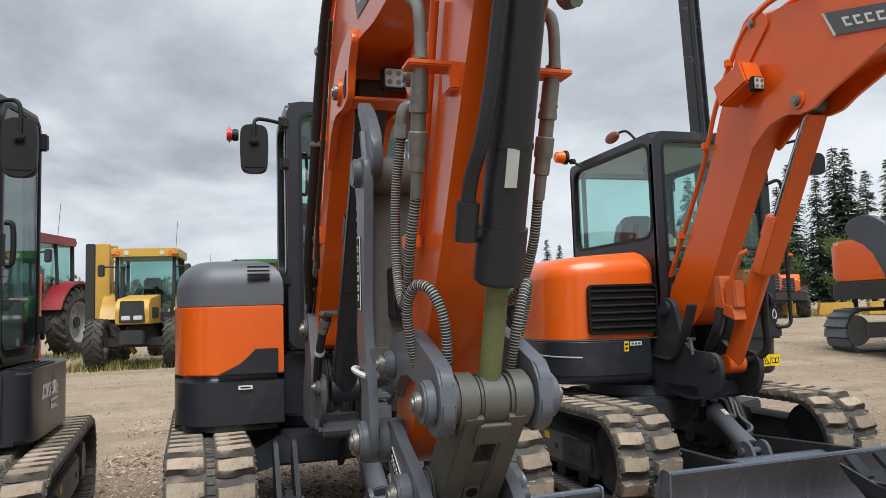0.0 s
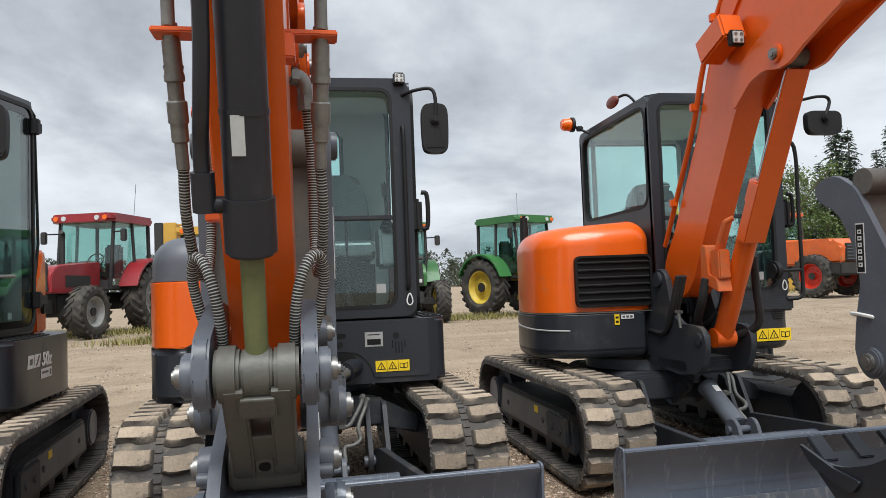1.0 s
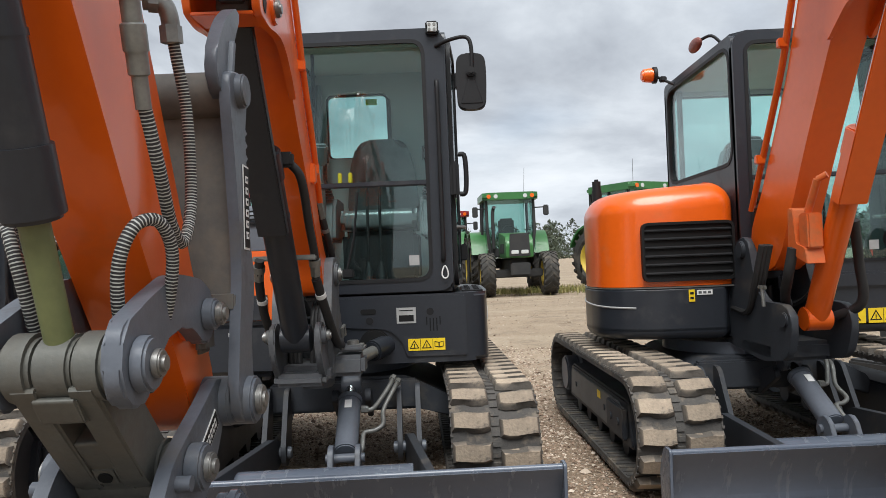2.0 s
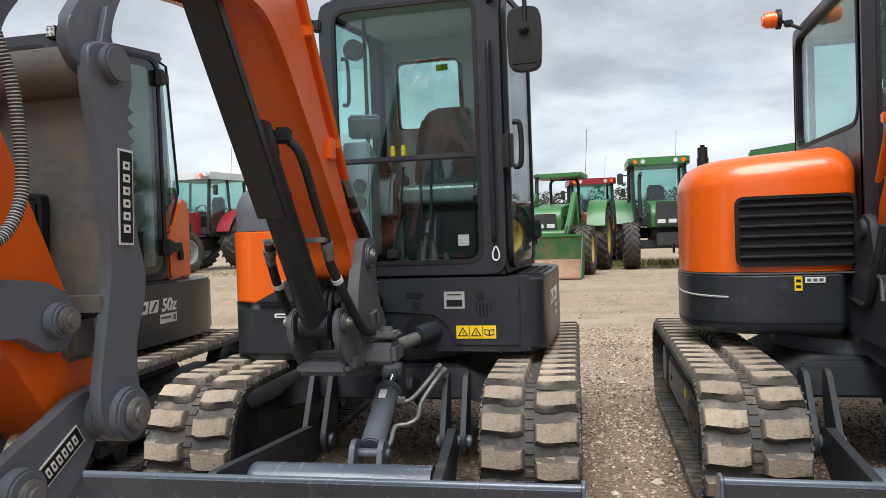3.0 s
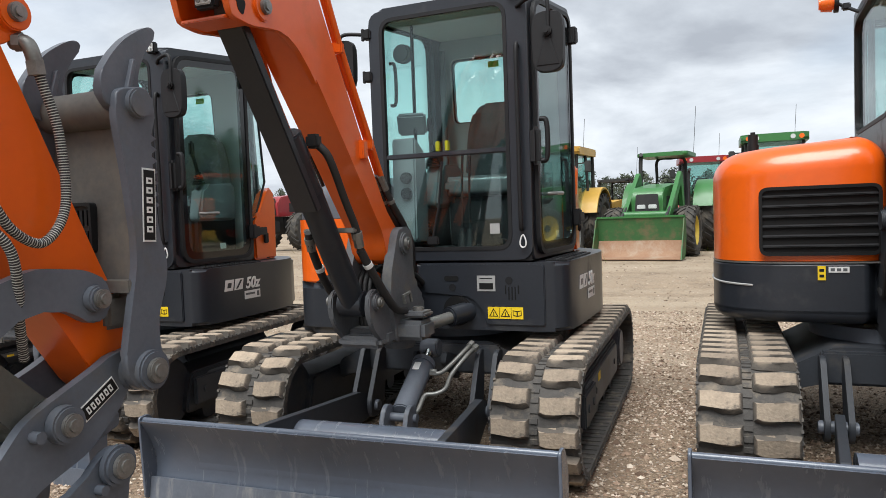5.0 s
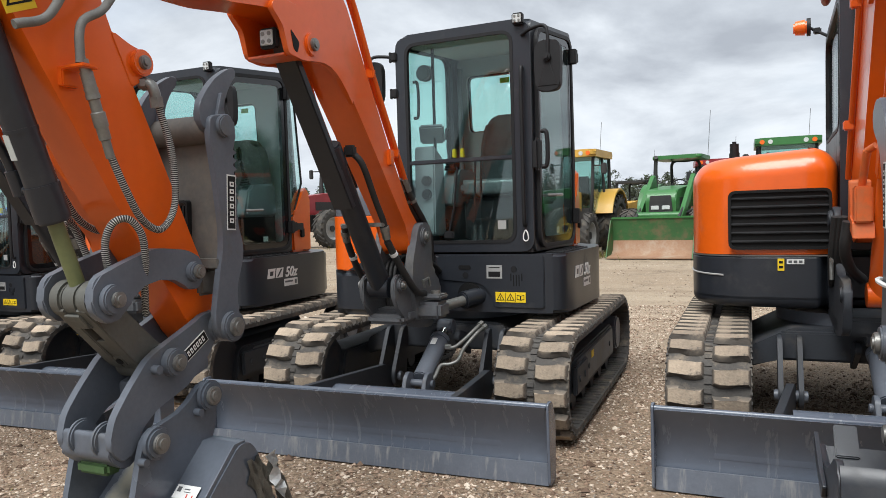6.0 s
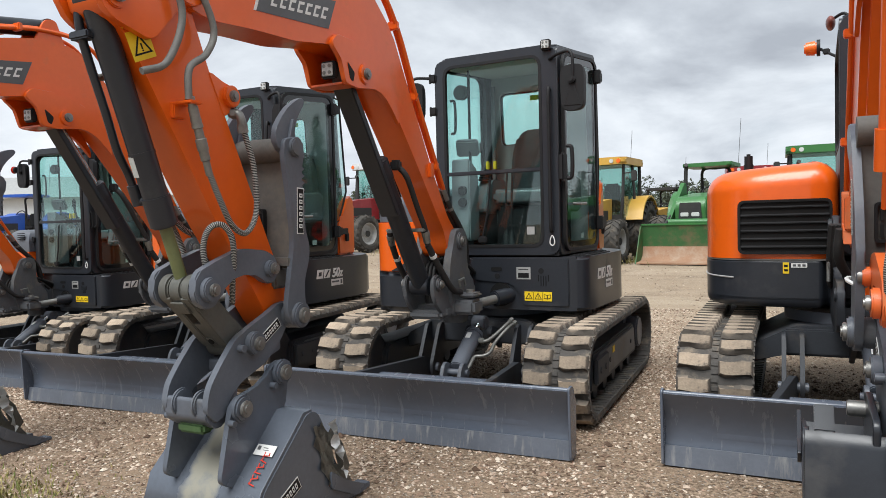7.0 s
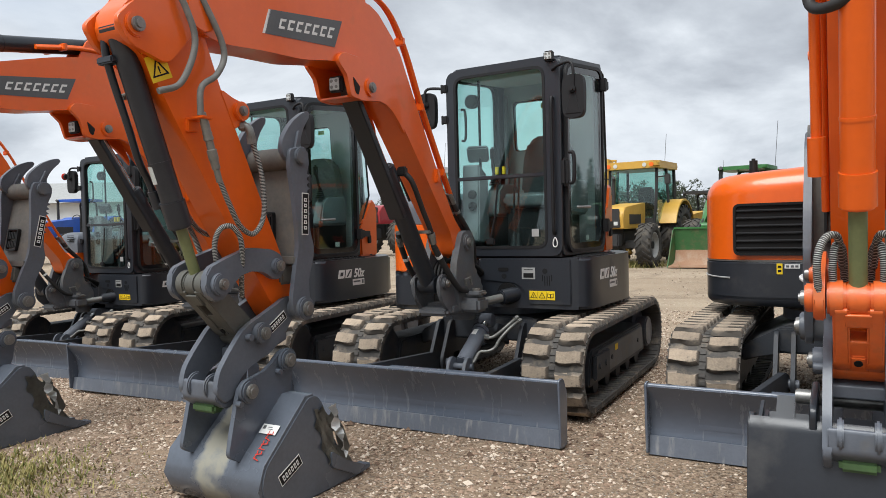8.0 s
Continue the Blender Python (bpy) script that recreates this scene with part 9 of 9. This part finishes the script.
def stones():
    r = np.random.RandomState(8)
    spots = [(-4.2, 4.6, -5.0, 0.6, 90000, 0.0045, 0.013), (-4.2, 4.6, -4.8, 0.4, 11000, 0.008, 0.022), (-4.2, 4.6, -4.8, 3.0, 1500, 0.016, 0.034), (-12, 14, 0.5, 12, 16000, 0.007, 0.018), (-1.6, 4.4, 0.2, 4.4, 30000, 0.006, 0.016)]
    base = np.array([(1, 0, 0), (-1, 0, 0), (0, 1, 0), (0, -1, 0), (0, 0, 1), (0, 0, -1)], float)
    tri = np.array([(0, 2, 4), (2, 1, 4), (1, 3, 4), (3, 0, 4), (2, 0, 5), (1, 2, 5), (3, 1, 5), (0, 3, 5)])
    vs, fs, count = [], [], 0
    for x0, x1, y0, y1, n, s0, s1 in spots:
        x, y = r.uniform(x0, x1, n), r.uniform(y0, y1, n)
        keep = np.sin(x * 1.7 + np.sin(y * 2.3)) + np.sin(y * 1.9 + x * 0.6) + r.normal(0, 1.1, n) > -0.9
        x, y = x[keep], y[keep]
        n = len(x)
        s = s0 + (s1 - s0) * r.rand(n) ** 2.2
        shape = base[None] * (s[:, None, None] * r.uniform(0.6, 1.25, (n, 6, 1))) * np.array([1.0, 1.0, 0.65])
        a = r.uniform(0, 6.283, n)
        c, d = np.cos(a)[:, None], np.sin(a)[:, None]
        sx, sy = shape[:, :, 0] * c - shape[:, :, 1] * d, shape[:, :, 0] * d + shape[:, :, 1] * c
        z = np.array([ground_height(float(p), float(q)) for p, q in zip(x, y)])
        v = np.stack([sx + x[:, None], sy + y[:, None], shape[:, :, 2] + (z + s * 0.15)[:, None]], 2)
        vs.append(v.reshape(-1, 3))
        fs.append((tri[None] + (count + 6 * np.arange(n))[:, None, None]).reshape(-1, 3))
        count += 6 * n
    me = bpy.data.meshes.new("stones")
    me.from_pydata(np.concatenate(vs).tolist(), [], np.concatenate(fs).tolist())
    me.materials.append(island_material("mixed_gravel_stones", (0.075, 0.047, 0.032), (0.62, 0.53, 0.43)))
    tagged(new("gravel", me), "loose grey and tan gravel stones on sand", "gravel", kind="stuff")


def grass():
    r = np.random.RandomState(21)
    vs, fs, count = [], [], 0
    spots = [(-1.5, -3.7, 0.8, 0.45, 6000, 0.03), (-2.6, 10.4, 1.5, 0.7, 2500, 0.16), (-6.5, 14.4, 3.0, 0.8, 2500, 0.18), (0.9, 14.4, 2.6, 1.2, 3500, 0.13), (3.6, 14.2, 2.6, 1.2, 2500, 0.16), (26, 25, 9, 3.0, 5000, 0.25)]
    for cx, cy, rx, ry, n, h in spots:
        x, y = cx + rx * r.normal(0, 0.5, n), cy + ry * r.normal(0, 0.5, n)
        hh = h * r.uniform(0.4, 1.3, n)
        a = r.uniform(0, 6.283, n)
        lean = hh * r.uniform(0.2, 1.0, n)
        w = 0.004 + hh * 0.03
        z = np.array([ground_height(float(p), float(q)) for p, q in zip(x, y)])
        p0 = np.stack([x - w * np.sin(a), y + w * np.cos(a), z], 1)
        p1 = np.stack([x + w * np.sin(a), y - w * np.cos(a), z], 1)
        p2 = np.stack([x + lean * np.cos(a), y + lean * np.sin(a), z + hh], 1)
        vs.append(np.stack([p0, p1, p2], 1).reshape(-1, 3))
        fs.append(np.arange(n * 3).reshape(-1, 3) + count)
        count += n * 3
    me = bpy.data.meshes.new("grass")
    me.from_pydata(np.concatenate(vs).tolist(), [], np.concatenate(fs).tolist())
    me.materials.append(island_material("dry_grass_blades", (0.10, 0.13, 0.035), (0.36, 0.31, 0.14)))
    tagged(new("grass", me), "sparse dry and green grass tufts", "grass", kind="stuff")


stones()
grass()
